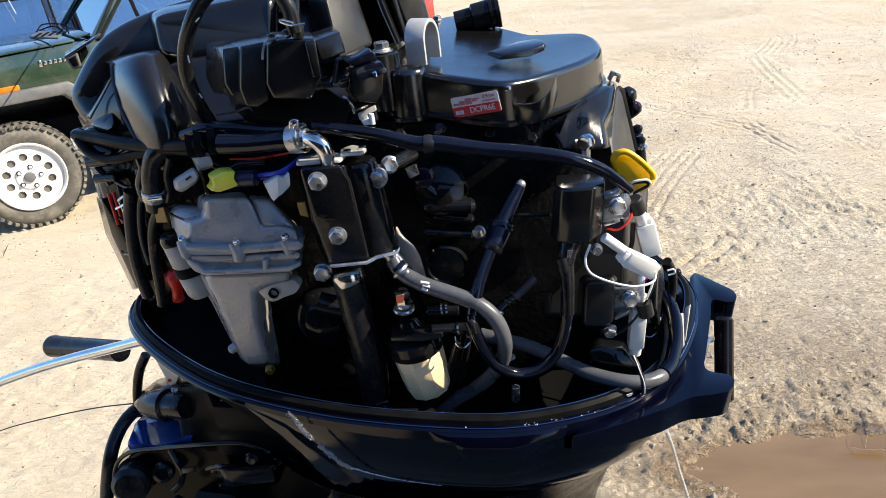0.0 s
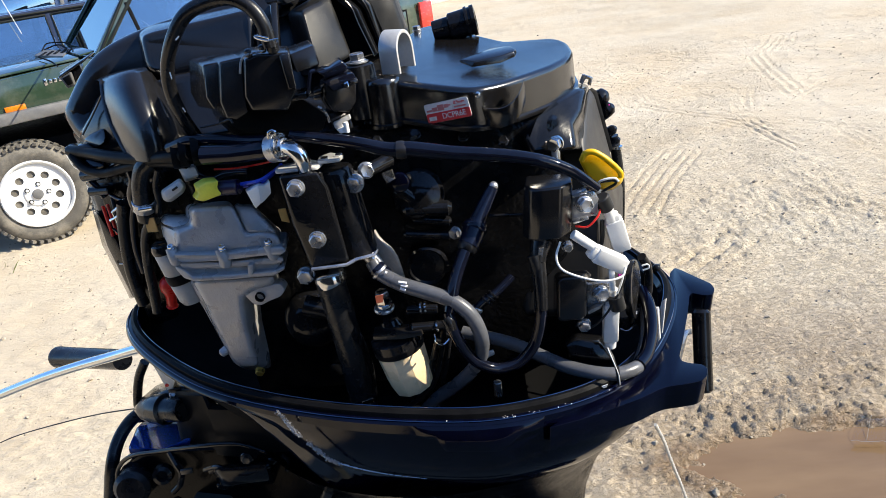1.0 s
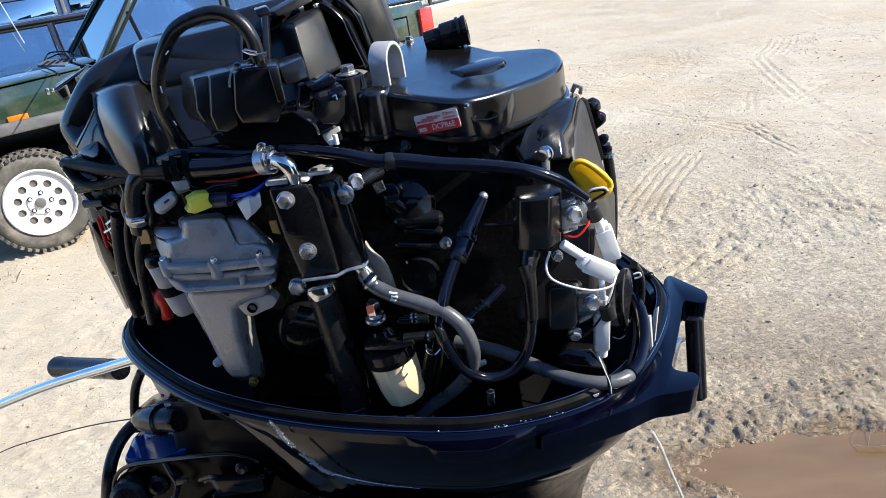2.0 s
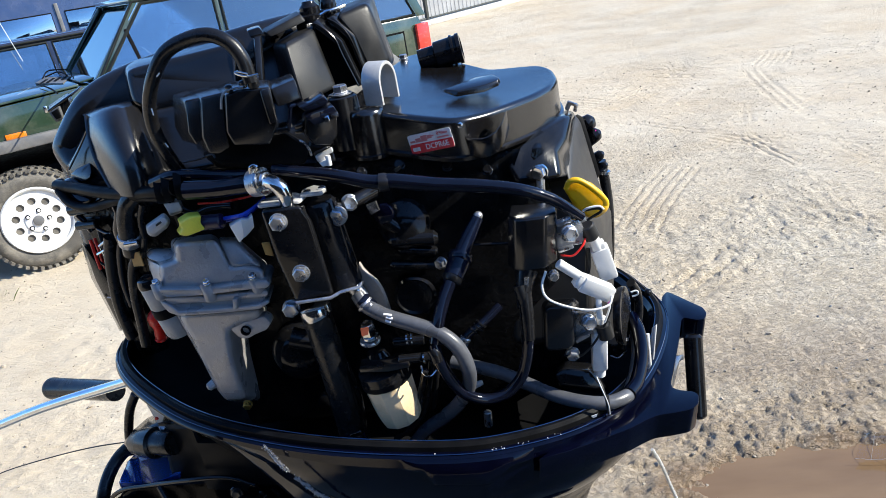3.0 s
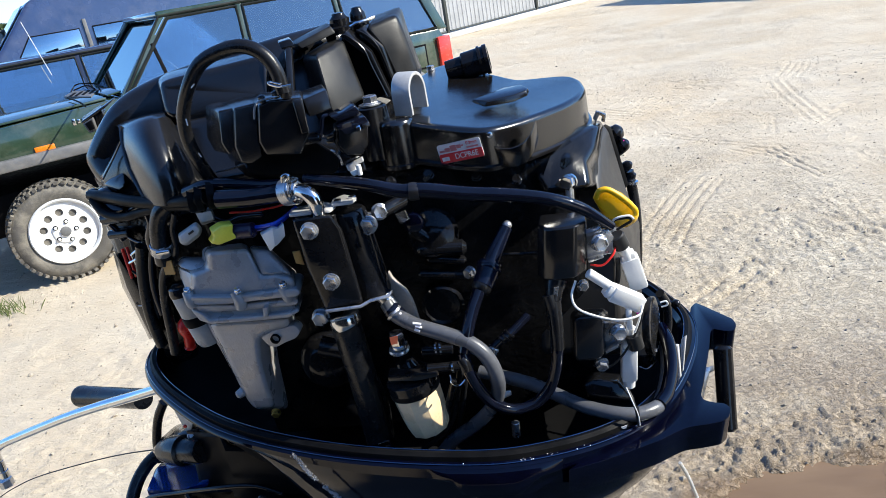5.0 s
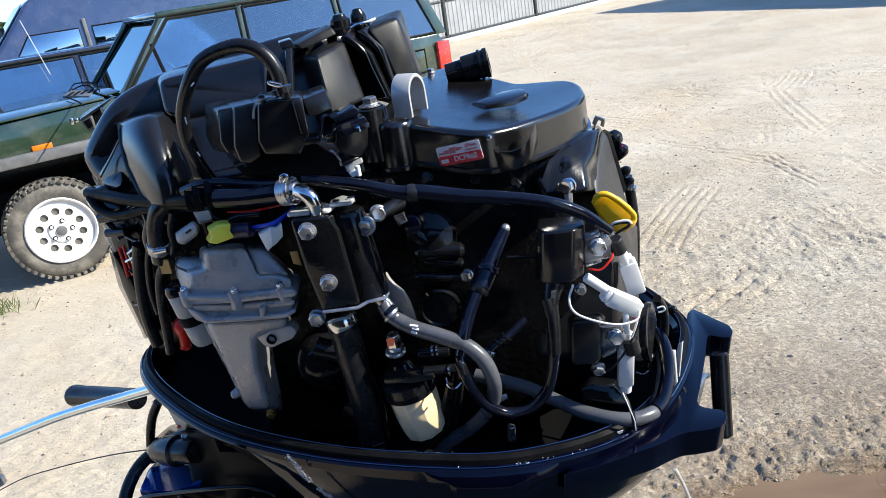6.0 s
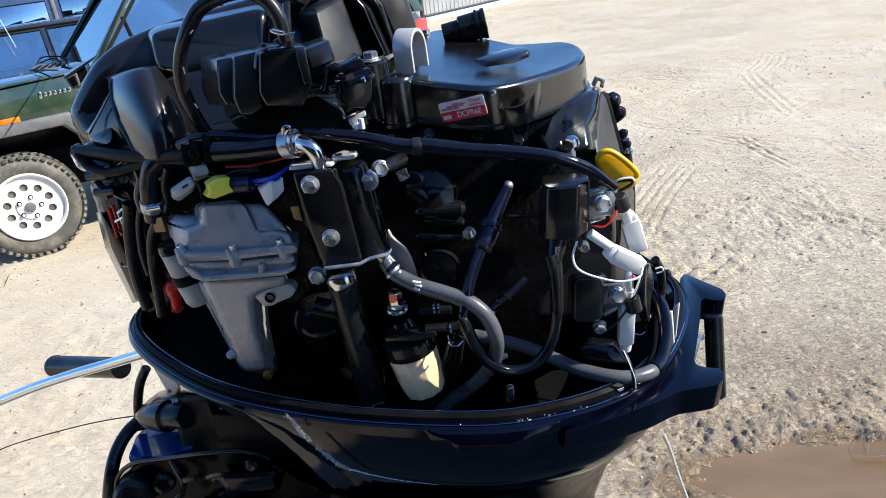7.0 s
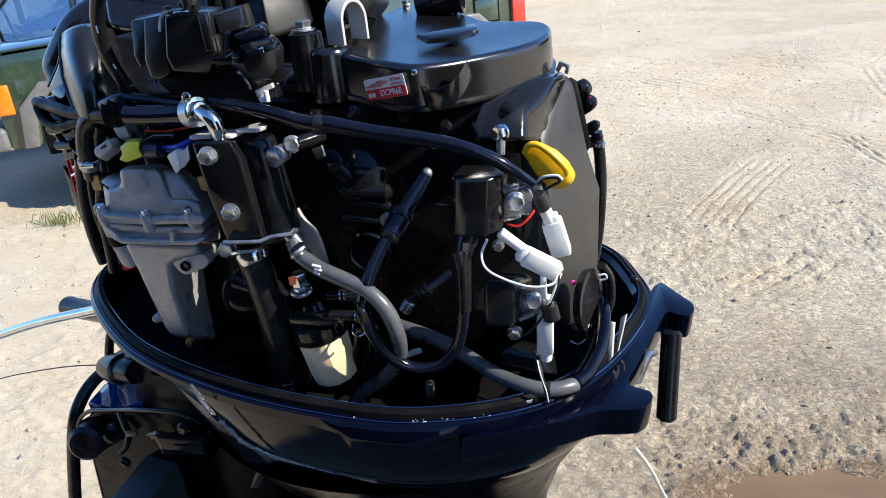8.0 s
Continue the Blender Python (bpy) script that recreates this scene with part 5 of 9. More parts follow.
# ---- breather hose, vapour box and its plug ----
HOSE_ARC = part("breather_hose", tube([(-0.278, 0.760, 1.467), (-0.282, 0.745, 1.498), (-0.282, 0.735, 1.527), (-0.273, 0.725, 1.553), (-0.256, 0.715, 1.578), (-0.236, 0.710, 1.598), (-0.210, 0.705, 1.607), (-0.186, 0.700, 1.608), (-0.169, 0.700, 1.598), (-0.160, 0.700, 1.581), (-0.158, 0.700, 1.559)], 0.0071, 14, 8), RUBBER, MOTOR, "black rubber breather hose with faint white print")
for a, b in (((-0.247, 0.700, 1.578), (-0.243, 0.700, 1.581)), ((-0.266, 0.710, 1.548), (-0.266, 0.710, 1.541)), ((-0.271, 0.727, 1.509), (-0.269, 0.727, 1.504))):
    part("printed_mark", tube([a, b], 0.0007, 6), WHITE, HOSE_ARC)
part("spring_clip", tube([(-0.145, 0.688, 1.567), (-0.156, 0.686, 1.567), (-0.165, 0.688, 1.570), (-0.167, 0.690, 1.572), (-0.163, 0.688, 1.572), (-0.154, 0.686, 1.569)], 0.0011, 6), STEEL, HOSE_ARC, "bright wire hose clip")
VAP = part("vapour_box", hexa([(-0.1858, 0.7000, 1.5510), (-0.1722, 0.7000, 1.5544), (-0.1407, 0.7000, 1.5521), (-0.1410, 0.6960, 1.5166), (-0.1544, 0.7000, 1.4970), (-0.1899, 0.7000, 1.5013), (-0.1937, 0.7000, 1.5158)], [(-0.2183, 0.7650, 1.5522), (-0.2022, 0.7650, 1.5556), (-0.1585, 0.7650, 1.5510), (-0.1605, 0.7650, 1.5074), (-0.1766, 0.7650, 1.4835), (-0.2250, 0.7650, 1.4910), (-0.2287, 0.7650, 1.5106)], 0.0022, 3), MOULD, MOTOR, "black plastic vapour box")
part("top_block", hexa([(-0.1452, 0.7160, 1.5477), (-0.1214, 0.7240, 1.5526), (-0.1185, 0.7200, 1.5336), (-0.1409, 0.7120, 1.5302)], [(-0.1696, 0.7750, 1.5468), (-0.1405, 0.7850, 1.5520), (-0.1369, 0.7850, 1.5294), (-0.1647, 0.7750, 1.5258)], 0.0016), MOULD, VAP)
part("front_rib", hexa([(-0.1496, 0.6940, 1.5513), (-0.1409, 0.6940, 1.5521), (-0.1393, 0.6900, 1.5200), (-0.1464, 0.6900, 1.5189)], [(-0.1555, 0.7100, 1.5493), (-0.1449, 0.7100, 1.5499), (-0.1439, 0.7100, 1.5161), (-0.1531, 0.7100, 1.5147)], 0.001), MOULD, VAP)
part("side_band", hexa([(-0.2151, 0.7120, 1.5505), (-0.1901, 0.7080, 1.5529), (-0.1950, 0.7040, 1.5197), (-0.1965, 0.7040, 1.4989), (-0.2095, 0.7060, 1.4932), (-0.2204, 0.7080, 1.4955), (-0.2236, 0.7100, 1.5122)], [(-0.2503, 0.7750, 1.5505), (-0.2219, 0.7750, 1.5534), (-0.2295, 0.7750, 1.5147), (-0.2325, 0.7750, 1.4895), (-0.2460, 0.7750, 1.4838), (-0.2597, 0.7750, 1.4872), (-0.2609, 0.7750, 1.5081)], 0.002, 3), MOULD, VAP)
part("back_shell", hexa([(-0.2367, 0.7240, 1.5486), (-0.2180, 0.7200, 1.5499), (-0.2263, 0.7160, 1.5099), (-0.2342, 0.7160, 1.5039), (-0.2409, 0.7200, 1.5172)], [(-0.2805, 0.8000, 1.5468), (-0.2612, 0.8000, 1.5489), (-0.2727, 0.8000, 1.5006), (-0.2843, 0.8000, 1.4937), (-0.2885, 0.8000, 1.5117)], 0.002, 3), MOULD, VAP)
part("under_body", hexa([(-0.2211, 0.7350, 1.4982), (-0.1429, 0.7220, 1.5026), (-0.1208, 0.7160, 1.4840), (-0.1280, 0.7160, 1.4683), (-0.1640, 0.7250, 1.4687), (-0.2202, 0.7350, 1.4743), (-0.2355, 0.7400, 1.4866)], [(-0.2513, 0.8000, 1.4899), (-0.1670, 0.8000, 1.4907), (-0.1422, 0.8000, 1.4691), (-0.1524, 0.8000, 1.4478), (-0.1942, 0.8000, 1.4487), (-0.2534, 0.8000, 1.4577), (-0.2675, 0.8000, 1.4762)], 0.004), SEAL, VAP)
part("ledge", slab([(-0.1578, 0.7000, 1.5114), (-0.1339, 0.6980, 1.5122), (-0.1324, 0.6980, 1.5062), (-0.1579, 0.7000, 1.5062)], (0, 0.02, 0.002), 0.001), PLATE, VAP)
part("ledge", slab([(-0.1246, 0.6940, 1.5134), (-0.1159, 0.6920, 1.5147), (-0.1157, 0.6920, 1.5108), (-0.1246, 0.6940, 1.5088)], (0, 0.014, 0.002), 0.001), PLATE, VAP)
part("ledge", slab([(-0.1258, 0.6940, 1.5085), (-0.1170, 0.6920, 1.5098), (-0.1171, 0.6920, 1.5047), (-0.1256, 0.6940, 1.5044)], (0, 0.014, 0.002), 0.001), PLATE, VAP)
part("lip_line", tube([(-0.2587, 0.7280, 1.4860), (-0.2383, 0.7220, 1.4883), (-0.2200, 0.7120, 1.4932), (-0.2159, 0.7080, 1.4900)], 0.0012, 6), PLATE, VAP)
part("hose_spigot", rod((-0.1575, 0.7050, 1.5544), (-0.1557, 0.7020, 1.5646), 0.0060, 16), RUBBER, VAP)
part("edge_clip", tube([(-0.1922, 0.6970, 1.5391), (-0.1887, 0.6970, 1.5498), (-0.1825, 0.6970, 1.5555), (-0.1695, 0.6970, 1.5567), (-0.1641, 0.6990, 1.5577)], 0.0013, 6), ZINC, VAP, "bright wire clip")
for a in ((-0.1806, 0.7000, 1.5574), (-0.1662, 0.7000, 1.5595)):
    part("clip_lug", lathe(a, (0, -0.3, 1), [(-0.004, 0.0035), (0.002, 0.0035), (0.003, 0.002)], 12), MOULD, VAP)
PLUG = part("map_sensor", hexa([(-0.1110, 0.6940, 1.5180), (-0.0878, 0.7020, 1.5216), (-0.0835, 0.7040, 1.5138), (-0.0863, 0.7020, 1.4964), (-0.0941, 0.7000, 1.4877), (-0.1090, 0.6940, 1.4915), (-0.1131, 0.6920, 1.5018)], [(-0.1255, 0.7350, 1.5171), (-0.0990, 0.7450, 1.5203), (-0.0937, 0.7450, 1.5111), (-0.0979, 0.7450, 1.4913), (-0.1076, 0.7450, 1.4805), (-0.1230, 0.7350, 1.4855), (-0.1288, 0.7350, 1.4973)], 0.0016), PLATE, MOTOR, "black sensor with a plug on it")
part("plug_hood", hexa([(-0.1137, 0.6840, 1.5317), (-0.1017, 0.6880, 1.5339), (-0.0911, 0.6960, 1.5378), (-0.0867, 0.6980, 1.5312), (-0.0893, 0.6980, 1.5272), (-0.1072, 0.6880, 1.5243)], [(-0.1244, 0.7120, 1.5310), (-0.1104, 0.7160, 1.5348), (-0.0998, 0.7200, 1.5392), (-0.0953, 0.7220, 1.5347), (-0.0948, 0.7220, 1.5266), (-0.1167, 0.7120, 1.5241)], 0.002, 3), CONDUIT, PLUG)
part("plug_body", hexa([(-0.1083, 0.6800, 1.5224), (-0.0997, 0.6840, 1.5246), (-0.0821, 0.6940, 1.5258), (-0.0794, 0.6960, 1.5160), (-0.0878, 0.6920, 1.5137), (-0.1024, 0.6840, 1.5122)], [(-0.1175, 0.7080, 1.5222), (-0.1086, 0.7120, 1.5240), (-0.0910, 0.7200, 1.5264), (-0.0865, 0.7220, 1.5161), (-0.0961, 0.7200, 1.5134), (-0.1125, 0.7120, 1.5119)], 0.0016), CONDUIT, PLUG)
part("plug_latch", hexa([(-0.0910, 0.6820, 1.5192), (-0.0870, 0.6830, 1.5206), (-0.0858, 0.6820, 1.5151), (-0.0903, 0.6810, 1.5138)], [(-0.0929, 0.6900, 1.5194), (-0.0887, 0.6900, 1.5210), (-0.0876, 0.6900, 1.5153), (-0.0925, 0.6900, 1.5138)], 0.0008), STEEL, PLUG)
part("plug_latch", hexa([(-0.0852, 0.6850, 1.5199), (-0.0783, 0.6880, 1.5209), (-0.0779, 0.6870, 1.5166), (-0.0850, 0.6850, 1.5160)], [(-0.0886, 0.7000, 1.5188), (-0.0809, 0.7000, 1.5204), (-0.0807, 0.7000, 1.5159), (-0.0883, 0.7000, 1.5148)], 0.001), PLATE, PLUG)
part("plug_arm", tube([(-0.1169, 0.6880, 1.5336), (-0.1212, 0.6860, 1.5325), (-0.1243, 0.6860, 1.5241), (-0.1285, 0.6880, 1.5131)], 0.0018, 8), CONDUIT, PLUG)
part("plug_wire", tube([(-0.1240, 0.7000, 1.4969), (-0.1195, 0.6980, 1.4944), (-0.1170, 0.7000, 1.4865), (-0.1171, 0.7040, 1.4796)], 0.0013, 8), ZINC, PLUG)
part("terminal_block", hexa([(-0.1159, 0.7120, 1.4760), (-0.0974, 0.7140, 1.4810), (-0.0951, 0.7120, 1.4680), (-0.1115, 0.7080, 1.4656)], [(-0.1280, 0.7500, 1.4711), (-0.1080, 0.7500, 1.4768), (-0.1055, 0.7500, 1.4626), (-0.1247, 0.7500, 1.4579)], 0.002), CAST, PLUG)
part("terminal_arm", slab([(-0.1144, 0.7060, 1.4774), (-0.0971, 0.7080, 1.4831), (-0.0963, 0.7080, 1.4782), (-0.1055, 0.7070, 1.4758), (-0.1052, 0.7060, 1.4712), (-0.1134, 0.7060, 1.4713)], (0, 0.006, 0), 0.0008), HOOK, PLUG, "small pale terminals")
part("white_terminal", hexa([(-0.1099, 0.7000, 1.4713), (-0.1005, 0.7020, 1.4734), (-0.0991, 0.7010, 1.4682), (-0.1074, 0.7000, 1.4668)], [(-0.1132, 0.7100, 1.4701), (-0.1032, 0.7100, 1.4728), (-0.1020, 0.7100, 1.4672), (-0.1107, 0.7100, 1.4655)], 0.001), WHITE, PLUG, "small pale terminals")
part("white_terminal", rod((-0.1003, 0.7000, 1.4781), (-0.1002, 0.7000, 1.4674), 0.0026, 10), WHITE, PLUG, "small pale terminals")

# ---- flywheel cover ----
top = [Vector(p) for p in ((-0.102, 0.846, 1.501), (-0.095, 0.884, 1.502), (-0.074, 0.990, 1.507), (-0.049, 1.103, 1.511), (-0.028, 1.125, 1.510), (0.025, 1.047, 1.500), (0.070, 0.982, 1.492), (0.102, 0.991, 1.489), (0.136, 0.996, 1.486), (0.147, 0.972, 1.483), (0.148, 0.925, 1.480), (0.138, 0.884, 1.479), (0.117, 0.847, 1.479), (0.086, 0.809, 1.480), (0.054, 0.777, 1.481), (0.026, 0.758, 1.483), (-0.012, 0.774, 1.488), (-0.057, 0.802, 1.494), (-0.084, 0.820, 1.497))]
top = round_corners(top, 0.014, 3)
Z = Vector((0, 0, 1))
loops = []
for inset, z in ((0.0085, 0.0), (0.0065, 0.0), (0.0038, -0.0006), (0.0016, -0.002), (0.0003, -0.0045), (0.0, -0.007), (-0.001, -0.040), (-0.0045, -0.0415), (-0.0045, -0.0455), (0.0, -0.047)):
    loops.append([p + Z * z for p in inset_loop(top, Z, inset - 0.0045)])
COVER = part("flywheel_cover", loft(loops), LID, MOTOR, "grained black flywheel cover", 60)
part("corner_boss", lathe(Vector((-0.0723, 0.8080, 1.4949)) + Vector((0, 0, 0.0045)), (0, 0, -1), [(0, 0.0120), (0.0008, 0.0168), (0.003, 0.0192), (0.008, 0.0202), (0.050, 0.0212), (0.051, 0.0232), (0.055, 0.0232)], 32), LID, COVER)
part("raised_tab", hexa([(0.0130, 0.8460, 1.4967), (0.0279, 0.8380, 1.4899), (0.0606, 0.8420, 1.4898), (0.0783, 0.8500, 1.4934), (0.0811, 0.8620, 1.4955), (0.0749, 0.8850, 1.4973), (0.0488, 0.8950, 1.4943)], [(0.0148, 0.8470, 1.4995), (0.0315, 0.8390, 1.4963), (0.0617, 0.8440, 1.4978), (0.0772, 0.8520, 1.4998), (0.0785, 0.8620, 1.5012), (0.0721, 0.8820, 1.5023), (0.0510, 0.8900, 1.5003)], 0.0012, 3), LID, COVER)
part("tab_slot", tube([(0.0489, 0.8850, 1.4960), (0.0520, 0.8900, 1.4981), (0.0603, 0.8950, 1.4979), (0.0664, 0.9000, 1.4961), (0.0627, 0.8930, 1.4952), (0.0529, 0.8840, 1.4949), (0.0489, 0.8850, 1.4960)], 0.0011, 6), CAST, COVER, "narrow moulded slot")
part("tab_hole", slab([(0.0496, 0.8835, 1.4962), (0.0527, 0.8880, 1.4980), (0.0603, 0.8930, 1.4979), (0.0657, 0.8980, 1.4963), (0.0613, 0.8920, 1.4956), (0.0529, 0.8830, 1.4954)], (0, 0, 0.0006), 0), DARK, COVER)

# curved scoop on the flank
sc = curve_points([(0.0292, 0.7680, 1.4697), (0.0332, 0.7600, 1.4635), (0.0423, 0.7520, 1.4604), (0.0541, 0.7470, 1.4605), (0.0652, 0.7470, 1.4642), (0.0748, 0.7530, 1.4721), (0.0816, 0.7680, 1.4829)], 5)
bm = bmesh.new()
rows = []
for p in sc:
    rows.append([bm.verts.new(p + Vector(q)) for q in ((0, 0, 0), (0, 0.004, 0), (0.001, 0.016, -0.020), (0.001, 0.004, -0.022))])
for a, b in zip(rows, rows[1:]):
    for k in range(4):
        bm.faces.new((a[k], a[(k + 1) % 4], b[(k + 1) % 4], b[k]))
bm.faces.new(rows[0])
bm.faces.new(rows[-1])
bmesh.ops.recalc_face_normals(bm, faces=bm.faces[:])
part("cable_scoop", bevelled(bm, 0.0015), LID, COVER)
part("scoop_rivet", lathe((0.032, 0.752, 1.477), OUT, [(0, 0.003), (0.002, 0.003), (0.003, 0.001)], 12), STEEL, COVER)
# sticker
c0, c1, c2, c3 = (Vector(p) for p in ((-0.027, 0.775, 1.468), (0.022, 0.750, 1.478), (0.022, 0.750, 1.455), (-0.025, 0.775, 1.447)))
ex = ((c1 - c0) + (c2 - c3)).normalized()
ey = (((c0 - c3) + (c1 - c2)) - ex * ((c0 - c3) + (c1 - c2)).dot(ex)).normalized()
ez = ex.cross(ey)
sw, sh = (c1 - c0).length, (c0 - c3).length
SM = Matrix((ex, ey, ez)).transposed().to_4x4()
SM.translation = (c0 + c1 + c2 + c3) / 4


def on_sticker(a, b, lift):
    return SM @ Matrix.Translation((a * sw, b * sh, lift))


STICK = part("sticker", slab(round_corners([SM @ Vector((a * sw, b * sh, 0)) for a, b in ((-0.5, -0.5), (0.5, -0.5), (0.5, 0.5), (-0.5, 0.5))], 0.003), SM.to_3x3() @ Vector((0, 0, 0.0006)), 0), STICKER, COVER, "silver and red spark plug sticker")
part("red_field", slab(round_corners([SM @ Vector((a * sw, b * sh, 0.0006)) for a, b in ((-0.495, -0.495), (0.495, -0.495), (0.495, 0.0), (-0.495, 0.0))], 0.0024), SM.to_3x3() @ Vector((0, 0, 0.0004)), 0), STICKRED, STICK)
part("part_code", text_mesh("DCPR6E", sh * 0.40, on_sticker(0.13, -0.24, 0.0013)), WHITE, STICK)
part("maker_mark", box(on_sticker(-0.36, -0.27, 0.0013), sw * 0.17, sh * 0.20, 0.0004, 0), STICKER, STICK)
part("gap_size", text_mesh("0.9mm", sh * 0.24, on_sticker(0.30, 0.33, 0.0009)), STICKRED, STICK)
for a, b, w, h in ((0.30, 0.12, 0.26, 0.08), (-0.40, 0.14, 0.12, 0.10), (-0.27, 0.18, 0.12, 0.20), (-0.13, 0.22, 0.14, 0.30), (0.0, 0.25, 0.10, 0.18), (0.08, 0.27, 0.05, 0.08)):
    part("plug_drawing", box(on_sticker(a, b, 0.0008), sw * w, sh * h, 0.0004, 0), mat("faded_red_print", (0.62, 0.20, 0.20), 0.5), STICK)
# lifting eye
foot_a, foot_b = Vector((-0.0506, 0.7990, 1.500)), Vector((-0.0360, 0.8430, 1.500))
mid_foot, half_foot = (foot_a + foot_b) / 2, (foot_b - foot_a) / 2


def strap_arch(grow):
    """The outline of the bent strap: two legs and a round top."""
    r = half_foot.length + grow
    u = half_foot.normalized()
    return [mid_foot - u * r] + [mid_foot + u * (-r * math.cos(a)) + Z * (0.022 + r * 0.98 * math.sin(a)) for a in (math.pi * k / 18 for k in range(19))] + [mid_foot + u * r]


arch, inner = strap_arch(0.0), strap_arch(-0.0042)
bm = slab(arch + inner[::-1], (-0.021, 0.008, 0.001), 0.0007)
part("lifting_eye", bm, HOOK, MOTOR, "grey steel lifting eye")
part("bolt_boss", lathe((-0.098, 0.815, 1.516), (0, 0, -1), [(0, 0.0150), (0.002, 0.0175), (0.030, 0.0190), (0.060, 0.0190)], 24), MOULD, COVER)
TB = part("cover_bolt", bolt_mesh((-0.097, 0.812, 1.519), (0, 0, 1), 0.0083), ZINC, MOTOR, "plated hex bolt")
part("bolt_washer", lathe((-0.098, 0.812, 1.517), (0, 0, 1), [(0, 0.0130), (0.0015, 0.0130)], 24), ZINC, TB)
part("cover_screw", bolt_mesh((-0.051, 1.081, 1.511), (0, 0, 1), 0.0058), ZINC, COVER)
# filler neck behind the cover
neck_a, neck_b = Vector((-0.0242, 1.0300, 1.5127)), Vector((0.0305, 1.0300, 1.5192))
part("filler_neck", lathe(neck_a, neck_b - neck_a, [(0, 0.0130), (0.022, 0.0138), (0.024, 0.0175), (0.046, 0.0185), (0.047, 0.0205), (0.050, 0.0205), (0.051, 0.0188), (0.054, 0.0188), (0.055, 0.0205), (0.060, 0.0205), (0.061, 0.0150), (0.052, 0.0140)], 28), CAST, MOTOR, "black oil filler neck with cap")

# ---- right end: head cover ----
HEAD = part("head_cover", hexa([(0.078, 0.860, 1.401), (0.105, 0.880, 1.420), (0.142, 0.900, 1.421), (0.158, 0.890, 1.422), (0.147, 0.830, 1.381), (0.155, 0.790, 1.297), (0.151, 0.790, 1.175), (0.053, 0.790, 1.187)], [(0.086, 0.950, 1.383), (0.129, 0.950, 1.412), (0.171, 0.950, 1.429), (0.178, 0.940, 1.423), (0.194, 0.930, 1.340), (0.208, 0.930, 1.291), (0.201, 0.930, 1.090), (0.062, 0.950, 1.096)], 0.010, 4), HEADMAT, MOTOR, "satin black head cover plate")
part("head_shoulder", hexa([(0.075, 0.775, 1.420), (0.090, 0.785, 1.432), (0.119, 0.835, 1.442), (0.147, 0.875, 1.442), (0.160, 0.880, 1.439), (0.147, 0.830, 1.425), (0.133, 0.800, 1.420), (0.133, 0.775, 1.398), (0.082, 0.770, 1.397)], [(0.074, 0.850, 1.403), (0.097, 0.860, 1.420), (0.125, 0.900, 1.435), (0.157, 0.930, 1.437), (0.172, 0.930, 1.433), (0.162, 0.900, 1.404), (0.152, 0.860, 1.399), (0.150, 0.850, 1.369), (0.078, 0.850, 1.369)], 0.009, 4), CAST, HEAD)
part("side_strip", slab([(0.168, 0.935, 1.425), (0.175, 0.935, 1.420), (0.191, 0.932, 1.341), (0.185, 0.932, 1.333), (0.178, 0.934, 1.368)], (0.006, 0.004, 0.002), 0.001), SEAL, HEAD)
part("corner_bracket", slab([(0.162, 0.920, 1.449), (0.174, 0.920, 1.443), (0.171, 0.920, 1.433), (0.167, 0.920, 1.435), (0.169, 0.920, 1.441), (0.165, 0.920, 1.443), (0.161, 0.920, 1.436), (0.157, 0.920, 1.439)], (0, 0.006, 0), 0.001), ZINC, HEAD, "small bent metal clip")
for k, (p, r) in enumerate((((0.187, 0.950, 1.410), 14), ((0.194, 0.950, 1.392), 12), ((0.198, 0.960, 1.360), 9), ((0.202, 0.960, 1.344), 8))):
    part("rear_fitting", lathe(p, (0.6, -0.4, 0.5), [(-0.012, 0.0008 * r), (0.0, 0.0008 * r), (0.006, 0.0007 * r), (0.010, 0.0003 * r)], 16), CAST if k < 2 else RUBBER, HEAD)
part("rear_clamp", lathe((0.203, 0.960, 1.336), (0.2, 0, 1), [(0, 0.0099), (0.004, 0.0099)], 16), STEEL, HEAD)
part("rear_tube", tube([(0.202, 0.965, 1.352), (0.206, 0.965, 1.320), (0.207, 0.960, 1.280), (0.203, 0.955, 1.223), (0.195, 0.950, 1.173)], 0.0074, 10), RUBBER, HEAD)
part("magenta_dot", lathe((0.197, 0.945, 1.398), (0.6, -0.6, 0.3), [(0, 0.003), (0.001, 0.002)], 10), MAGENTA, HEAD)
part("head_bolt", bolt_mesh((0.109, 0.768, 1.409), OUT + Vector((-0.5, 0, 0.1)), 0.0079), STEEL, HEAD)
part("stand_off", rod((0.108, 0.765, 1.387), (0.109, 0.768, 1.404), 0.0046), ZINC, HEAD)

# ---- wiring loom across the engine ----
LOOM = part("wiring_loom", tube([(-0.158, 0.700, 1.472), (-0.131, 0.695, 1.467), (-0.097, 0.690, 1.460), (-0.065, 0.690, 1.449), (-0.051, 0.690, 1.446)], [0.0053, 0.0077], 12, 6), CONDUIT, MOTOR, "taped black wiring loom")
part("loom_run", tube([(-0.051, 0.690, 1.446), (-0.037, 0.690, 1.445), (0.001, 0.690, 1.436), (0.045, 0.690, 1.428), (0.084, 0.690, 1.418), (0.111, 0.695, 1.404), (0.128, 0.700, 1.390), (0.143, 0.710, 1.374)], [0.0083, 0.0053], 12, 6), CONDUIT, LOOM)
part("loom_tape", lathe((-0.053, 0.690, 1.446), Vector((1, 0, -0.1)), [(0, 0.0089), (0.005, 0.0095), (0.010, 0.0083)], 16), PLATE, LOOM)
part("loom_branch", tube([(-0.254, 0.705, 1.462), (-0.222, 0.700, 1.461), (-0.197, 0.695, 1.462), (-0.171, 0.690, 1.463)], 0.0102, 14, 5), CONDUIT, LOOM)
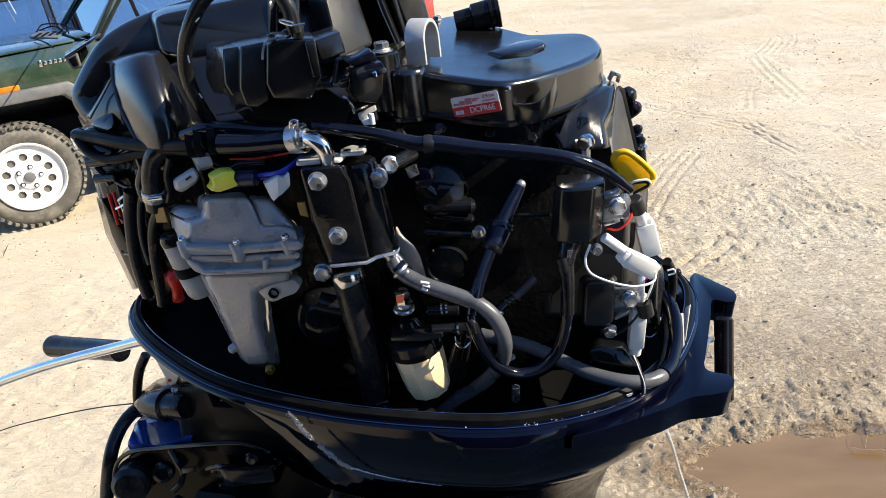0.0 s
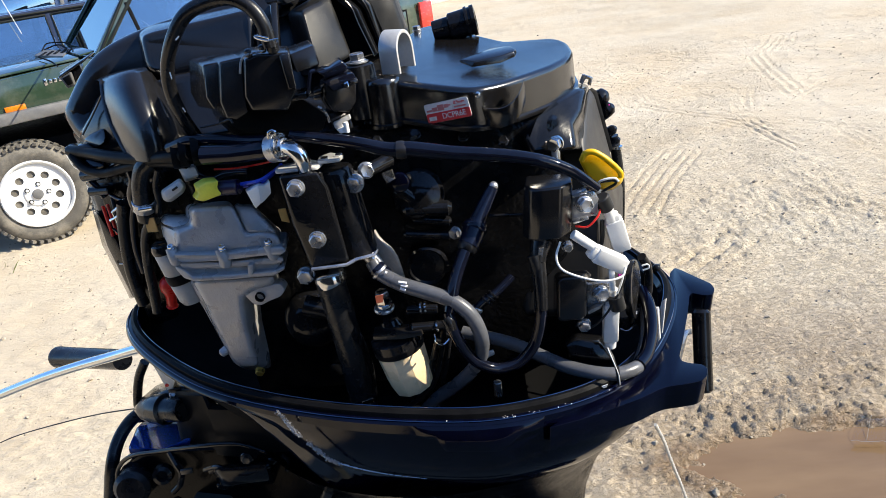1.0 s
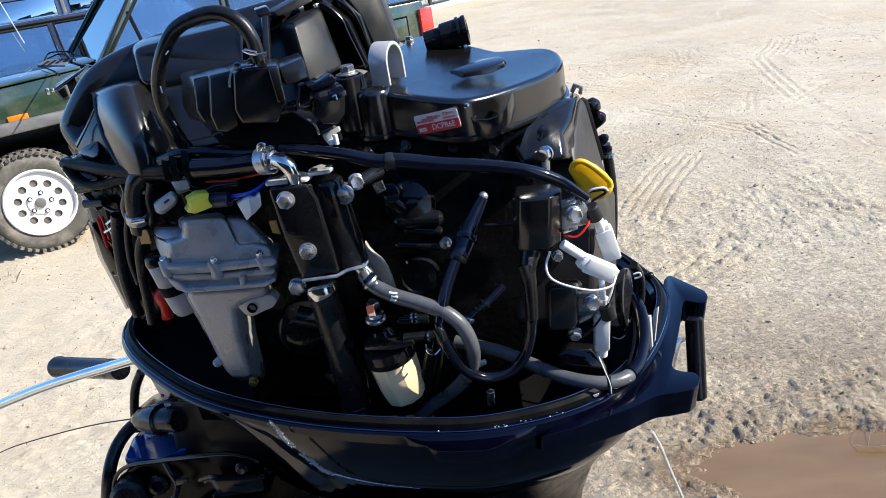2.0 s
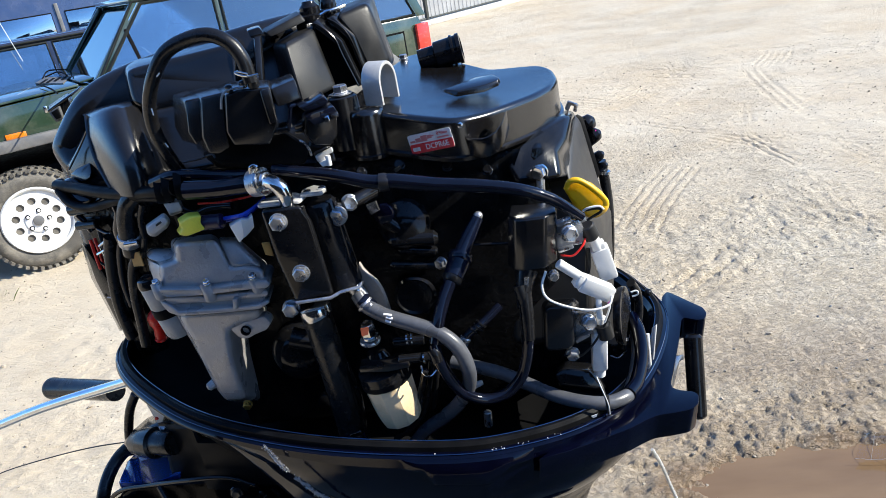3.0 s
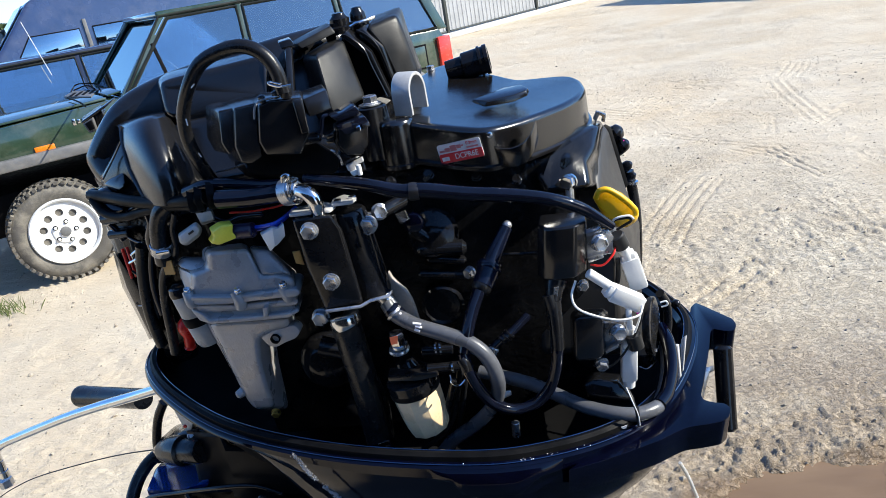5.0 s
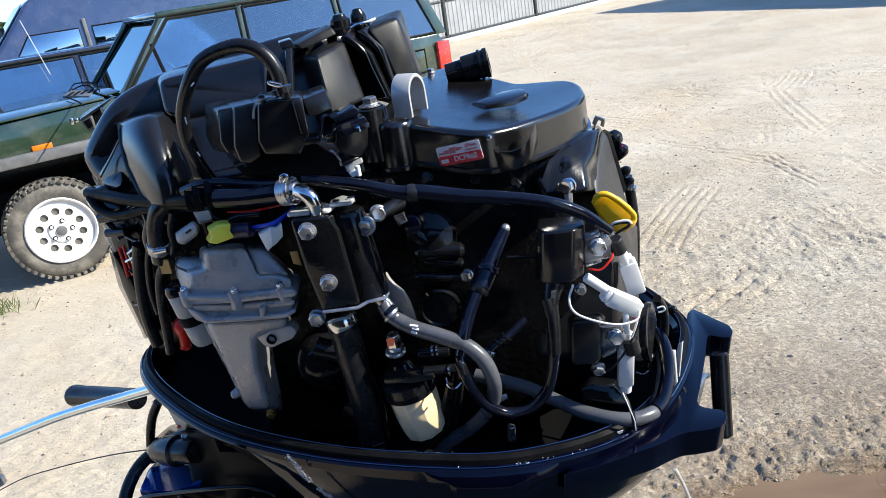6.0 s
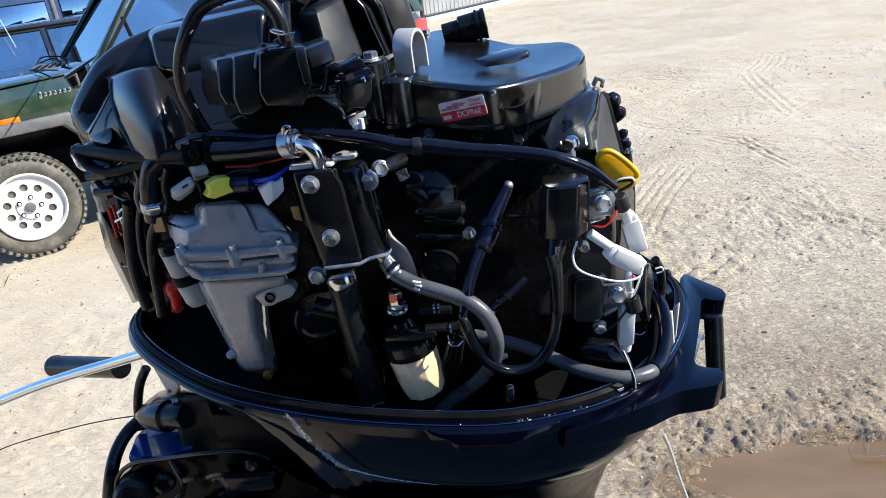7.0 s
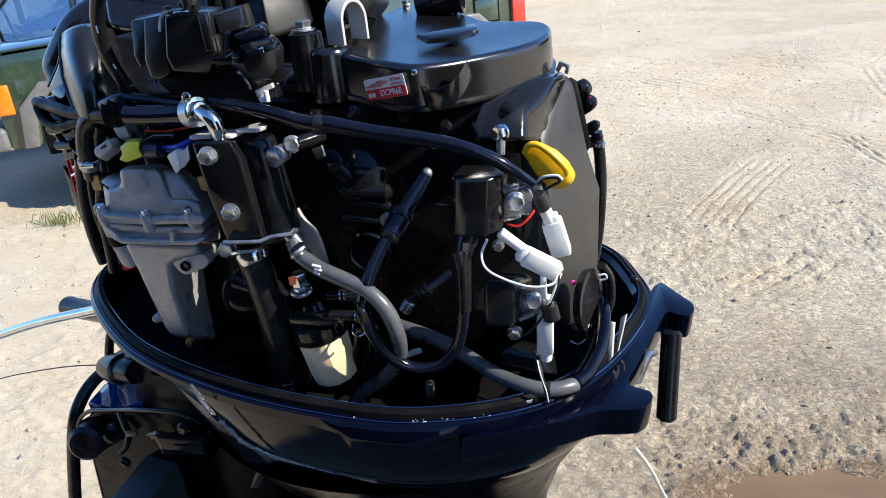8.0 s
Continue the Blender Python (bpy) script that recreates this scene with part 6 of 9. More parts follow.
part("loom_branch", tube([(-0.486, 0.860, 1.451), (-0.444, 0.830, 1.451), (-0.401, 0.800, 1.450), (-0.353, 0.770, 1.451), (-0.306, 0.740, 1.456), (-0.272, 0.720, 1.462)], 0.0074, 12, 5), SEAL, LOOM)
part("loom_branch", tube([(-0.480, 0.850, 1.447), (-0.458, 0.830, 1.433), (-0.424, 0.810, 1.430), (-0.377, 0.785, 1.440), (-0.328, 0.755, 1.448), (-0.285, 0.730, 1.449)], 0.0054, 10, 5), SEAL, LOOM)
part("loom_branch", tube([(-0.301, 0.735, 1.467), (-0.276, 0.725, 1.474), (-0.250, 0.720, 1.474), (-0.213, 0.715, 1.469), (-0.180, 0.705, 1.468)], 0.0062, 10, 5), CONDUIT, LOOM)
for a, d in (((-0.300, 0.735, 1.459), (1, 0.3, -0.1)), ((-0.288, 0.728, 1.462), (1, 0.3, -0.1)), ((-0.271, 0.720, 1.464), (1, 0.3, -0.1))):
    part("loom_clamp", lathe(a, d, [(0, 0.0151), (0.004, 0.0157), (0.008, 0.0151)], 18), SEAL, LOOM)
for pts, r in (([(-0.4924, 0.8720, 1.4467), (-0.4857, 0.8640, 1.4359), (-0.4635, 0.8500, 1.4251), (-0.4376, 0.8380, 1.4247), (-0.4081, 0.8240, 1.4378), (-0.3812, 0.8120, 1.4444), (-0.3489, 0.7960, 1.4511)], 0.0052), ([(-0.4855, 0.8680, 1.4423), (-0.4681, 0.8580, 1.4369), (-0.4507, 0.8460, 1.4292), (-0.4262, 0.8340, 1.4387), (-0.4052, 0.8240, 1.4462), (-0.3709, 0.8060, 1.4498)], 0.0034), ([(-0.4984, 0.8760, 1.4494), (-0.4860, 0.8700, 1.4526), (-0.4718, 0.8620, 1.4453), (-0.4571, 0.8520, 1.4372)], 0.0046)):
    part("corner_loop", tube(pts, r, 12, 6), CONDUIT, LOOM)
part("corner_sheath", hexa([(-0.4962, 0.8646, 1.4490), (-0.4639, 0.8594, 1.4596), (-0.4465, 0.8472, 1.4535), (-0.4251, 0.8226, 1.4337), (-0.4525, 0.8304, 1.4289), (-0.4757, 0.8457, 1.4358)], [(-0.533, 0.920, 1.440), (-0.498, 0.920, 1.452), (-0.482, 0.920, 1.440), (-0.461, 0.900, 1.417), (-0.496, 0.900, 1.407), (-0.528, 0.920, 1.413)], 0.006, 3), CONDUIT, LOOM)
part("loose_wire", tube([(-0.241, 0.710, 1.425), (-0.219, 0.700, 1.428), (-0.197, 0.692, 1.432), (-0.184, 0.700, 1.437), (-0.178, 0.712, 1.440)], 0.0021, 8, 6), BLUE, LOOM, "bright blue wire")
part("loose_wire", tube([(-0.236, 0.710, 1.421), (-0.211, 0.702, 1.425), (-0.196, 0.696, 1.429), (-0.185, 0.704, 1.434), (-0.180, 0.714, 1.436)], 0.0015, 8, 6), BLUE, LOOM, "bright blue wire")
part("loose_wire", tube([(-0.257, 0.730, 1.439), (-0.228, 0.720, 1.440), (-0.200, 0.710, 1.444), (-0.178, 0.700, 1.449)], 0.0012, 6, 5), RED, LOOM, "thin red wire")

# ---- grey vapour separator ----
SEP = part("vapour_separator", hexa([(-0.2849, 0.7080, 1.4055), (-0.2371, 0.7040, 1.4048), (-0.2302, 0.7000, 1.3724), (-0.2141, 0.6970, 1.3748), (-0.1928, 0.6940, 1.3691), (-0.1933, 0.6920, 1.3527), (-0.3159, 0.7120, 1.3521), (-0.3133, 0.7160, 1.3805), (-0.2900, 0.7120, 1.3851)], [(-0.3164, 0.7650, 1.3938), (-0.2645, 0.7650, 1.3920), (-0.2496, 0.7650, 1.3562), (-0.2324, 0.7650, 1.3588), (-0.2133, 0.7650, 1.3531), (-0.2142, 0.7650, 1.3328), (-0.3564, 0.7750, 1.3371), (-0.3504, 0.7750, 1.3699), (-0.3243, 0.7700, 1.3742)], 0.006, 4), GREY, MOTOR, "grey cast aluminium fuel vapour separator")
part("top_ledge", hexa([(-0.3403, 0.7450, 1.3800), (-0.3236, 0.7350, 1.3763), (-0.3001, 0.7300, 1.3807), (-0.3038, 0.7400, 1.3854), (-0.3322, 0.7500, 1.3859)], [(-0.3722, 0.8000, 1.3661), (-0.3559, 0.7900, 1.3627), (-0.3258, 0.7800, 1.3680), (-0.3297, 0.7900, 1.3725), (-0.3624, 0.8000, 1.3738)], 0.003), GREY, SEP)
part("shoulder", hexa([(-0.2388, 0.7120, 1.4012), (-0.2186, 0.7120, 1.3982), (-0.1960, 0.7020, 1.3673), (-0.2168, 0.7000, 1.3725), (-0.2304, 0.7030, 1.3704)], [(-0.2596, 0.7600, 1.3890), (-0.2374, 0.7600, 1.3858), (-0.2135, 0.7600, 1.3524), (-0.2369, 0.7600, 1.3572), (-0.2508, 0.7600, 1.3563)], 0.005, 3), GREY, SEP)
part("left_wing", hexa([(-0.3401, 0.7480, 1.3758), (-0.3152, 0.7220, 1.3781), (-0.3180, 0.7180, 1.3509), (-0.3390, 0.7400, 1.3446)], [(-0.3706, 0.8000, 1.3620), (-0.3540, 0.7900, 1.3595), (-0.3594, 0.7900, 1.3281), (-0.3743, 0.8000, 1.3270)], 0.003), GREY, SEP)
for outline, lift in (
        ([(-0.3236, 0.7120, 1.3574), (-0.3113, 0.7040, 1.3567), (-0.2620, 0.6980, 1.3548), (-0.2088, 0.6900, 1.3585), (-0.1905, 0.6870, 1.3587), (-0.1866, 0.6860, 1.3533), (-0.1925, 0.6860, 1.3494), (-0.2110, 0.6890, 1.3492), (-0.2642, 0.6970, 1.3459), (-0.3107, 0.7030, 1.3467), (-0.3228, 0.7110, 1.3479)], 0.05),
        ([(-0.3193, 0.7120, 1.3434), (-0.2674, 0.7030, 1.3420), (-0.1952, 0.6920, 1.3449), (-0.1934, 0.6910, 1.3411), (-0.1972, 0.6920, 1.3370), (-0.2695, 0.7030, 1.3346), (-0.3156, 0.7120, 1.3336)], 0.05),
        ([(-0.3242, 0.7120, 1.3405), (-0.3111, 0.7060, 1.3360), (-0.3029, 0.7030, 1.3286), (-0.2560, 0.6970, 1.3288), (-0.2076, 0.6910, 1.3300), (-0.1945, 0.6890, 1.3347), (-0.1942, 0.6890, 1.3306), (-0.2079, 0.6910, 1.3239), (-0.2577, 0.6970, 1.3227), (-0.3035, 0.7030, 1.3223), (-0.3159, 0.7070, 1.3262), (-0.3235, 0.7120, 1.3340)], 0.05)):
    part("cover_flange", slab(outline, (-0.008, lift, -0.002), 0.0022, 3), GREY, SEP)
part("flange_core", hexa([(-0.3169, 0.7160, 1.3432), (-0.2691, 0.7080, 1.3419), (-0.1976, 0.6970, 1.3455), (-0.2016, 0.6970, 1.3248), (-0.2612, 0.7060, 1.3206), (-0.3073, 0.7120, 1.3209)], [(-0.3557, 0.7750, 1.3255), (-0.2982, 0.7700, 1.3237), (-0.2177, 0.7650, 1.3245), (-0.2211, 0.7650, 1.2995), (-0.2885, 0.7700, 1.2971), (-0.3457, 0.7750, 1.2962)], 0.003), GREY, SEP)
for pts in ([(-0.2636, 0.6980, 1.3584), (-0.2603, 0.6960, 1.3493), (-0.2637, 0.6980, 1.3308)], [(-0.2079, 0.6920, 1.3595), (-0.2048, 0.6910, 1.3508), (-0.2039, 0.6920, 1.3407)], [(-0.3240, 0.7120, 1.3603), (-0.3215, 0.7090, 1.3515), (-0.3226, 0.7110, 1.3379)]):
    part("screw_boss", tube([Vector(q) + Vector((0, 0.0035, 0)) for q in pts[:2]] + [Vector(pts[2]) * 0.5 + Vector(pts[1]) * 0.5 + Vector((0, 0.006, 0))], [0.0060, 0.0072], 14, 4), GREY, SEP)
part("web", slab([(-0.2339, 0.6900, 1.3404), (-0.2276, 0.6900, 1.3402), (-0.2314, 0.6920, 1.3280), (-0.2366, 0.6920, 1.3280)], (0, 0.02, 0), 0.001), GREY, SEP)
part("bowl", hexa([(-0.3064, 0.7120, 1.3194), (-0.2614, 0.7060, 1.3199), (-0.2098, 0.7000, 1.3209), (-0.2157, 0.7040, 1.3069), (-0.2433, 0.7080, 1.3013), (-0.2571, 0.7100, 1.2919), (-0.2637, 0.7140, 1.2622), (-0.2680, 0.7220, 1.2192), (-0.2700, 0.7280, 1.1915), (-0.2963, 0.7300, 1.1918), (-0.2999, 0.7290, 1.2060), (-0.3053, 0.7200, 1.2824)], [(-0.3630, 0.8000, 1.2855), (-0.3020, 0.8000, 1.2835), (-0.2404, 0.8000, 1.2814), (-0.2428, 0.8000, 1.2657), (-0.2639, 0.8000, 1.2589), (-0.2733, 0.8000, 1.2455), (-0.2774, 0.8000, 1.2127), (-0.2792, 0.8000, 1.1701), (-0.2816, 0.8000, 1.1422), (-0.3174, 0.8000, 1.1431), (-0.3324, 0.8000, 1.1576), (-0.3500, 0.8000, 1.2426)], 0.006, 4), GREY, SEP)
part("mould_pip", lathe((-0.3044, 0.7350, 1.2147), (-0.8, -0.5, -0.3), [(0, 0.006), (0.008, 0.005), (0.010, 0.002)], 12), GREY, SEP)

part("drain_plug", bolt_mesh((-0.267, 0.724, 1.187), OUT + Vector((0, 0, -0.3)), 0.0050), BRASS, SEP, "brass drain plug")
part("side_ear", slab(round_corners([(-0.2555, 0.7120, 1.2950), (-0.2362, 0.7080, 1.3032), (-0.2099, 0.7040, 1.3089), (-0.2043, 0.7040, 1.3003), (-0.2124, 0.7060, 1.2910), (-0.2274, 0.7080, 1.2861), (-0.2387, 0.7100, 1.2806), (-0.2482, 0.7120, 1.2822)], 0.004), (0, 0.016, 0), 0.0018), GREY, SEP)
part("ear_hole", lathe((-0.2360, 0.7075, 1.2933), OUT, [(-0.004, 0.0056), (0.0025, 0.0056), (0.0027, 0.0046), (-0.003, 0.0040)], 18), DARK, SEP)
for p in ((-0.2570, 0.6890, 1.3618), (-0.2045, 0.6840, 1.3641), (-0.3219, 0.7080, 1.3619)):
    part("cover_screw", bolt_mesh(Vector(p) + Vector((0, 0.005, 0)), Vector((0, -0.35, 0.9)), 0.0036), STEEL, SEP)
CANMAT = mat("pale_grey_canister", (0.40, 0.39, 0.37), 0.38, 0.1, 0, 0.12, 30, 0.08, 300)
can_top, can_low = Vector((-0.3553, 0.7700, 1.3431)), Vector((-0.3416, 0.7750, 1.2558))
can_way = can_low - can_top
part("rear_bowl", lathe(can_top, can_way, [(-0.004, 0.0160), (0.0, 0.0186), (0.032, 0.0190), (0.034, 0.0176), (0.046, 0.0176), (0.048, 0.0186), (0.070, 0.0176), (0.076, 0.0150), (0.078, 0.004)], 28), CANMAT, SEP, "pale grey canister behind the separator")
part("canister_band", lathe(can_top + can_way.normalized() * 0.034, can_way, [(0, 0.0192), (0.002, 0.0198), (0.010, 0.0198), (0.012, 0.0190)], 28), SEAL, SEP)
part("canister_cap", lathe(can_top + can_way.normalized() * -0.008, can_way, [(0, 0.0120), (0.002, 0.0172), (0.007, 0.0192), (0.012, 0.0192)], 28), CAST, SEP)
part("ochre_label", slab([(-0.375, 0.775, 1.378), (-0.361, 0.770, 1.380), (-0.361, 0.770, 1.362), (-0.376, 0.775, 1.361)], (0, 0.002, 0), 0), TAPE, SEP, "ochre paper label")
part("ochre_label", slab([(-0.186, 0.690, 1.399), (-0.178, 0.690, 1.399), (-0.177, 0.690, 1.383), (-0.185, 0.690, 1.386)], (0, 0.002, 0), 0), TAPE, SEP, "ochre paper label")

# ---- plugs over the separator ----
YPLUG = part("yellow_plug", hexa([(-0.2676, 0.6960, 1.4311), (-0.2545, 0.6940, 1.4369), (-0.2397, 0.6910, 1.4377), (-0.2433, 0.6910, 1.4294), (-0.2394, 0.6900, 1.4223), (-0.2517, 0.6920, 1.4188), (-0.2626, 0.6940, 1.4158), (-0.2721, 0.6960, 1.4183), (-0.2653, 0.6950, 1.4248)], [(-0.2813, 0.7220, 1.4286), (-0.2681, 0.7220, 1.4338), (-0.2546, 0.7200, 1.4338), (-0.2573, 0.7200, 1.4245), (-0.2548, 0.7200, 1.4175), (-0.2660, 0.7200, 1.4145), (-0.2774, 0.7220, 1.4114), (-0.2868, 0.7220, 1.4148), (-0.2803, 0.7220, 1.4212)], 0.002, 3), PALEYEL, MOTOR, "faded yellow wiring plug")
part("plug_sleeve", rod((-0.2481, 0.7020, 1.4260), (-0.2226, 0.6970, 1.4266), 0.0080), mat("dark_indigo_sleeve", (0.010, 0.006, 0.030), 0.35, 0, 0, 0.2, 40, 0.1, 300), YPLUG)
WPLUG = part("white_plug", hexa([(-0.3130, 0.7150, 1.4258), (-0.2897, 0.7119, 1.4366), (-0.2866, 0.7118, 1.4299), (-0.2908, 0.7124, 1.4251), (-0.3070, 0.7146, 1.4161), (-0.3130, 0.7153, 1.4179)], [(-0.330, 0.745, 1.419), (-0.304, 0.745, 1.431), (-0.299, 0.745, 1.421), (-0.304, 0.745, 1.413), (-0.323, 0.745, 1.403), (-0.331, 0.745, 1.407)], 0.003), mat("grey_white_plug", (0.42, 0.42, 0.41), 0.45), MOTOR, "grey-white wiring plug")
part("plug_slot", slab([(-0.301, 0.711, 1.428), (-0.295, 0.711, 1.431), (-0.294, 0.711, 1.429), (-0.300, 0.711, 1.426)], (0, 0.002, 0), 0), INK, WPLUG)
TAPEW = part("white_plug", hexa([(-0.2138, 0.6900, 1.4217), (-0.1977, 0.6840, 1.4297), (-0.2015, 0.6880, 1.4080), (-0.2089, 0.6910, 1.4021)], [(-0.2209, 0.7060, 1.4205), (-0.2046, 0.7000, 1.4280), (-0.2078, 0.7040, 1.4064), (-0.2157, 0.7060, 1.4002)], 0.0015), WHITE, MOTOR, "white taped wiring plug")
part("tape_fold", hexa([(-0.1981, 0.6830, 1.4295), (-0.1937, 0.6900, 1.4263), (-0.1857, 0.6860, 1.4315), (-0.1881, 0.6880, 1.4174), (-0.1976, 0.6930, 1.4099), (-0.2013, 0.6870, 1.4077)], [(-0.2028, 0.6950, 1.4295), (-0.1975, 0.7000, 1.4269), (-0.1908, 0.6980, 1.4317), (-0.1932, 0.7000, 1.4174), (-0.2016, 0.7030, 1.4098), (-0.2064, 0.7000, 1.4071)], 0.0012), WHITE, TAPEW)
part("grey_plug", hexa([(-0.2946, 0.7302, 1.4439), (-0.2748, 0.7248, 1.4462), (-0.2737, 0.7252, 1.4352), (-0.2903, 0.7298, 1.4319)], [(-0.315, 0.770, 1.436), (-0.294, 0.770, 1.438), (-0.291, 0.770, 1.421), (-0.311, 0.770, 1.417)], 0.002), WPLUG.data.materials[0], MOTOR)
part("relay", hexa([(-0.3920, 0.8000, 1.4153), (-0.3604, 0.7900, 1.4165), (-0.3633, 0.7900, 1.4009), (-0.3868, 0.7960, 1.3969), (-0.3911, 0.8000, 1.4070)], [(-0.4183, 0.8400, 1.4081), (-0.3830, 0.8300, 1.4096), (-0.3858, 0.8300, 1.3918), (-0.4160, 0.8400, 1.3877), (-0.4184, 0.8400, 1.3989)], 0.002), FLARE, MOTOR, "grey plastic relay")
part("relay", hexa([(-0.3954, 0.8120, 1.4239), (-0.3777, 0.8060, 1.4249), (-0.3788, 0.8060, 1.4148), (-0.3935, 0.8120, 1.4118)], [(-0.4195, 0.8500, 1.4185), (-0.4002, 0.8450, 1.4189), (-0.4019, 0.8450, 1.4069), (-0.4181, 0.8500, 1.4044)], 0.002), FLARE, MOTOR, "grey plastic relay")
HT = part("coolant_elbow", tube([(-0.3406, 0.7680, 1.4480), (-0.3525, 0.7700, 1.4395), (-0.3602, 0.7720, 1.4273), (-0.3660, 0.7740, 1.4125), (-0.3707, 0.7780, 1.3951), (-0.3754, 0.7840, 1.3756)], 0.0118, 16, 8), RUBBER, MOTOR, "black rubber elbow hose")
part("elbow_clamp", lathe((-0.3699, 0.7770, 1.4004), Vector((-0.3746, 0.7830, 1.3789)) - Vector((-0.3699, 0.7770, 1.4004)), [(0, 0.0122), (0.001, 0.0134), (0.012, 0.0136), (0.014, 0.0122)], 24), ZINC, HT, "bright steel hose clamp")
part("clamp_screw", rod((-0.3713, 0.7640, 1.3936), (-0.3539, 0.7620, 1.3948), 0.0030, 10), STEEL, HT)
part("clamp_block", hexa([(-0.3664, 0.7630, 1.3984), (-0.3588, 0.7620, 1.3991), (-0.3601, 0.7620, 1.3907), (-0.3678, 0.7630, 1.3899)], [(-0.3738, 0.7750, 1.3967), (-0.3658, 0.7750, 1.3970), (-0.3672, 0.7750, 1.3885), (-0.3754, 0.7750, 1.3875)], 0.0008), ZINC, HT)

# ---- bow side: fuse panel and cables ----
PANEL = part("electrics_panel", hexa([(-0.4897, 0.8809, 1.4008), (-0.4505, 0.8688, 1.4023), (-0.4577, 0.8703, 1.3242), (-0.4642, 0.8716, 1.2387), (-0.4857, 0.8782, 1.2324), (-0.4897, 0.8801, 1.3071)], [(-0.525, 0.930, 1.391), (-0.484, 0.930, 1.391), (-0.490, 0.930, 1.303), (-0.495, 0.930, 1.212), (-0.520, 0.930, 1.205), (-0.526, 0.930, 1.289)], 0.003), MOULD, MOTOR, "black electrics panel")
part("panel_clip", slab([(-0.480, 0.865, 1.294), (-0.465, 0.865, 1.287), (-0.466, 0.865, 1.285), (-0.481, 0.865, 1.292)], (0, 0.004, 0), 0), PLATE, PANEL)
for k, (x0, col, lab) in enumerate(((182, RED, "thin red cable"), (190, RED, "thin red cable"), (205, PLATE, ""), (218, RUBBER, ""))):
    pts = [(-0.471, 0.862, 1.374), (-0.470, 0.860, 1.354), (-0.470, 0.860, 1.332)] if k == 0 else [(-0.463, 0.860, 1.376), (-0.462, 0.858, 1.358), (-0.462, 0.858, 1.334)] if k == 1 else [(-0.454, 0.860, 1.368), (-0.453, 0.855, 1.346), (-0.450, 0.855, 1.313), (-0.464, 0.860, 1.262)] if k == 2 else [(-0.424, 0.840, 1.388), (-0.434, 0.840, 1.350), (-0.440, 0.845, 1.308), (-0.459, 0.860, 1.240)]
    part("panel_cable", tube(pts, 0.0022 if k < 2 else 0.0044, 8, 5), col, PANEL, lab)
part("main_cable", tube([(-0.4259, 0.8320, 1.3837), (-0.4395, 0.8380, 1.3475), (-0.4515, 0.8440, 1.2969), (-0.4550, 0.8480, 1.2627), (-0.4553, 0.8520, 1.2324)], 0.0080, 12, 6), RUBBER, PANEL)
part("main_cable", tube([(-0.3858, 0.8150, 1.3670), (-0.4059, 0.8220, 1.3378), (-0.4178, 0.8280, 1.3001), (-0.4243, 0.8320, 1.2611), (-0.4309, 0.8360, 1.2259)], 0.0068, 12, 6), RUBBER, PANEL)
part("main_cable", tube([(-0.4067, 0.8260, 1.3872), (-0.4204, 0.8300, 1.3562), (-0.4310, 0.8360, 1.3187), (-0.4332, 0.8400, 1.2837)], 0.0050, 10, 6), CONDUIT, PANEL)
part("panel_tray", hexa([(-0.4861, 0.8680, 1.3658), (-0.4689, 0.8620, 1.3278), (-0.4610, 0.8580, 1.2783), (-0.4586, 0.8560, 1.2431), (-0.4740, 0.8620, 1.2401), (-0.4899, 0.8720, 1.3143)], [(-0.5283, 0.9300, 1.3507), (-0.5025, 0.9200, 1.3115), (-0.4952, 0.9200, 1.2559), (-0.4948, 0.9200, 1.2146), (-0.5193, 0.9300, 1.2085), (-0.5324, 0.9300, 1.2949)], 0.002), MOULD, PANEL)
part("tray_clip", tube([(-0.4698, 0.8520, 1.2946), (-0.4625, 0.8510, 1.2932), (-0.4586, 0.8510, 1.2901)], 0.0010, 6), ZINC, PANEL)
for pts in ([(-0.4526, 0.8460, 1.3685), (-0.4380, 0.8430, 1.3771), (-0.4273, 0.8400, 1.3862)], [(-0.4598, 0.8480, 1.3574), (-0.4428, 0.8440, 1.3647), (-0.4304, 0.8400, 1.3725)], [(-0.4591, 0.8480, 1.3459), (-0.4514, 0.8460, 1.3375), (-0.4506, 0.8450, 1.3247)]):
    part("panel_cable", tube(pts, 0.0016, 8, 5), STEEL if pts[0][2] > 1.35 else PLATE, PANEL)
# thin steel line that imitates a glint among the cables
part("wire_glint", tube([(-0.454, 0.850, 1.366), (-0.452, 0.850, 1.348), (-0.454, 0.850, 1.328)], 0.0011, 6, 5), STEEL, PANEL)
for pts, r, m in (([(-0.485, 0.870, 1.416), (-0.472, 0.865, 1.400), (-0.466, 0.865, 1.384)], 6, CONDUIT), ([(-0.386, 0.800, 1.433), (-0.386, 0.800, 1.420), (-0.400, 0.810, 1.399), (-0.406, 0.820, 1.376)], 8, CONDUIT), ([(-0.333, 0.760, 1.439), (-0.344, 0.765, 1.419), (-0.349, 0.770, 1.397), (-0.367, 0.785, 1.370)], 6, RUBBER), ([(-0.453, 0.860, 1.392), (-0.452, 0.855, 1.368), (-0.455, 0.855, 1.338), (-0.460, 0.860, 1.300), (-0.471, 0.870, 1.245)], 4, INK), ([(-0.464, 0.865, 1.394), (-0.440, 0.850, 1.384), (-0.414, 0.835, 1.384)], 4, CONDUIT), ([(-0.286, 0.740, 1.436), (-0.267, 0.735, 1.427), (-0.246, 0.730, 1.433), (-0.217, 0.720, 1.435)], 5, CONDUIT)):
    part("panel_cable", tube(pts, 0.0007 * r, 10, 6), m, PANEL)
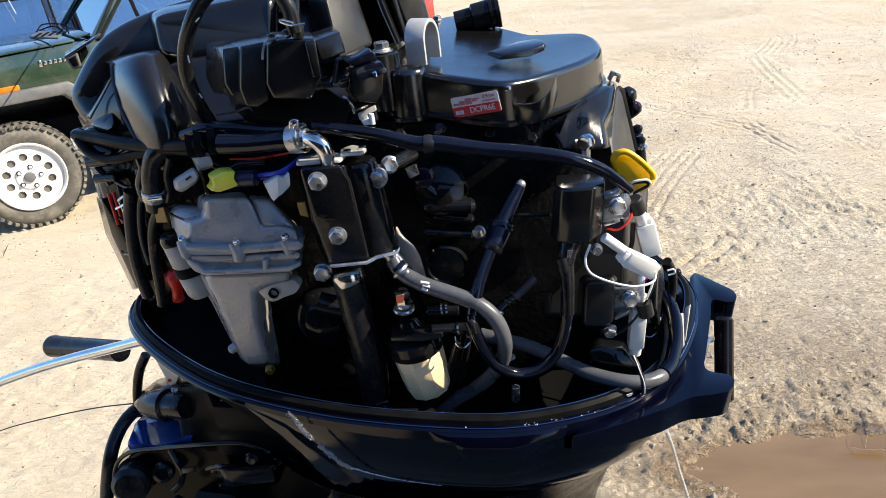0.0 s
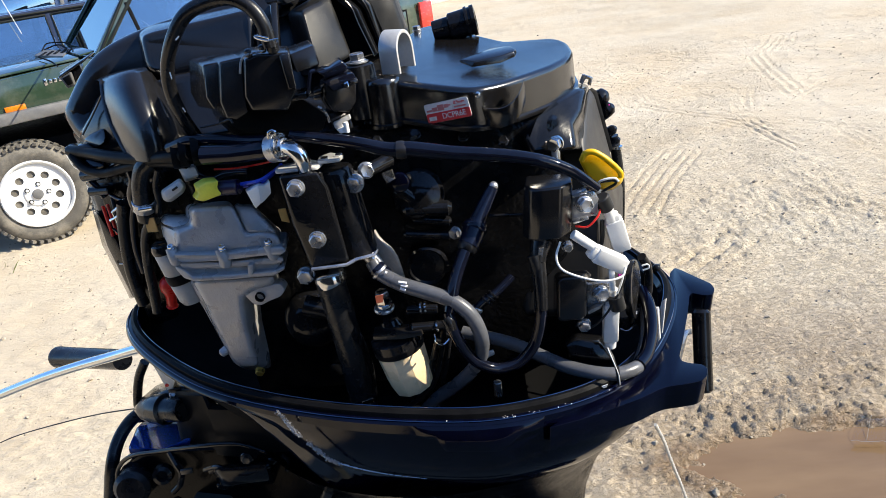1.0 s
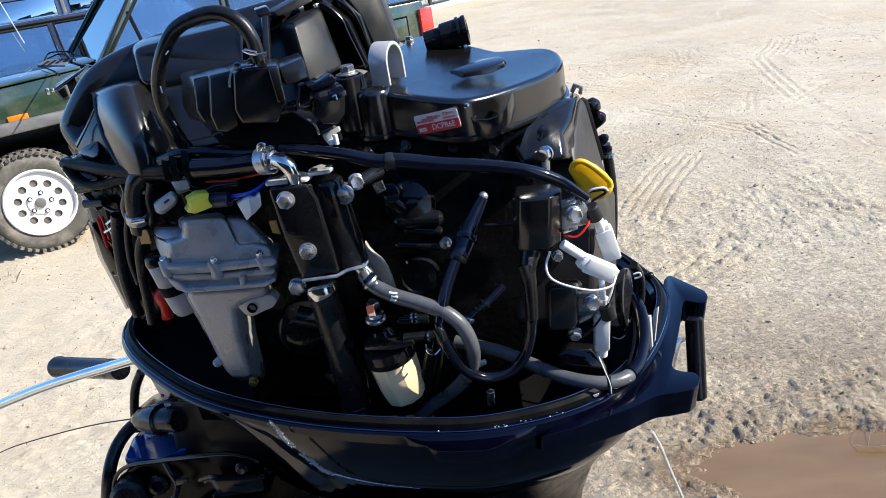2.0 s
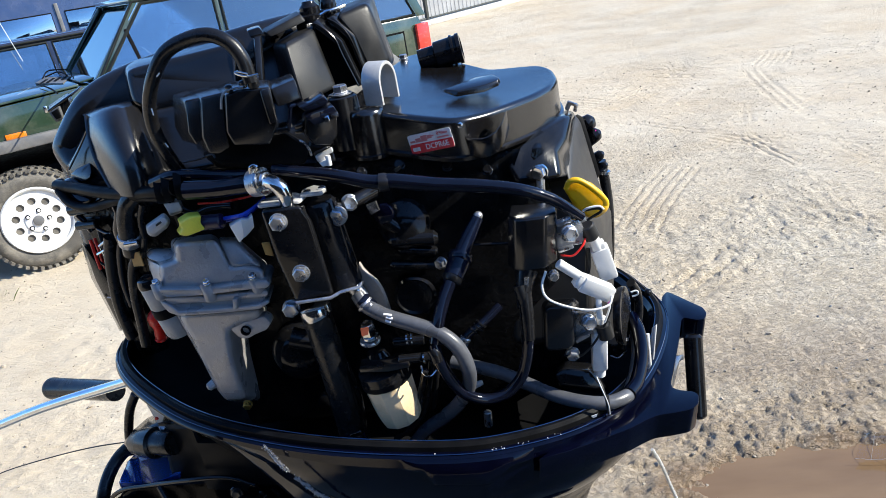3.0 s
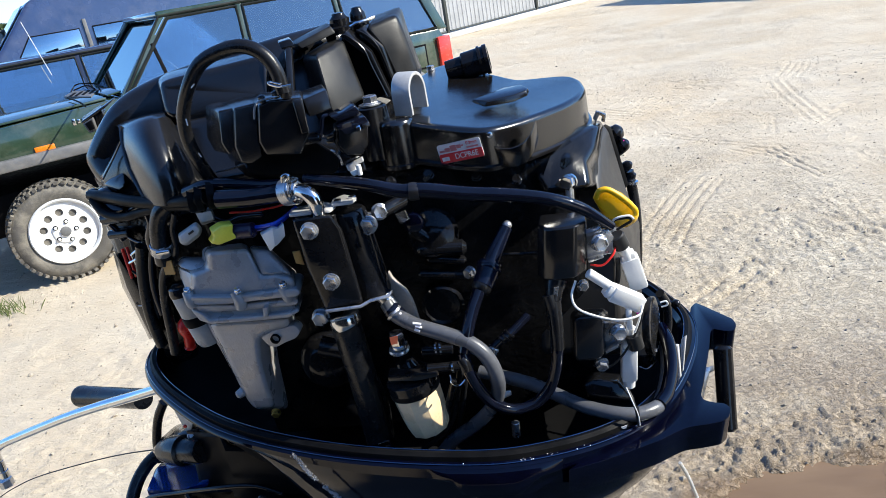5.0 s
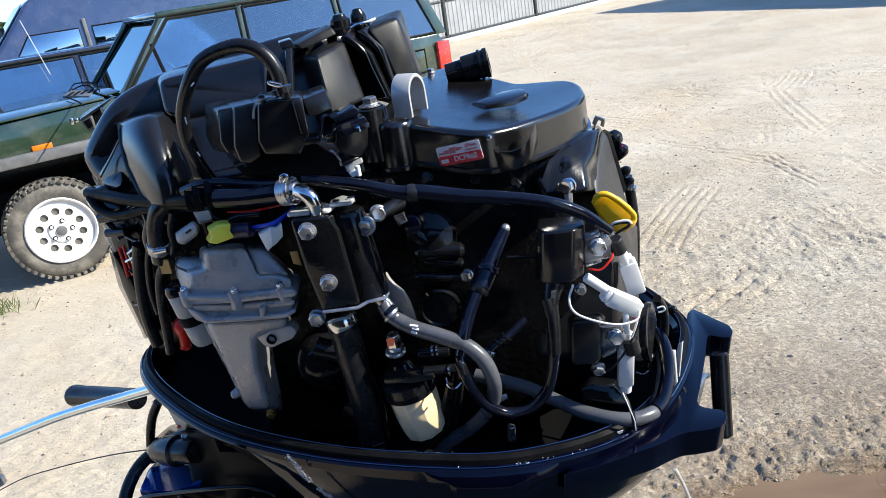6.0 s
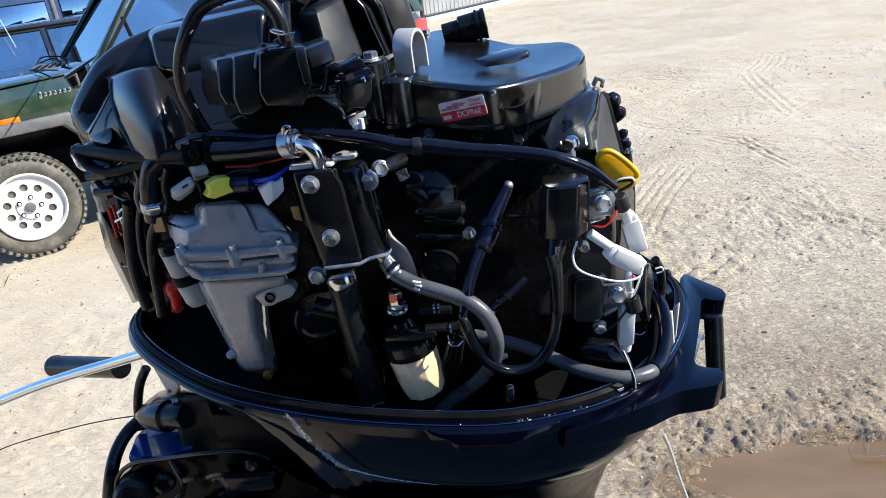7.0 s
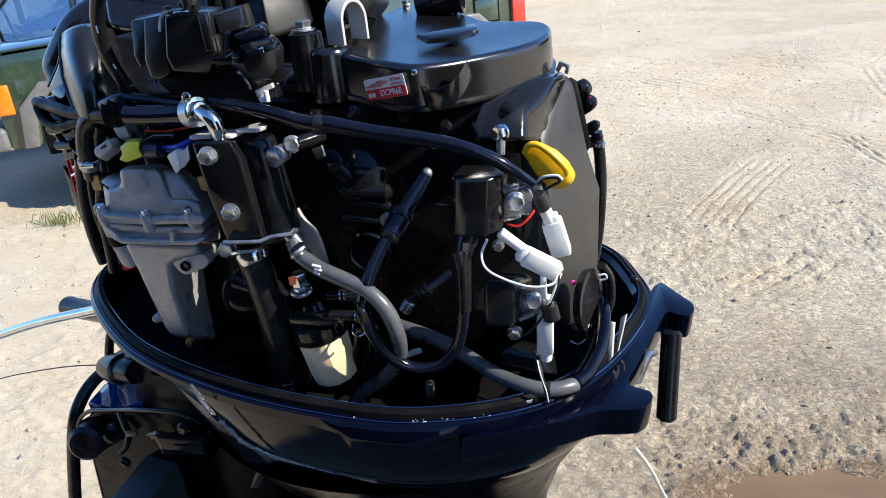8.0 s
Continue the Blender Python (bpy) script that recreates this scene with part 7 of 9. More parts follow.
for a, b, w in (((-0.484, 0.865, 1.416), (-0.452, 0.855, 1.419), 12), ((-0.484, 0.868, 1.393), (-0.451, 0.858, 1.395), 9), ((-0.358, 0.775, 1.425), (-0.338, 0.770, 1.430), 10)):
    part("panel_connector", rod(a, b, 0.0007 * w, 10, 0.2), MOULD, PANEL)
BOOT = part("battery_boot", lathe((-0.4024, 0.8340, 1.2698), Vector((-0.4104, 0.8380, 1.2237)) - Vector((-0.4024, 0.8340, 1.2698)), [(-0.006, 0.002), (-0.005, 0.0065), (0.000, 0.0104), (0.006, 0.0118), (0.013, 0.0108), (0.019, 0.0078), (0.024, 0.0066), (0.034, 0.0070), (0.038, 0.0060)], 22), RED, MOTOR, "red rubber terminal boot")
part("boot_lip", lathe((-0.4085, 0.8370, 1.2337), Vector((-0.4104, 0.8380, 1.2237)) - Vector((-0.4085, 0.8370, 1.2337)), [(0, 0.0070), (0.002, 0.0080), (0.004, 0.0070)], 18), RED, BOOT)

# ---- oil cooler ----
COOL = part("oil_cooler", hexa([(-0.1702, 0.6679, 1.4410), (-0.1303, 0.6678, 1.4406), (-0.1237, 0.6684, 1.4242), (-0.1190, 0.6718, 1.3403), (-0.1596, 0.6721, 1.3366), (-0.1672, 0.6701, 1.3865)], [(-0.197, 0.750, 1.421), (-0.151, 0.750, 1.420), (-0.141, 0.750, 1.398), (-0.134, 0.750, 1.305), (-0.184, 0.750, 1.297), (-0.195, 0.750, 1.357)], 0.004, 3), CAST, MOTOR, "black oil cooler with plated bolts")
cyl_a, cyl_b = Vector((-0.122, 0.705, 1.432)), Vector((-0.113, 0.705, 1.335))
part("cooler_barrel", lathe(cyl_a, cyl_b - cyl_a, [(0, 0.0157), (0.003, 0.0181), (0.020, 0.0187), ((cyl_b - cyl_a).length - 0.004, 0.0199), ((cyl_b - cyl_a).length, 0.0181)], 32), CAST, COOL)
part("barrel_seam", tube([(-0.129, 0.672, 1.438), (-0.127, 0.674, 1.386), (-0.124, 0.676, 1.339)], 0.002, 8), CAST, COOL)
part("bottom_flange", hexa([(-0.1571, 0.6608, 1.3424), (-0.1219, 0.6674, 1.3401), (-0.1111, 0.6713, 1.3434), (-0.0925, 0.6758, 1.3442), (-0.0886, 0.6784, 1.3477), (-0.0889, 0.6768, 1.3446), (-0.0917, 0.6744, 1.3409), (-0.1103, 0.6699, 1.3401), (-0.1211, 0.6659, 1.3368), (-0.1564, 0.6593, 1.3391)], [(-0.181, 0.740, 1.307), (-0.140, 0.740, 1.308), (-0.127, 0.740, 1.314), (-0.106, 0.740, 1.317), (-0.098, 0.740, 1.321), (-0.099, 0.740, 1.317), (-0.105, 0.740, 1.312), (-0.127, 0.740, 1.309), (-0.140, 0.740, 1.304), (-0.181, 0.740, 1.303)], 0.0008), ZINC, COOL, "bright gasket plate")
part("top_flange", slab(round_corners([Vector(q) + Vector((0, 0, 0.0075)) for q in [(-0.1738, 0.6720, 1.4379), (-0.1320, 0.6760, 1.4357), (-0.1315, 0.7000, 1.4334), (-0.1498, 0.7300, 1.4290), (-0.1691, 0.7350, 1.4269), (-0.1821, 0.7120, 1.4323)]], 0.004), (0, 0, -0.0035), 0.0008), HOOK, COOL, "bright steel flange")
part("top_flange", slab(round_corners([Vector(q) + Vector((0, 0, 0.0075)) for q in [(-0.1345, 0.6900, 1.4373), (-0.1131, 0.6940, 1.4357), (-0.1117, 0.7120, 1.4350), (-0.1300, 0.7350, 1.4327), (-0.1405, 0.7250, 1.4325)]], 0.003), (0, 0, -0.0035), 0.0008), HOOK, COOL, "bright steel flange")
part("cooler_bolt", bolt_mesh((-0.155, 0.667, 1.427), OUT, 0.0078), ZINC, COOL, "plated hex bolt")
part("cooler_bolt", bolt_mesh((-0.146, 0.670, 1.369), OUT, 0.0078), ZINC, COOL, "plated hex bolt")
part("cooler_bolt", bolt_mesh((-0.176, 0.700, 1.317), OUT, 0.0084), ZINC, COOL, "plated hex bolt")
for p in ((-0.129, 0.700, 1.441), (-0.116, 0.710, 1.440)):
    part("flange_nut", bolt_mesh(p, (0, 0, 1), 0.0042), STEEL, COOL)
part("heat_shield", slab([(-0.0945, 0.7060, 1.3577), (-0.0918, 0.7060, 1.3493), (-0.0874, 0.7050, 1.3431), (-0.0801, 0.7040, 1.3351), (-0.0753, 0.7030, 1.3241), (-0.0727, 0.7020, 1.3105), (-0.0712, 0.7020, 1.2951), (-0.0764, 0.7020, 1.2937), (-0.0891, 0.7030, 1.3040), (-0.0981, 0.7050, 1.3236)], (0.002, 0.004, 0), 0.0012), mat("heat_browned_steel", (0.26, 0.23, 0.20), 0.4, 0.5, 0, 0.25, 40, 0.1, 300), COOL, "bare steel bracket plate")
ELB = part("water_elbow", tube([(-0.1654, 0.6840, 1.4649), (-0.1557, 0.6780, 1.4648), (-0.1482, 0.6740, 1.4608), (-0.1441, 0.6740, 1.4513), (-0.1454, 0.6800, 1.4345)], 0.0076, 16, 8), STEEL, MOTOR, "bright steel water elbow")
clamp_at = Vector((-0.1781, 0.6900, 1.4632))
clamp_way = Vector((-0.1628, 0.6840, 1.4657)) - clamp_at
part("hose_clamp", lathe(clamp_at, clamp_way, [(0, 0.0120), (0.001, 0.0140), (0.012, 0.0142), (0.0135, 0.0120), (0.012, 0.0095)], 28), ZINC, ELB, "steel spring clamp")
part("clamp_rim", lathe(clamp_at + clamp_way.normalized() * 0.0125, clamp_way, [(0, 0.0138), (0.001, 0.0145), (0.0025, 0.0138)], 28), STEEL, ELB)
part("clamp_ear", tube([(-0.1743, 0.6800, 1.4764), (-0.1728, 0.6780, 1.4820), (-0.1679, 0.6770, 1.4844), (-0.1652, 0.6770, 1.4811), (-0.1688, 0.6780, 1.4773)], 0.0015, 8), STEEL, ELB)
part("clamp_tongue", slab([(-0.1781, 0.6820, 1.4728), (-0.1722, 0.6800, 1.4755), (-0.1726, 0.6780, 1.4626), (-0.1784, 0.6800, 1.4604)], (0, -0.002, 0.001), 0.0006), STEEL, ELB)
part("elbow_collar", lathe((-0.1639, 0.6835, 1.4655), clamp_way, [(0, 0.0085), (0.002, 0.0098), (0.004, 0.0085)], 24), STEEL, ELB)
DOWN = part("down_hose", tube([(-0.152, 0.700, 1.315), (-0.152, 0.710, 1.275), (-0.150, 0.715, 1.216), (-0.148, 0.715, 1.152), (-0.147, 0.715, 1.119)], 0.0165, 18, 6), RUBBER, MOTOR, "thick black rubber hose")
part("hose_clamp", lathe((-0.152, 0.700, 1.317), Vector((0.3, 0, -1)), [(0, 0.0163), (0.003, 0.0175), (0.010, 0.0175), (0.013, 0.0169)], 24), STEEL, DOWN, "bright hose clamp")
part("clamp_ridge", tube([(-0.158, 0.675, 1.322), (-0.147, 0.672, 1.325), (-0.133, 0.675, 1.325)], 0.0018, 8), STEEL, DOWN)
part("lower_clamp", lathe((-0.141, 0.700, 1.141), Vector((0.2, -0.2, -1)), [(-0.006, 0.0132), (0.0, 0.0145), (0.006, 0.0132)], 20), COWL, DOWN)
part("clamp_tail", slab([(-0.142, 0.682, 1.157), (-0.128, 0.682, 1.161), (-0.127, 0.682, 1.156), (-0.140, 0.682, 1.153)], (0, 0.003, 0), 0.0005), STEEL, DOWN)
part("side_hose", tube([(-0.199, 0.740, 1.261), (-0.162, 0.740, 1.241), (-0.148, 0.745, 1.173), (-0.151, 0.750, 1.120)], 0.0127, 12, 6), RUBBER, MOTOR, "thick black rubber hose")

# ---- plated bolts on the block ----
for p, r, w in (((-0.104, 0.700, 1.414), 15, OUT), ((-0.093, 0.720, 1.420), 13, OUT + Vector((0.3, 0, 0.2))), ((-0.109, 0.730, 1.409), 13, OUT), ((-0.010, 0.735, 1.332), 10, OUT + Vector((-0.8, 0, 0)))):
    part("block_bolt", bolt_mesh(p, w, 0.0006 * r), ZINC, BLOCK, "plated hex bolt")
part("bolt_sleeve", rod((-0.071, 0.750, 1.420), (-0.091, 0.722, 1.419), 0.0075), CAST, BLOCK)
part("oil_tag", lathe((-0.064, 0.745, 1.395), OUT, [(0, 0.0114), (0.004, 0.0114), (0.005, 0.0095)], 20), COWL, BLOCK)
# small steel slip standing in for a glint on the block
part("block_glint", slab([(-0.080, 0.735, 1.410), (-0.069, 0.735, 1.413), (-0.067, 0.735, 1.402), (-0.077, 0.738, 1.397)], (0.001, 0.002, 0), 0), STEEL, BLOCK)
part("oil_switch", lathe((-0.189, 0.790, 1.148), OUT, [(0, 0.01), (0.02, 0.01), (0.022, 0.007)], 14), CAST, BLOCK)
part("shelf_bracket", slab([(-0.208, 0.770, 1.245), (-0.173, 0.770, 1.209), (-0.156, 0.770, 1.223), (-0.191, 0.770, 1.259)], (0, 0.01, 0), 0.002), CAST, BLOCK)
# dark bar standing in for the shadow along the ribs
part("rib_shade_bar", rod((-0.070, 0.772, 1.352), (-0.013, 0.772, 1.348), 0.0093, 14, 0.5), CAST, BLOCK)
part("thermostat_dome", lathe((-0.051, 0.785, 1.364), OUT + Vector((0, 0, 0.4)), [(0, 0.0308), (0.012, 0.0268), (0.018, 0.0134), (0.019, 0.003)], 24), CAST, BLOCK)
for p in ((-0.085, 0.775, 1.435), (-0.042, 0.775, 1.437), (0.010, 0.775, 1.428), (0.053, 0.775, 1.417)):
    part("block_stud", bolt_mesh(p, OUT + Vector((0, 0, 0.8)), 0.0053), CAST, BLOCK)
# another bright slip put in as a glint, below the cover
part("foil_glint", slab([(-0.048, 0.765, 1.436), (-0.040, 0.765, 1.440), (-0.039, 0.765, 1.436), (-0.046, 0.765, 1.432)], (0, 0.002, 0), 0), STEEL, BLOCK)

# ---- fuel hoses and filter ----
FH = part("fuel_hose", tube([(-0.0998, 0.6940, 1.3265), (-0.0940, 0.6880, 1.3172), (-0.0835, 0.6820, 1.3107), (-0.0661, 0.6760, 1.3027), (-0.0399, 0.6680, 1.2946), (-0.0174, 0.6630, 1.2850), (-0.0015, 0.6600, 1.2690), (0.0062, 0.6620, 1.2435), (0.0036, 0.6740, 1.2122), (-0.0102, 0.6900, 1.1811), (-0.0344, 0.7060, 1.1513), (-0.0597, 0.7160, 1.1296), (-0.0775, 0.7220, 1.1074)], 0.0080, 16, 10), HOSE, MOTOR, "grey-black fuel hose with printed mark")
part("hose_nipple", lathe((-0.1025, 0.6970, 1.3335), Vector((0.5, -0.15, -0.8)), [(0, 0.0080), (0.012, 0.0076), (0.020, 0.0066)], 18), ZINC, FH)
part("hose_collar", lathe((-0.0973, 0.6910, 1.3215), Vector((0.62, -0.16, -0.72)), [(0, 0.0086), (0.003, 0.0098), (0.014, 0.0098), (0.016, 0.0086)], 18), CONDUIT, FH)
part("collar_wire", lathe((-0.0941, 0.6890, 1.3174), Vector((0.62, -0.16, -0.72)), [(0, 0.0100), (0.0016, 0.0103), (0.003, 0.0100)], 18), ZINC, FH)
for a, b in (((-0.0714, 0.6670, 1.3122), (-0.0629, 0.6670, 1.3097)), ((-0.0696, 0.6670, 1.3086), (-0.0630, 0.6670, 1.3057)), ((-0.0711, 0.6680, 1.3043), (-0.0656, 0.6680, 1.3015)), ((-0.0850, 0.6760, 1.3214), (-0.0835, 0.6760, 1.3198))):
    part("printed_mark", tube([a, b], 0.0016, 6), STICKER, FH)

top_mid, low_mid = Vector((-0.0908, 0.7000, 1.2225)), Vector((-0.0803, 0.7000, 1.1567))
axis = (low_mid - top_mid).normalized()
FIL = part("fuel_filter", lathe(top_mid, axis, [(-0.030, 0.0100), (-0.022, 0.0135), (-0.014, 0.0150), (-0.010, 0.0255), (-0.008, 0.0285), (0.008, 0.0292), (0.009, 0.0240), (0.012, 0.0240)], 36), CAST, MOTOR, "fuel filter with black head and cream bowl")
bm = lathe(top_mid + axis * 0.008, axis, [(0, 0.0272), (0.002, 0.0280), (0.034, 0.0264), (0.046, 0.0250), (0.053, 0.0228), (0.056, 0.0185), (0.057, 0.003)], 10)
part("filter_bowl", bm, CREAM, FIL, "cream plastic bowl", 25)
# dark collar that imitates the shade over the bowl's top
part("shade_collar", lathe(top_mid + axis * 0.002, axis, [(0, 0.0290), (0.006, 0.0292), (0.007, 0.0280)], 36), SEAL, FIL)

part("filter_lip", slab([(-0.1121, 0.6760, 1.2469), (-0.0573, 0.6720, 1.2478), (-0.0563, 0.6720, 1.2427), (-0.0793, 0.6730, 1.2394), (-0.1121, 0.6760, 1.2404)], (0, 0.02, 0), 0.0015), PLATE, FIL)
part("banjo_nut", bolt_mesh((-0.093, 0.680, 1.283), Vector((-0.05, -0.1, 1)), 0.0080, 0.0140), STEEL, FIL, "bright banjo nut with orange paint dab")
part("banjo_washer", lathe((-0.094, 0.680, 1.275), Vector((0, -0.1, 1)), [(0, 0.0108), (0.002, 0.0114), (0.004, 0.0106)], 20), ZINC, FIL)
part("paint_dab", slab([(-0.098, 0.665, 1.300), (-0.089, 0.665, 1.301), (-0.091, 0.665, 1.292), (-0.098, 0.665, 1.291)], (0, -0.0004, 0), 0), mat("orange_dab", (0.62, 0.14, 0.06), 0.5), FIL)
for a, b in (((-0.072, 0.690, 1.266), (-0.038, 0.690, 1.264)), ((-0.069, 0.680, 1.249), (-0.028, 0.690, 1.243))):
    part("filter_spigot", rod(a, b, 0.0053, 14), CAST, FIL)
for p in ((-0.057, 0.690, 1.267), (-0.052, 0.690, 1.267), (-0.065, 0.685, 1.246), (-0.059, 0.685, 1.245), (-0.042, 0.685, 1.245)):
    part("spigot_ring", lathe(p, (1, 0, 0.05), [(0, 0.0065), (0.002, 0.0065)], 16), STEEL, FIL)
part("ring_clip", tube([(-0.045, 0.680, 1.238), (-0.043, 0.672, 1.233), (-0.036, 0.672, 1.229), (-0.029, 0.676, 1.233)], 0.0012, 6), STEEL, FIL)
for k in range(3):
    pts = ([(-0.036, 0.700, 1.234), (-0.044, 0.710, 1.199), (-0.058, 0.720, 1.155), (-0.083, 0.735, 1.110)], [(-0.032, 0.710, 1.220), (-0.042, 0.720, 1.177), (-0.055, 0.730, 1.131), (-0.067, 0.740, 1.100)], [(-0.043, 0.690, 1.226), (-0.055, 0.700, 1.191), (-0.069, 0.715, 1.143), (-0.101, 0.730, 1.110)])[k]
    part("thin_hose", tube(pts, 0.0037, 10, 6), RUBBER, FIL)

# ---- spark plug leads ----
LEAD = part("plug_lead", tube([(-0.0237, 0.6600, 1.2747), (-0.0215, 0.6560, 1.2577), (-0.0147, 0.6600, 1.2322), (-0.0034, 0.6680, 1.2062), (0.0174, 0.6740, 1.1907), (0.0412, 0.6780, 1.1923), (0.0592, 0.6800, 1.2083), (0.0685, 0.6800, 1.2312), (0.0729, 0.6800, 1.2550), (0.0748, 0.6840, 1.2797), (0.0745, 0.6880, 1.3011)], 0.0062, 14, 8), CONDUIT, MOTOR, "black spark plug lead")
part("lead_sleeve", tube([(-0.0002, 0.6920, 1.3275), (-0.0087, 0.6800, 1.3134), (-0.0164, 0.6680, 1.2961), (-0.0225, 0.6600, 1.2746)], 0.0066, 14, 20, 0.00012), CONDUIT, LEAD, "ribbed sleeve")
part("sleeve_end", tube([(-0.0263, 0.6580, 1.2694), (-0.0239, 0.6560, 1.2649), (-0.0228, 0.6550, 1.2571)], 0.0068, 14, 4), RUBBER, LEAD)
part("lead_sheath", tube([(0.0753, 0.6900, 1.3066), (0.0751, 0.6840, 1.2830), (0.0736, 0.6800, 1.2556)], [0.0078, 0.0070], 12, 6), RUBBER, LEAD)
part("sheath_seam", tube([(0.0681, 0.6840, 1.3040), (0.0683, 0.6800, 1.2828), (0.0660, 0.6750, 1.2554)], 0.0008, 6, 6), PLATE, LEAD)

part("plug_boot", tube([(0.0361, 0.7380, 1.3778), (0.0293, 0.7320, 1.3686), (0.0200, 0.7220, 1.3555), (0.0122, 0.7120, 1.3437)], [0.0062, 0.0095], 16, 5), BOOTMAT, LEAD, "black plug boot with reflected sky tinted in")
part("boot_collar", tube([(0.0145, 0.7160, 1.3470), (0.0089, 0.7060, 1.3376), (0.0037, 0.6980, 1.3301)], [0.0128, 0.0112], 18, 4), BOOTMAT, LEAD)
part("collar_ring", lathe((0.0137, 0.7150, 1.3455), Vector((0.0037, 0.6980, 1.3301)) - Vector((0.0137, 0.7150, 1.3455)), [(0, 0.0128), (0.002, 0.0140), (0.005, 0.0140), (0.007, 0.0126)], 20), BOOTMAT, LEAD)
part("collar_ring", lathe((0.0037, 0.6980, 1.3301), Vector((-0.0006, 0.6930, 1.3251)) - Vector((0.0037, 0.6980, 1.3301)), [(0, 0.0112), (0.004, 0.0108), (0.007, 0.0080)], 20), RUBBER, LEAD)
part("boot_cap", lathe((0.0370, 0.7380, 1.3796), OUT + Vector((0.3, 0, 0.7)), [(-0.004, 0.0052), (0.002, 0.0050), (0.004, 0.0034), (0.005, 0.001)], 14), ZINC, LEAD)
L2 = part("plug_lead", tube([(0.045, 0.760, 1.258), (0.027, 0.745, 1.249), (0.006, 0.735, 1.239), (-0.005, 0.730, 1.228)], 0.0051, 12, 6), CONDUIT, MOTOR, "black spark plug lead")
for p in ((0.023, 0.742, 1.248), (0.019, 0.740, 1.245), (0.014, 0.738, 1.243)):
    part("lead_ring", lathe(p, Vector((-0.6, -0.2, -0.6)), [(0, 0.0070), (0.002, 0.0070)], 14), RUBBER, L2)
part("lead_tip", rod((0.003, 0.733, 1.237), (-0.004, 0.730, 1.226), 0.0069), ZINC, L2)
part("pin", rod((0.014, 0.733, 1.133), (0.013, 0.733, 1.113), 0.0050), ZINC, MOTOR, "small plated pin")
part("pale_tab", slab([(-0.0097, 0.7000, 1.1848), (0.0076, 0.7040, 1.1928), (0.0154, 0.7060, 1.1935), (0.0166, 0.7060, 1.1881), (0.0032, 0.7030, 1.1842)], (0, 0.004, 0), 0.001), HOOK, MOTOR, "small bent metal tab")

# ---- drain hose along the pan ----
DH = part("drain_hose", tube([(-0.0213, 0.7600, 1.1906), (0.0119, 0.7500, 1.1845), (0.0409, 0.7380, 1.1789), (0.0684, 0.7220, 1.1709), (0.0981, 0.7060, 1.1624), (0.1275, 0.6940, 1.1585), (0.1517, 0.6920, 1.1560), (0.1721, 0.7020, 1.1541), (0.1810, 0.7180, 1.1502), (0.1933, 0.7450, 1.1565), (0.2021, 0.7750, 1.1619), (0.2064, 0.8000, 1.1688), (0.2070, 0.8300, 1.1762)], 0.0080, 16, 8), HOSE, MOTOR, "grey-black drain hose along the pan")
part("hose_end", tube([(0.1783, 0.7080, 1.1538), (0.1893, 0.7240, 1.1554), (0.2006, 0.7500, 1.1635), (0.2066, 0.7720, 1.1728), (0.2080, 0.7970, 1.1834), (0.2059, 0.8250, 1.1860)], 0.0084, 14, 6), COWL, DH)
part("cable_tie", lathe((0.1499, 0.6920, 1.1563), Vector((1, -0.1, 0.05)), [(0, 0.0088), (0.004, 0.0088)], 18), INK, DH)
part("tie_tail", tube([(0.1424, 0.6900, 1.1924), (0.1456, 0.6800, 1.1855), (0.1486, 0.6760, 1.1697), (0.1506, 0.6820, 1.1482)], 0.0016, 6), INK, DH)
part("tie_wire", tube([(0.1415, 0.6880, 1.1938), (0.1446, 0.6780, 1.1855), (0.1500, 0.6750, 1.1665), (0.1515, 0.6800, 1.1495)], 0.0008, 6), WHITE, DH)
part("tie_scrap", slab([(0.1300, 0.6680, 1.1578), (0.1368, 0.6680, 1.1599), (0.1354, 0.6680, 1.1564), (0.1317, 0.6680, 1.1554)], (0, 0.001, 0), 0), WHITE, DH)

# ---- ignition coils ----
def coil(pre, face, back, bolt, plate, boot):
    c = part("ignition_coil", hexa(face, back, 0.0030, 3), MOULD, MOTOR, "black potted ignition coil")
    part("coil_bolt", bolt_mesh(bolt, OUT + Vector((0.25, 0, 0.1)), 0.0078), ZINC, c, "plated hex bolt")
    part("mount_plate", slab(plate, (0, 0.006, 0), 0.001), ZINC, c, "plated mounting plate")
    if boot:
        part("coil_boot", tube(boot, [0.0119, 0.0077], 14, 4), RUBBER, c)
    return c


C1 = coil(0, [(0.0618, 0.7060, 1.3306), (0.0675, 0.6920, 1.3306), (0.0777, 0.6870, 1.3306), (0.0998, 0.6870, 1.3306), (0.1128, 0.7010, 1.3306), (0.1154, 0.7280, 1.3306), (0.0656, 0.7360, 1.3306)], [(0.0686, 0.7060, 1.3877), (0.0740, 0.6920, 1.3877), (0.0839, 0.6870, 1.3877), (0.1054, 0.6870, 1.3877), (0.1181, 0.7010, 1.3877), (0.1210, 0.7280, 1.3877), (0.0726, 0.7360, 1.3877)], (0.128, 0.698, 1.362), [(0.117, 0.706, 1.373), (0.140, 0.706, 1.372), (0.144, 0.706, 1.363), (0.141, 0.706, 1.345), (0.115, 0.706, 1.343)], [(0.0806, 0.7000, 1.3261), (0.0775, 0.6950, 1.3171), (0.0753, 0.6900, 1.3066)])
part("mount_foot", slab([(0.115, 0.700, 1.344), (0.131, 0.700, 1.347), (0.132, 0.700, 1.344), (0.116, 0.700, 1.340)], (0, 0.01, 0), 0.0008), ZINC, C1)
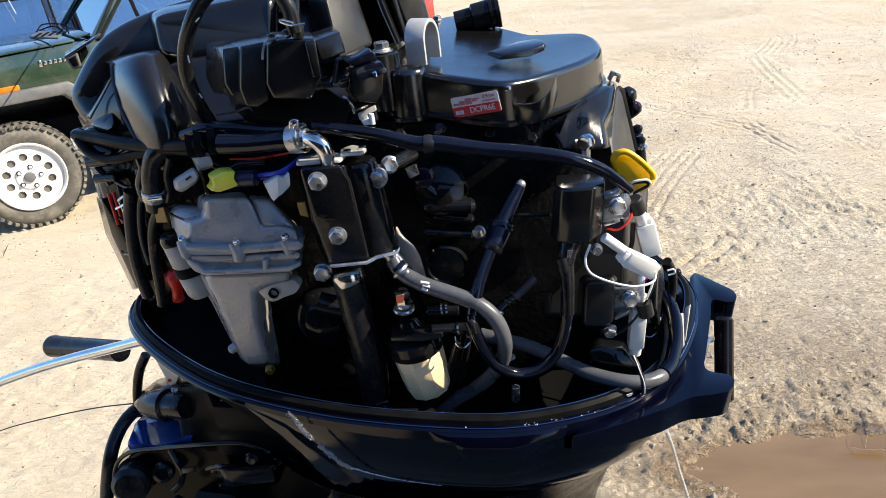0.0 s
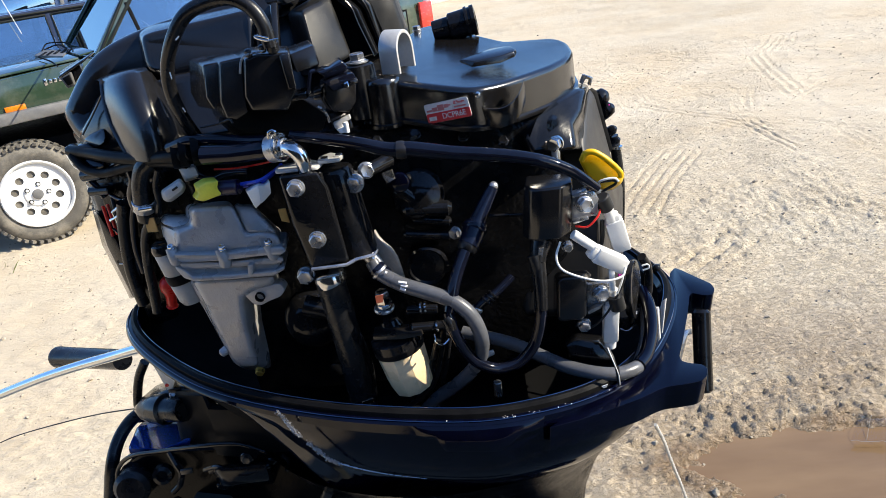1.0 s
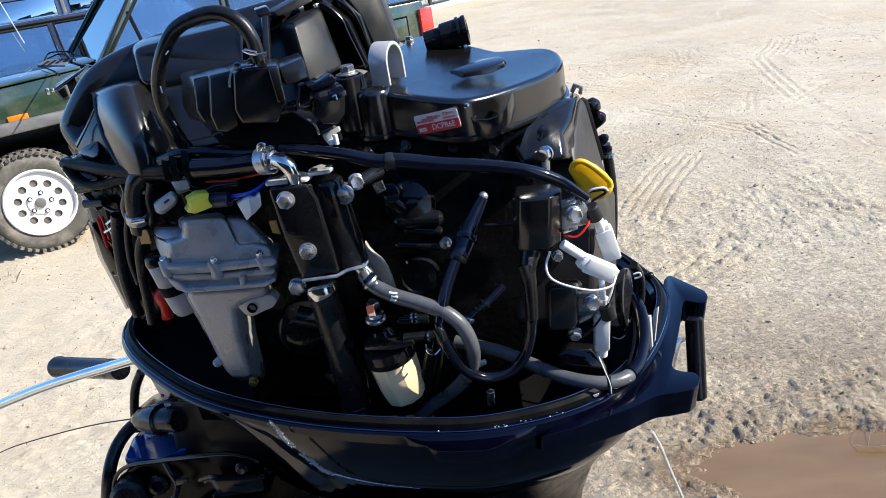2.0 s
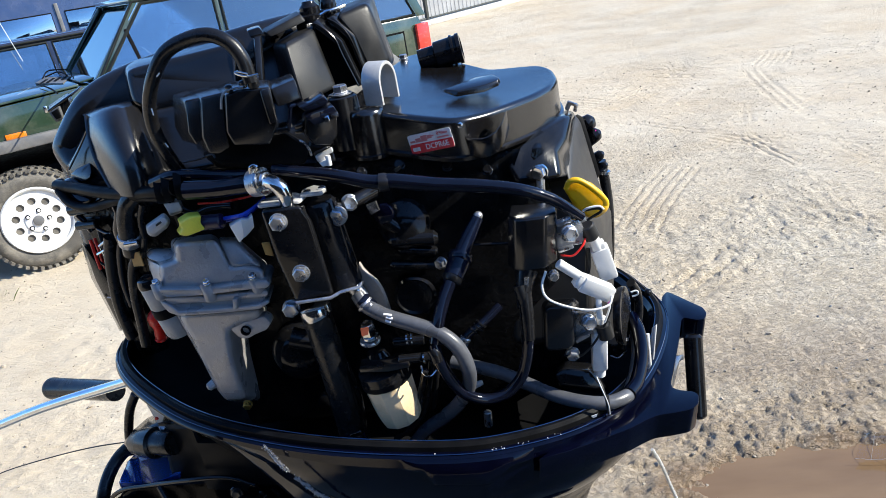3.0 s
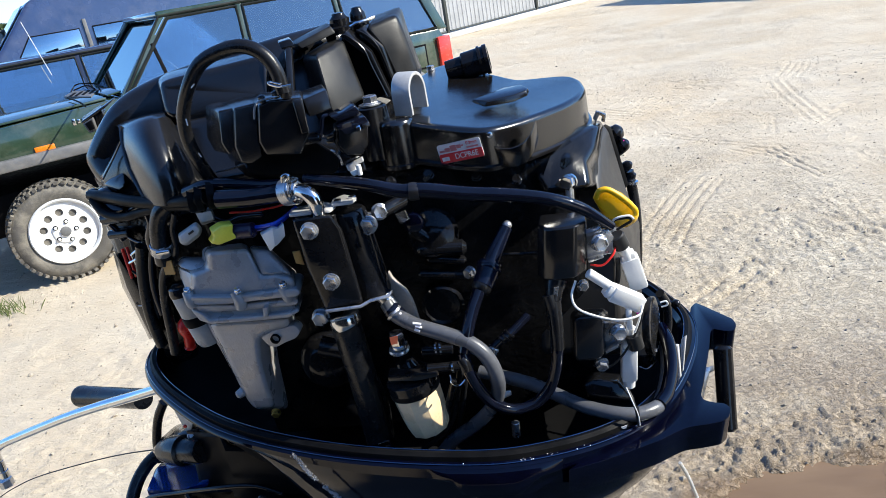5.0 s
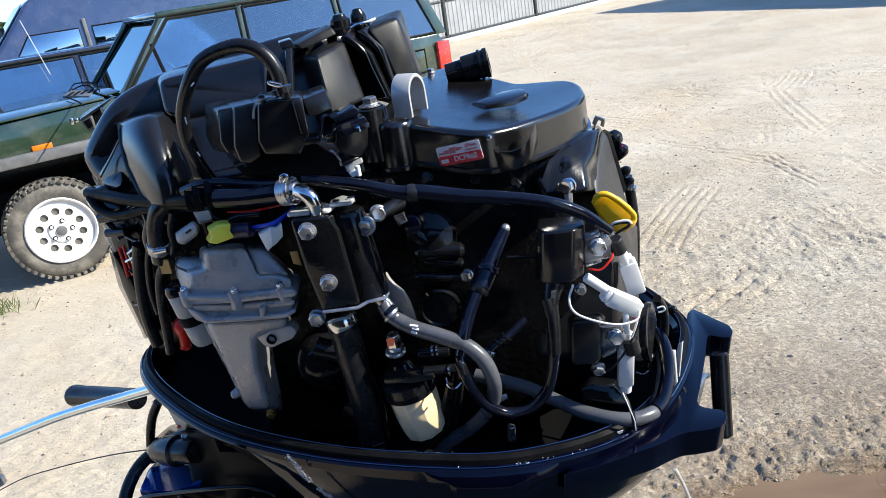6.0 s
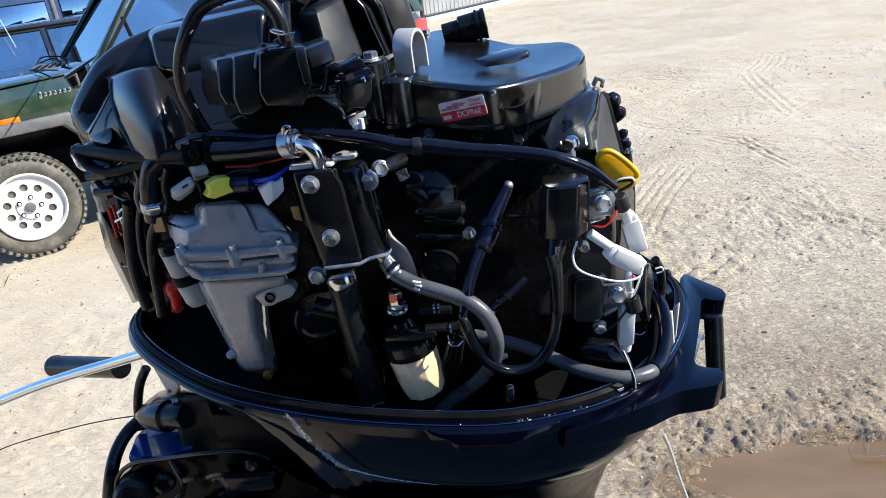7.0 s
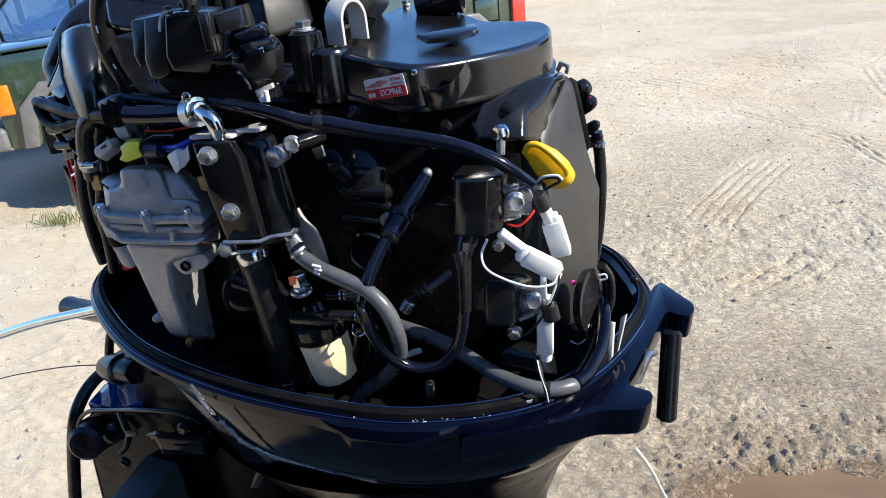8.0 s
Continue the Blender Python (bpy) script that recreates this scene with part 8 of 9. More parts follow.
part("mount_foot", slab([(0.116, 0.700, 1.373), (0.132, 0.700, 1.377), (0.132, 0.700, 1.373), (0.117, 0.700, 1.369)], (0, 0.012, 0), 0.0008), ZINC, C1)
C2 = coil(1, [(0.0931, 0.6900, 1.2801), (0.0983, 0.6900, 1.2848), (0.1194, 0.6900, 1.2832), (0.1236, 0.6900, 1.2779), (0.1212, 0.6900, 1.2365), (0.1160, 0.6900, 1.2316), (0.0931, 0.6900, 1.2318), (0.0900, 0.6900, 1.2379)], [(0.0931, 0.7450, 1.2615), (0.0987, 0.7450, 1.2665), (0.1301, 0.7450, 1.2650), (0.1359, 0.7450, 1.2585), (0.1333, 0.7450, 1.2120), (0.1277, 0.7450, 1.2067), (0.0926, 0.7450, 1.2069), (0.0889, 0.7450, 1.2149)], (0.139, 0.700, 1.256), [(0.127, 0.708, 1.264), (0.150, 0.708, 1.264), (0.154, 0.708, 1.253), (0.149, 0.708, 1.236), (0.125, 0.708, 1.236)], None)
part("mount_foot", slab([(0.124, 0.700, 1.235), (0.139, 0.700, 1.242), (0.140, 0.700, 1.238), (0.125, 0.700, 1.231)], (0, 0.012, 0), 0.0008), ZINC, C2)
part("lower_bolt", bolt_mesh((0.119, 0.700, 1.220), OUT + Vector((0, 0, -0.4)), 0.0066), ZINC, C2)
part("lower_clip", bolt_mesh((0.108, 0.705, 1.314), OUT, 0.0054), ZINC, C1)
part("starter_relay", hexa([(0.0973, 0.7169, 1.1842), (0.1111, 0.7206, 1.1894), (0.1378, 0.7207, 1.1832), (0.1509, 0.7130, 1.1620), (0.1403, 0.7115, 1.1612), (0.1024, 0.7124, 1.1726)], [(0.102, 0.780, 1.154), (0.117, 0.780, 1.163), (0.148, 0.780, 1.156), (0.167, 0.780, 1.114), (0.149, 0.780, 1.107), (0.103, 0.780, 1.124)], 0.003), CAST, MOTOR, "black starter relay")
part("lead_clip", tube([(0.071, 0.690, 1.315), (0.073, 0.688, 1.304), (0.073, 0.688, 1.290)], 0.0071, 12, 4), RUBBER, C1)
part("steel_tongue", slab([(0.077, 0.685, 1.324), (0.082, 0.685, 1.324), (0.078, 0.685, 1.305), (0.074, 0.685, 1.305)], (0, 0.003, 0), 0), ZINC, C1)

# ---- white plugs at the stern end ----
def plug(a, b, r, name="white_connector", r2=None):
    a, b = Vector(a), Vector(b)
    d = (b - a).normalized()
    up = d.cross(OUT).normalized()
    out = up.cross(d).normalized()
    m = Matrix((d, up, -out)).transposed().to_4x4()
    m.translation = (a + b) / 2
    n = (b - a).length
    body = part(name, box(m, n, 2 * r, 1.7 * r, r * 0.25, 2), WHITE, MOTOR, "white nylon wiring connector")
    part("front_shell", box(m @ Matrix.Translation((n * 0.36, 0, 0)), n * 0.24, 1.8 * r, 1.5 * r, r * 0.25, 2), WHITE, body)
    part("rear_step", box(m @ Matrix.Translation((-n * 0.55, 0, 0)), n * 0.22, 1.5 * r, 1.3 * r, r * 0.2, 2), WHITE, body)
    part("lock_tab", box(m @ Matrix.Translation((-n * 0.05, 0.35 * r, 0.9 * r)), n * 0.5, 0.7 * r, 0.35 * r, r * 0.1, 1), WHITE, body)
    part("key_slot", box(m @ Matrix.Translation((-n * 0.34, -0.4 * r, 0.86 * r)), n * 0.06, 0.9 * r, 0.06 * r, 0), INK, body)
    return body


W1 = plug((0.134, 0.690, 1.310), (0.165, 0.700, 1.287), 0.0089)
part("connector_neck", rod((0.113, 0.688, 1.335), (0.137, 0.690, 1.313), 0.0053), WHITE, W1)
part("connector_key", slab([(0.127, 0.684, 1.312), (0.135, 0.684, 1.320), (0.139, 0.684, 1.317), (0.132, 0.684, 1.308)], (0, 0.012, 0), 0.0015), WHITE, W1)
W2 = plug((0.159, 0.720, 1.333), (0.168, 0.725, 1.295), 0.0099)
part("connector_neck", rod((0.152, 0.715, 1.350), (0.160, 0.720, 1.328), 0.0062), WHITE, W2)
part("connector_boot", rod((0.147, 0.712, 1.363), (0.153, 0.715, 1.347), 0.0085), INK, W2)
W3 = plug((0.150, 0.705, 1.234), (0.148, 0.712, 1.190), 0.0084)
part("connector_neck", rod((0.154, 0.705, 1.258), (0.151, 0.706, 1.231), 0.0054), WHITE, W3)
part("connector_tail", rod((0.149, 0.712, 1.192), (0.148, 0.714, 1.179), 0.0066), WHITE, W3)
part("tape_band", lathe((0.156, 0.700, 1.243), Vector((0.2, 0, -1)), [(-0.008, 0.0084), (0.008, 0.0084)], 16), INK, W3)
part("thin_wire", tube([(0.100, 0.690, 1.327), (0.094, 0.685, 1.312), (0.099, 0.683, 1.298), (0.118, 0.680, 1.288), (0.141, 0.680, 1.281), (0.160, 0.684, 1.282), (0.165, 0.690, 1.289)], 0.0013, 8, 6), WHITE, W1, "thin white wire")
part("thin_wire", tube([(0.166, 0.700, 1.287), (0.164, 0.695, 1.272), (0.154, 0.695, 1.250), (0.141, 0.695, 1.230), (0.126, 0.698, 1.216), (0.110, 0.700, 1.219)], 0.0013, 8, 6), INK, W1, "thin black and white wire")
part("thin_wire", tube([(0.168, 0.700, 1.286), (0.161, 0.694, 1.270), (0.156, 0.694, 1.257)], 0.0012, 8, 6), WHITE, W1, "thin white wire")
part("thin_wire", tube([(0.118, 0.705, 1.336), (0.130, 0.700, 1.336), (0.141, 0.702, 1.345), (0.145, 0.708, 1.350)], 0.0012, 8, 6), RED, W2, "thin red wire")
part("thin_wire", tube([(0.148, 0.720, 1.333), (0.146, 0.720, 1.307), (0.136, 0.720, 1.294)], 0.0025, 8, 6), INK, W2)
part("connector_pin", slab([(0.148, 0.690, 1.288), (0.154, 0.690, 1.289), (0.154, 0.690, 1.262), (0.148, 0.690, 1.263)], (0, 0.006, 0), 0.001), WHITE, W3)

# ---- dipstick ----
DIP = part("dipstick_handle", hexa([(0.1310, 0.7520, 1.3910), (0.1364, 0.7520, 1.4004), (0.1449, 0.7520, 1.4012), (0.1588, 0.7520, 1.3924), (0.1702, 0.7520, 1.3808), (0.1770, 0.7520, 1.3696), (0.1743, 0.7520, 1.3622), (0.1630, 0.7520, 1.3558), (0.1545, 0.7520, 1.3568), (0.1430, 0.7520, 1.3688)], [(0.134, 0.775, 1.385), (0.138, 0.775, 1.396), (0.149, 0.775, 1.396), (0.165, 0.775, 1.387), (0.176, 0.775, 1.375), (0.183, 0.775, 1.361), (0.180, 0.775, 1.351), (0.168, 0.775, 1.344), (0.156, 0.775, 1.346), (0.143, 0.775, 1.360)], 0.004, 3), YELLOW, MOTOR, "bright yellow dipstick handle")
part("handle_rim", tube([(0.134, 0.750, 1.392), (0.138, 0.748, 1.400), (0.147, 0.747, 1.401), (0.160, 0.747, 1.391), (0.173, 0.747, 1.376), (0.174, 0.748, 1.369)], 0.0032, 10, 6), YELLOW, DIP)
part("handle_ring", tube([(0.146, 0.742, 1.361), (0.149, 0.738, 1.369), (0.164, 0.738, 1.370), (0.167, 0.740, 1.365), (0.155, 0.742, 1.358), (0.150, 0.742, 1.353)], 0.0016, 8, 6), INK, DIP)
part("handle_ring", tube([(0.145, 0.740, 1.365), (0.152, 0.736, 1.372), (0.165, 0.736, 1.373), (0.170, 0.738, 1.368)], 0.0013, 8, 6), WHITE, DIP)
part("handle_clip", slab([(0.140, 0.735, 1.363), (0.150, 0.735, 1.363), (0.152, 0.735, 1.354), (0.142, 0.735, 1.353)], (0, 0.006, 0), 0.001), ZINC, DIP)

# ---- stern corner: cap and strips ----
CAP = part("round_cap", lathe((0.193, 0.800, 1.203), Vector((0.94, -0.33, 0.05)), [(-0.007, 0.0343), (-0.002, 0.0364), (0.002, 0.0364), (0.003, 0.0337), (0.002, 0.0275), (0.0025, 0.004)], 36), MOULD, MOTOR, "round black cap with tiny pale print")
for k in range(9):
    a = -2.2 + 0.32 * k
    m = Matrix.Translation((0.193, 0.800, 1.203)) @ Vector((0.94, -0.33, 0.05)).to_track_quat("Z", "Y").to_matrix().to_4x4()
    part("printed_mark", box(m @ Matrix.Translation((0.0289 * math.cos(a), 0.0289 * math.sin(a), 0.0032)) @ pose(0, 0, 0, 0, 0, math.degrees(a)), 0.004, 0.002, 0.0004, 0), STICKER, CAP)
part("cap_neck", rod((0.180, 0.800, 1.170), (0.182, 0.800, 1.150), 0.0110), CAST, CAP)
part("cap_strap", tube([(0.206, 0.815, 1.239), (0.215, 0.825, 1.217), (0.216, 0.830, 1.186), (0.209, 0.825, 1.165)], 0.0056, 10, 6), RUBBER, CAP)
part("strap_clip", tube([(0.203, 0.800, 1.234), (0.210, 0.800, 1.235), (0.211, 0.800, 1.230), (0.204, 0.800, 1.228)], 0.0012, 6), WHITE, CAP)
part("neck_clip", tube([(0.171, 0.785, 1.158), (0.180, 0.780, 1.157), (0.191, 0.785, 1.164)], 0.0012, 6), STEEL, CAP)
part("magenta_dot", lathe((0.175, 0.790, 1.230), (0.2, -1, 0.2), [(0, 0.003), (0.001, 0.002)], 10), MAGENTA, CAP)
part("metal_strip", slab([(0.213, 0.790, 1.180), (0.219, 0.790, 1.179), (0.216, 0.770, 1.147), (0.210, 0.770, 1.138)], (0.002, 0.003, 0), 0.0005), HOOK, MOTOR, "bare metal strip")
part("metal_strip", slab([(0.227, 0.810, 1.175), (0.233, 0.810, 1.179), (0.223, 0.790, 1.142), (0.219, 0.790, 1.136)], (0.002, 0.003, 0), 0.0005), HOOK, MOTOR, "bare metal strip")
part("pan_stud", lathe((0.248, 0.930, 1.163), (0, -0.6, 0.8), [(0, 0.006), (0.003, 0.005), (0.005, 0.002)], 12), CAST, PAN)

# ---- bow side: steering gear and bracket ----
BR = part("swivel_bracket", hexa([(-0.5692, 0.8367, 0.9389), (-0.5461, 0.8296, 0.9912), (-0.5234, 0.8238, 1.0073), (-0.4475, 0.8055, 1.0213), (-0.3538, 0.7831, 1.0344), (-0.2699, 0.7635, 1.0319), (-0.2148, 0.7519, 0.9879), (-0.2148, 0.7570, 0.8275), (-0.5982, 0.8491, 0.7646)], [(-0.690, 0.980, 0.835), (-0.652, 0.980, 0.888), (-0.626, 0.980, 0.903), (-0.540, 0.980, 0.900), (-0.441, 0.980, 0.895), (-0.347, 0.980, 0.873), (-0.272, 0.980, 0.803), (-0.271, 0.980, 0.590), (-0.708, 0.980, 0.632)], 0.010, 3), LEGMAT, MOTOR, "glossy black swivel bracket")
part("bracket_top", hexa([(-0.5443, 0.8350, 1.0093), (-0.4900, 0.8280, 1.0092), (-0.4396, 0.8200, 1.0248), (-0.4296, 0.8600, 1.0221), (-0.4678, 0.9300, 0.9814), (-0.5369, 0.9400, 0.9791), (-0.5711, 0.9450, 0.9859), (-0.5646, 0.9000, 0.9983)], [(-0.5538, 0.8450, 0.9892), (-0.4985, 0.8380, 0.9892), (-0.4473, 0.8300, 1.0051), (-0.4369, 0.8700, 1.0025), (-0.4753, 0.9400, 0.9609), (-0.5453, 0.9500, 0.9585), (-0.5800, 0.9550, 0.9654), (-0.5737, 0.9100, 0.9781)], 0.004, 3), SKYPAINT, BR, "bracket top, its sky reflection painted blue")
part("bracket_ridge", tube([(-0.593, 0.842, 0.926), (-0.573, 0.838, 0.971), (-0.541, 0.830, 0.998), (-0.484, 0.810, 1.017), (-0.407, 0.780, 1.043), (-0.344, 0.765, 1.052), (-0.304, 0.755, 1.043)], 0.0033, 10, 6), CAST, BR)
part("tilt_tube", rod((-0.5422, 0.8400, 0.9563), (-0.5330, 0.7900, 0.9677), 0.0265, 28, 0.25), RUBBER, BR, "black tilt tube end")
part("tilt_collar", lathe((-0.5413, 0.8330, 0.9580), Vector((-0.5330, 0.7900, 0.9677)) - Vector((-0.5422, 0.8400, 0.9563)), [(0, 0.0278), (0.006, 0.0285), (0.014, 0.0278)], 28), CAST, BR)
part("clamp_screw", bolt_mesh((-0.327, 0.745, 1.042), OUT, 0.0060, 0.004), PLATE, BR, "dull dark screw")
part("screw_washer", lathe((-0.328, 0.748, 1.040), OUT, [(0, 0.0097), (0.002, 0.0090)], 20), CAST, BR)
part("bracket_lug", hexa([(-0.3716, 0.7400, 1.0342), (-0.3017, 0.7400, 1.0362), (-0.3009, 0.7400, 1.0076), (-0.3641, 0.7400, 1.0046)], [(-0.401, 0.780, 1.008), (-0.311, 0.780, 1.011), (-0.313, 0.780, 0.967), (-0.396, 0.780, 0.966)], 0.006), CAST, BR)
part("cast_rib", tube([(-0.403, 0.770, 1.010), (-0.375, 0.755, 1.025), (-0.353, 0.745, 1.022), (-0.329, 0.742, 1.020), (-0.299, 0.745, 1.028)], 0.0032, 8, 6), CAST, BR)
part("cast_rib", tube([(-0.462, 0.800, 1.022), (-0.452, 0.790, 1.008), (-0.446, 0.785, 0.995), (-0.452, 0.780, 0.978)], 0.0047, 8, 6), CAST, BR)
part("cast_rib", tube([(-0.283, 0.755, 1.035), (-0.274, 0.750, 1.027), (-0.280, 0.750, 1.014)], 0.0032, 8, 6), CAST, BR)
part("pivot_clip", slab([(-0.440, 0.772, 1.010), (-0.421, 0.772, 1.012), (-0.422, 0.772, 1.004), (-0.440, 0.772, 1.002)], (0, 0.004, 0), 0.001), PLATE, BR)
part("pivot_tab", slab([(-0.397, 0.765, 1.015), (-0.378, 0.765, 1.019), (-0.379, 0.765, 1.008), (-0.396, 0.765, 1.005)], (0, 0.004, 0), 0.001), PLATE, BR)
part("pivot_boss", lathe((-0.481, 0.800, 0.986), OUT + Vector((0.2, 0, 0.3)), [(0, 0.0151), (0.010, 0.0137), (0.012, 0.0082), (0.006, 0.0069)], 20), CAST, BR)
def glint_flakes(line, count, spread, seed):
    """Bright flakes laid along an edge to imitate its glints, as one mesh."""
    rnd = random.Random(seed)
    path = curve_points(line, 8)
    bm = bmesh.new()
    for _ in range(count):
        f = rnd.random() * (len(path) - 1.001)
        p = path[int(f)].lerp(path[int(f) + 1], f % 1) + Vector((rnd.gauss(0, spread), rnd.uniform(-0.002, 0.0), rnd.gauss(0, spread)))
        s = rnd.uniform(0.0004, 0.0010)
        bmesh.ops.create_icosphere(bm, subdivisions=1, radius=s, matrix=Matrix.Translation(p) @ pose(0, 0, 0, rnd.uniform(0, 90), rnd.uniform(0, 90), rnd.uniform(0, 360)) @ Matrix.Diagonal((1.6, 0.7, 0.6, 1)))
    return bm


# flakes and a line modelled for the sun's glints on the pan's edge
tagged(part("edge_glints", glint_flakes([(-0.2318, 0.6560, 1.1742), (-0.2232, 0.6520, 1.1645), (-0.2159, 0.6500, 1.1510), (-0.2106, 0.6500, 1.1425)], 330, 0.0013, 3), ZINC, BR, "bright flakes standing in for glints on the edge"), kind="stuff")
tagged(part("edge_glints", glint_flakes([(-0.2042, 0.6500, 1.1322), (-0.1952, 0.6500, 1.1215), (-0.1849, 0.6500, 1.1073), (-0.1733, 0.6500, 1.0986)], 380, 0.0013, 5), ZINC, BR, "bright flakes standing in for glints on the edge"), kind="stuff")
part("edge_glint_line", tube([(-0.1757, 0.6500, 1.0997), (-0.1471, 0.6490, 1.0876), (-0.1153, 0.6480, 1.0776), (-0.0770, 0.6480, 1.0678)], [0.0011, 0.0003], 6, 6), ZINC, BR, "thin bright line standing in for a glint")
# scattered glossy lumps, added to catch glints on the bracket
rnd = random.Random(23)
for k in range(14):
    p = Vector((-0.3761, 0.7920, 0.9893)) + Vector((rnd.uniform(-0.10, 0.10), rnd.uniform(-0.02, 0.03), rnd.uniform(-0.045, 0.035)))
    q = p + Vector((rnd.uniform(-0.03, 0.03), rnd.uniform(-0.01, 0.01), rnd.uniform(-0.015, 0.015)))
    part("glint_lump", rod(p, q, rnd.uniform(0.004, 0.010), 10, 0.6), CAST, BR)
part("tilt_lever", slab([(-0.237, 0.740, 1.020), (-0.216, 0.740, 1.008), (-0.214, 0.740, 0.987), (-0.239, 0.740, 0.952), (-0.251, 0.740, 0.953), (-0.232, 0.740, 0.989)], (0, 0.012, 0), 0.003), PLATE, BR)
part("mount_bolt", bolt_mesh((-0.124, 0.740, 0.981), OUT, 0.0089), CAST, BR)
part("mount_arm", hexa([(-0.1317, 0.7400, 0.9944), (-0.1025, 0.7400, 0.9885), (-0.0925, 0.7400, 0.9547), (-0.1078, 0.7400, 0.8778), (-0.1427, 0.7400, 0.8813)], [(-0.150, 0.800, 0.946), (-0.110, 0.800, 0.939), (-0.098, 0.800, 0.899), (-0.114, 0.800, 0.816), (-0.164, 0.800, 0.821)], 0.006), PLATE, BR)
part("upper_yoke", hexa([(-0.454, 0.840, 1.099), (-0.384, 0.800, 1.119), (-0.368, 0.780, 1.109), (-0.282, 0.760, 1.109), (-0.196, 0.760, 1.012), (-0.244, 0.760, 1.003), (-0.378, 0.790, 1.014), (-0.467, 0.840, 0.985)], [(-0.537, 0.980, 1.010), (-0.481, 0.980, 1.004), (-0.474, 0.980, 0.975), (-0.376, 0.980, 0.958), (-0.266, 0.980, 0.833), (-0.328, 0.980, 0.822), (-0.479, 0.980, 0.865), (-0.552, 0.980, 0.877)], 0.008), SEAL, BR)
CB = part("steering_cable_boot", lathe((-0.522, 0.860, 1.059), Vector((-0.384, 0.800, 1.086)) - Vector((-0.522, 0.860, 1.059)), [(-0.006, 0.0044), (0.0, 0.0074), (0.006, 0.0102), (0.016, 0.0160), (0.040, 0.0216), (0.062, 0.0228), (0.064, 0.0185), (0.075, 0.0176), (0.095, 0.0181), (0.10, 0.0167)], 28), RUBBER, MOTOR, "black rubber steering cable boot")
part("boot_bracket", hexa([(-0.5108, 0.8500, 1.0674), (-0.4719, 0.8500, 1.0912), (-0.4394, 0.8450, 1.1009), (-0.4016, 0.8300, 1.1013), (-0.3826, 0.8200, 1.0851), (-0.3776, 0.8100, 1.0608), (-0.4336, 0.8250, 1.0515), (-0.4800, 0.8400, 1.0461), (-0.5108, 0.8500, 1.0511)], [(-0.5656, 0.9300, 1.0277), (-0.5234, 0.9300, 1.0555), (-0.4847, 0.9300, 1.0597), (-0.4384, 0.9100, 1.0598), (-0.4156, 0.9000, 1.0380), (-0.4164, 0.8900, 1.0062), (-0.4754, 0.9000, 1.0050), (-0.5285, 0.9200, 0.9956), (-0.5667, 0.9300, 1.0034)], 0.006, 3), MOULD, CB)
part("boot_strap", slab([(-0.4453, 0.8350, 1.0910), (-0.4332, 0.8350, 1.0916), (-0.4316, 0.8250, 1.0553), (-0.4438, 0.8250, 1.0546)], (0, -0.004, 0), 0.001), RUBBER, CB)
part("boot_tag", slab([(-0.4563, 0.8400, 1.1004), (-0.4359, 0.8380, 1.1034), (-0.4332, 0.8360, 1.0928), (-0.4531, 0.8380, 1.0917)], (0, -0.002, 0), 0.0008), PLATE, CB)
part("boot_screw", bolt_mesh((-0.450, 0.838, 1.091), Vector((0, -0.5, 0.8)), 0.0050), ZINC, CB)
part("inner_cable", tube([(-0.940, 1.000, 0.898), (-0.887, 0.980, 0.929), (-0.815, 0.960, 0.962), (-0.702, 0.930, 1.000), (-0.610, 0.900, 1.030), (-0.523, 0.865, 1.057)], 0.0010, 8, 8), INK, CB, "thin black inner cable")
part("loop_hose", tube([(-0.531, 0.930, 1.097), (-0.550, 0.930, 1.068), (-0.565, 0.930, 1.027), (-0.568, 0.925, 0.993)], 0.0072, 12, 6), RUBBER, MOTOR, "black rubber hose")
part("loop_hose", tube([(-0.551, 0.900, 1.024), (-0.569, 0.890, 1.012), (-0.582, 0.870, 0.994), (-0.592, 0.850, 0.963), (-0.620, 0.850, 0.887), (-0.656, 0.850, 0.769)], 0.0099, 14, 6), RUBBER, MOTOR, "black rubber hose")
ROD = part("steering_link", tube([(-0.940, 1.030, 0.924), (-0.941, 1.030, 0.952), (-0.937, 1.030, 0.974), (-0.917, 1.030, 0.989), (-0.857, 1.020, 1.011), (-0.759, 1.000, 1.046), (-0.674, 0.980, 1.073), (-0.596, 0.960, 1.096), (-0.516, 0.930, 1.124)], 0.0081, 16, 8), CHROME, MOTOR, "chromed steering link rod")
part("link_end", lathe((-0.939, 1.030, 0.954), Vector((-0.941, 1.030, 0.900)) - Vector((-0.939, 1.030, 0.954)), [(0, 0.0071), (0.020, 0.0071), (0.021, 0.0088), (0.034, 0.0088)], 16), STEEL, ROD)
part("link_nut", lathe((-0.944, 1.030, 0.914), Vector((-0.943, 1.030, 0.885)) - Vector((-0.944, 1.030, 0.914)), [(0, 0.0123), (0.014, 0.0123)], 6), ZINC, ROD)
part("tube_handle", lathe((-0.914, 1.260, 0.939), Vector((-0.561, 1.050, 1.023)) - Vector((-0.914, 1.260, 0.939)), [(0, 0.0183), (0.003, 0.0226), (0.010, 0.0226), (0.013, 0.0215), (0.26, 0.0197)], 24), RUBBER, MOTOR, "black rubber tube grip")
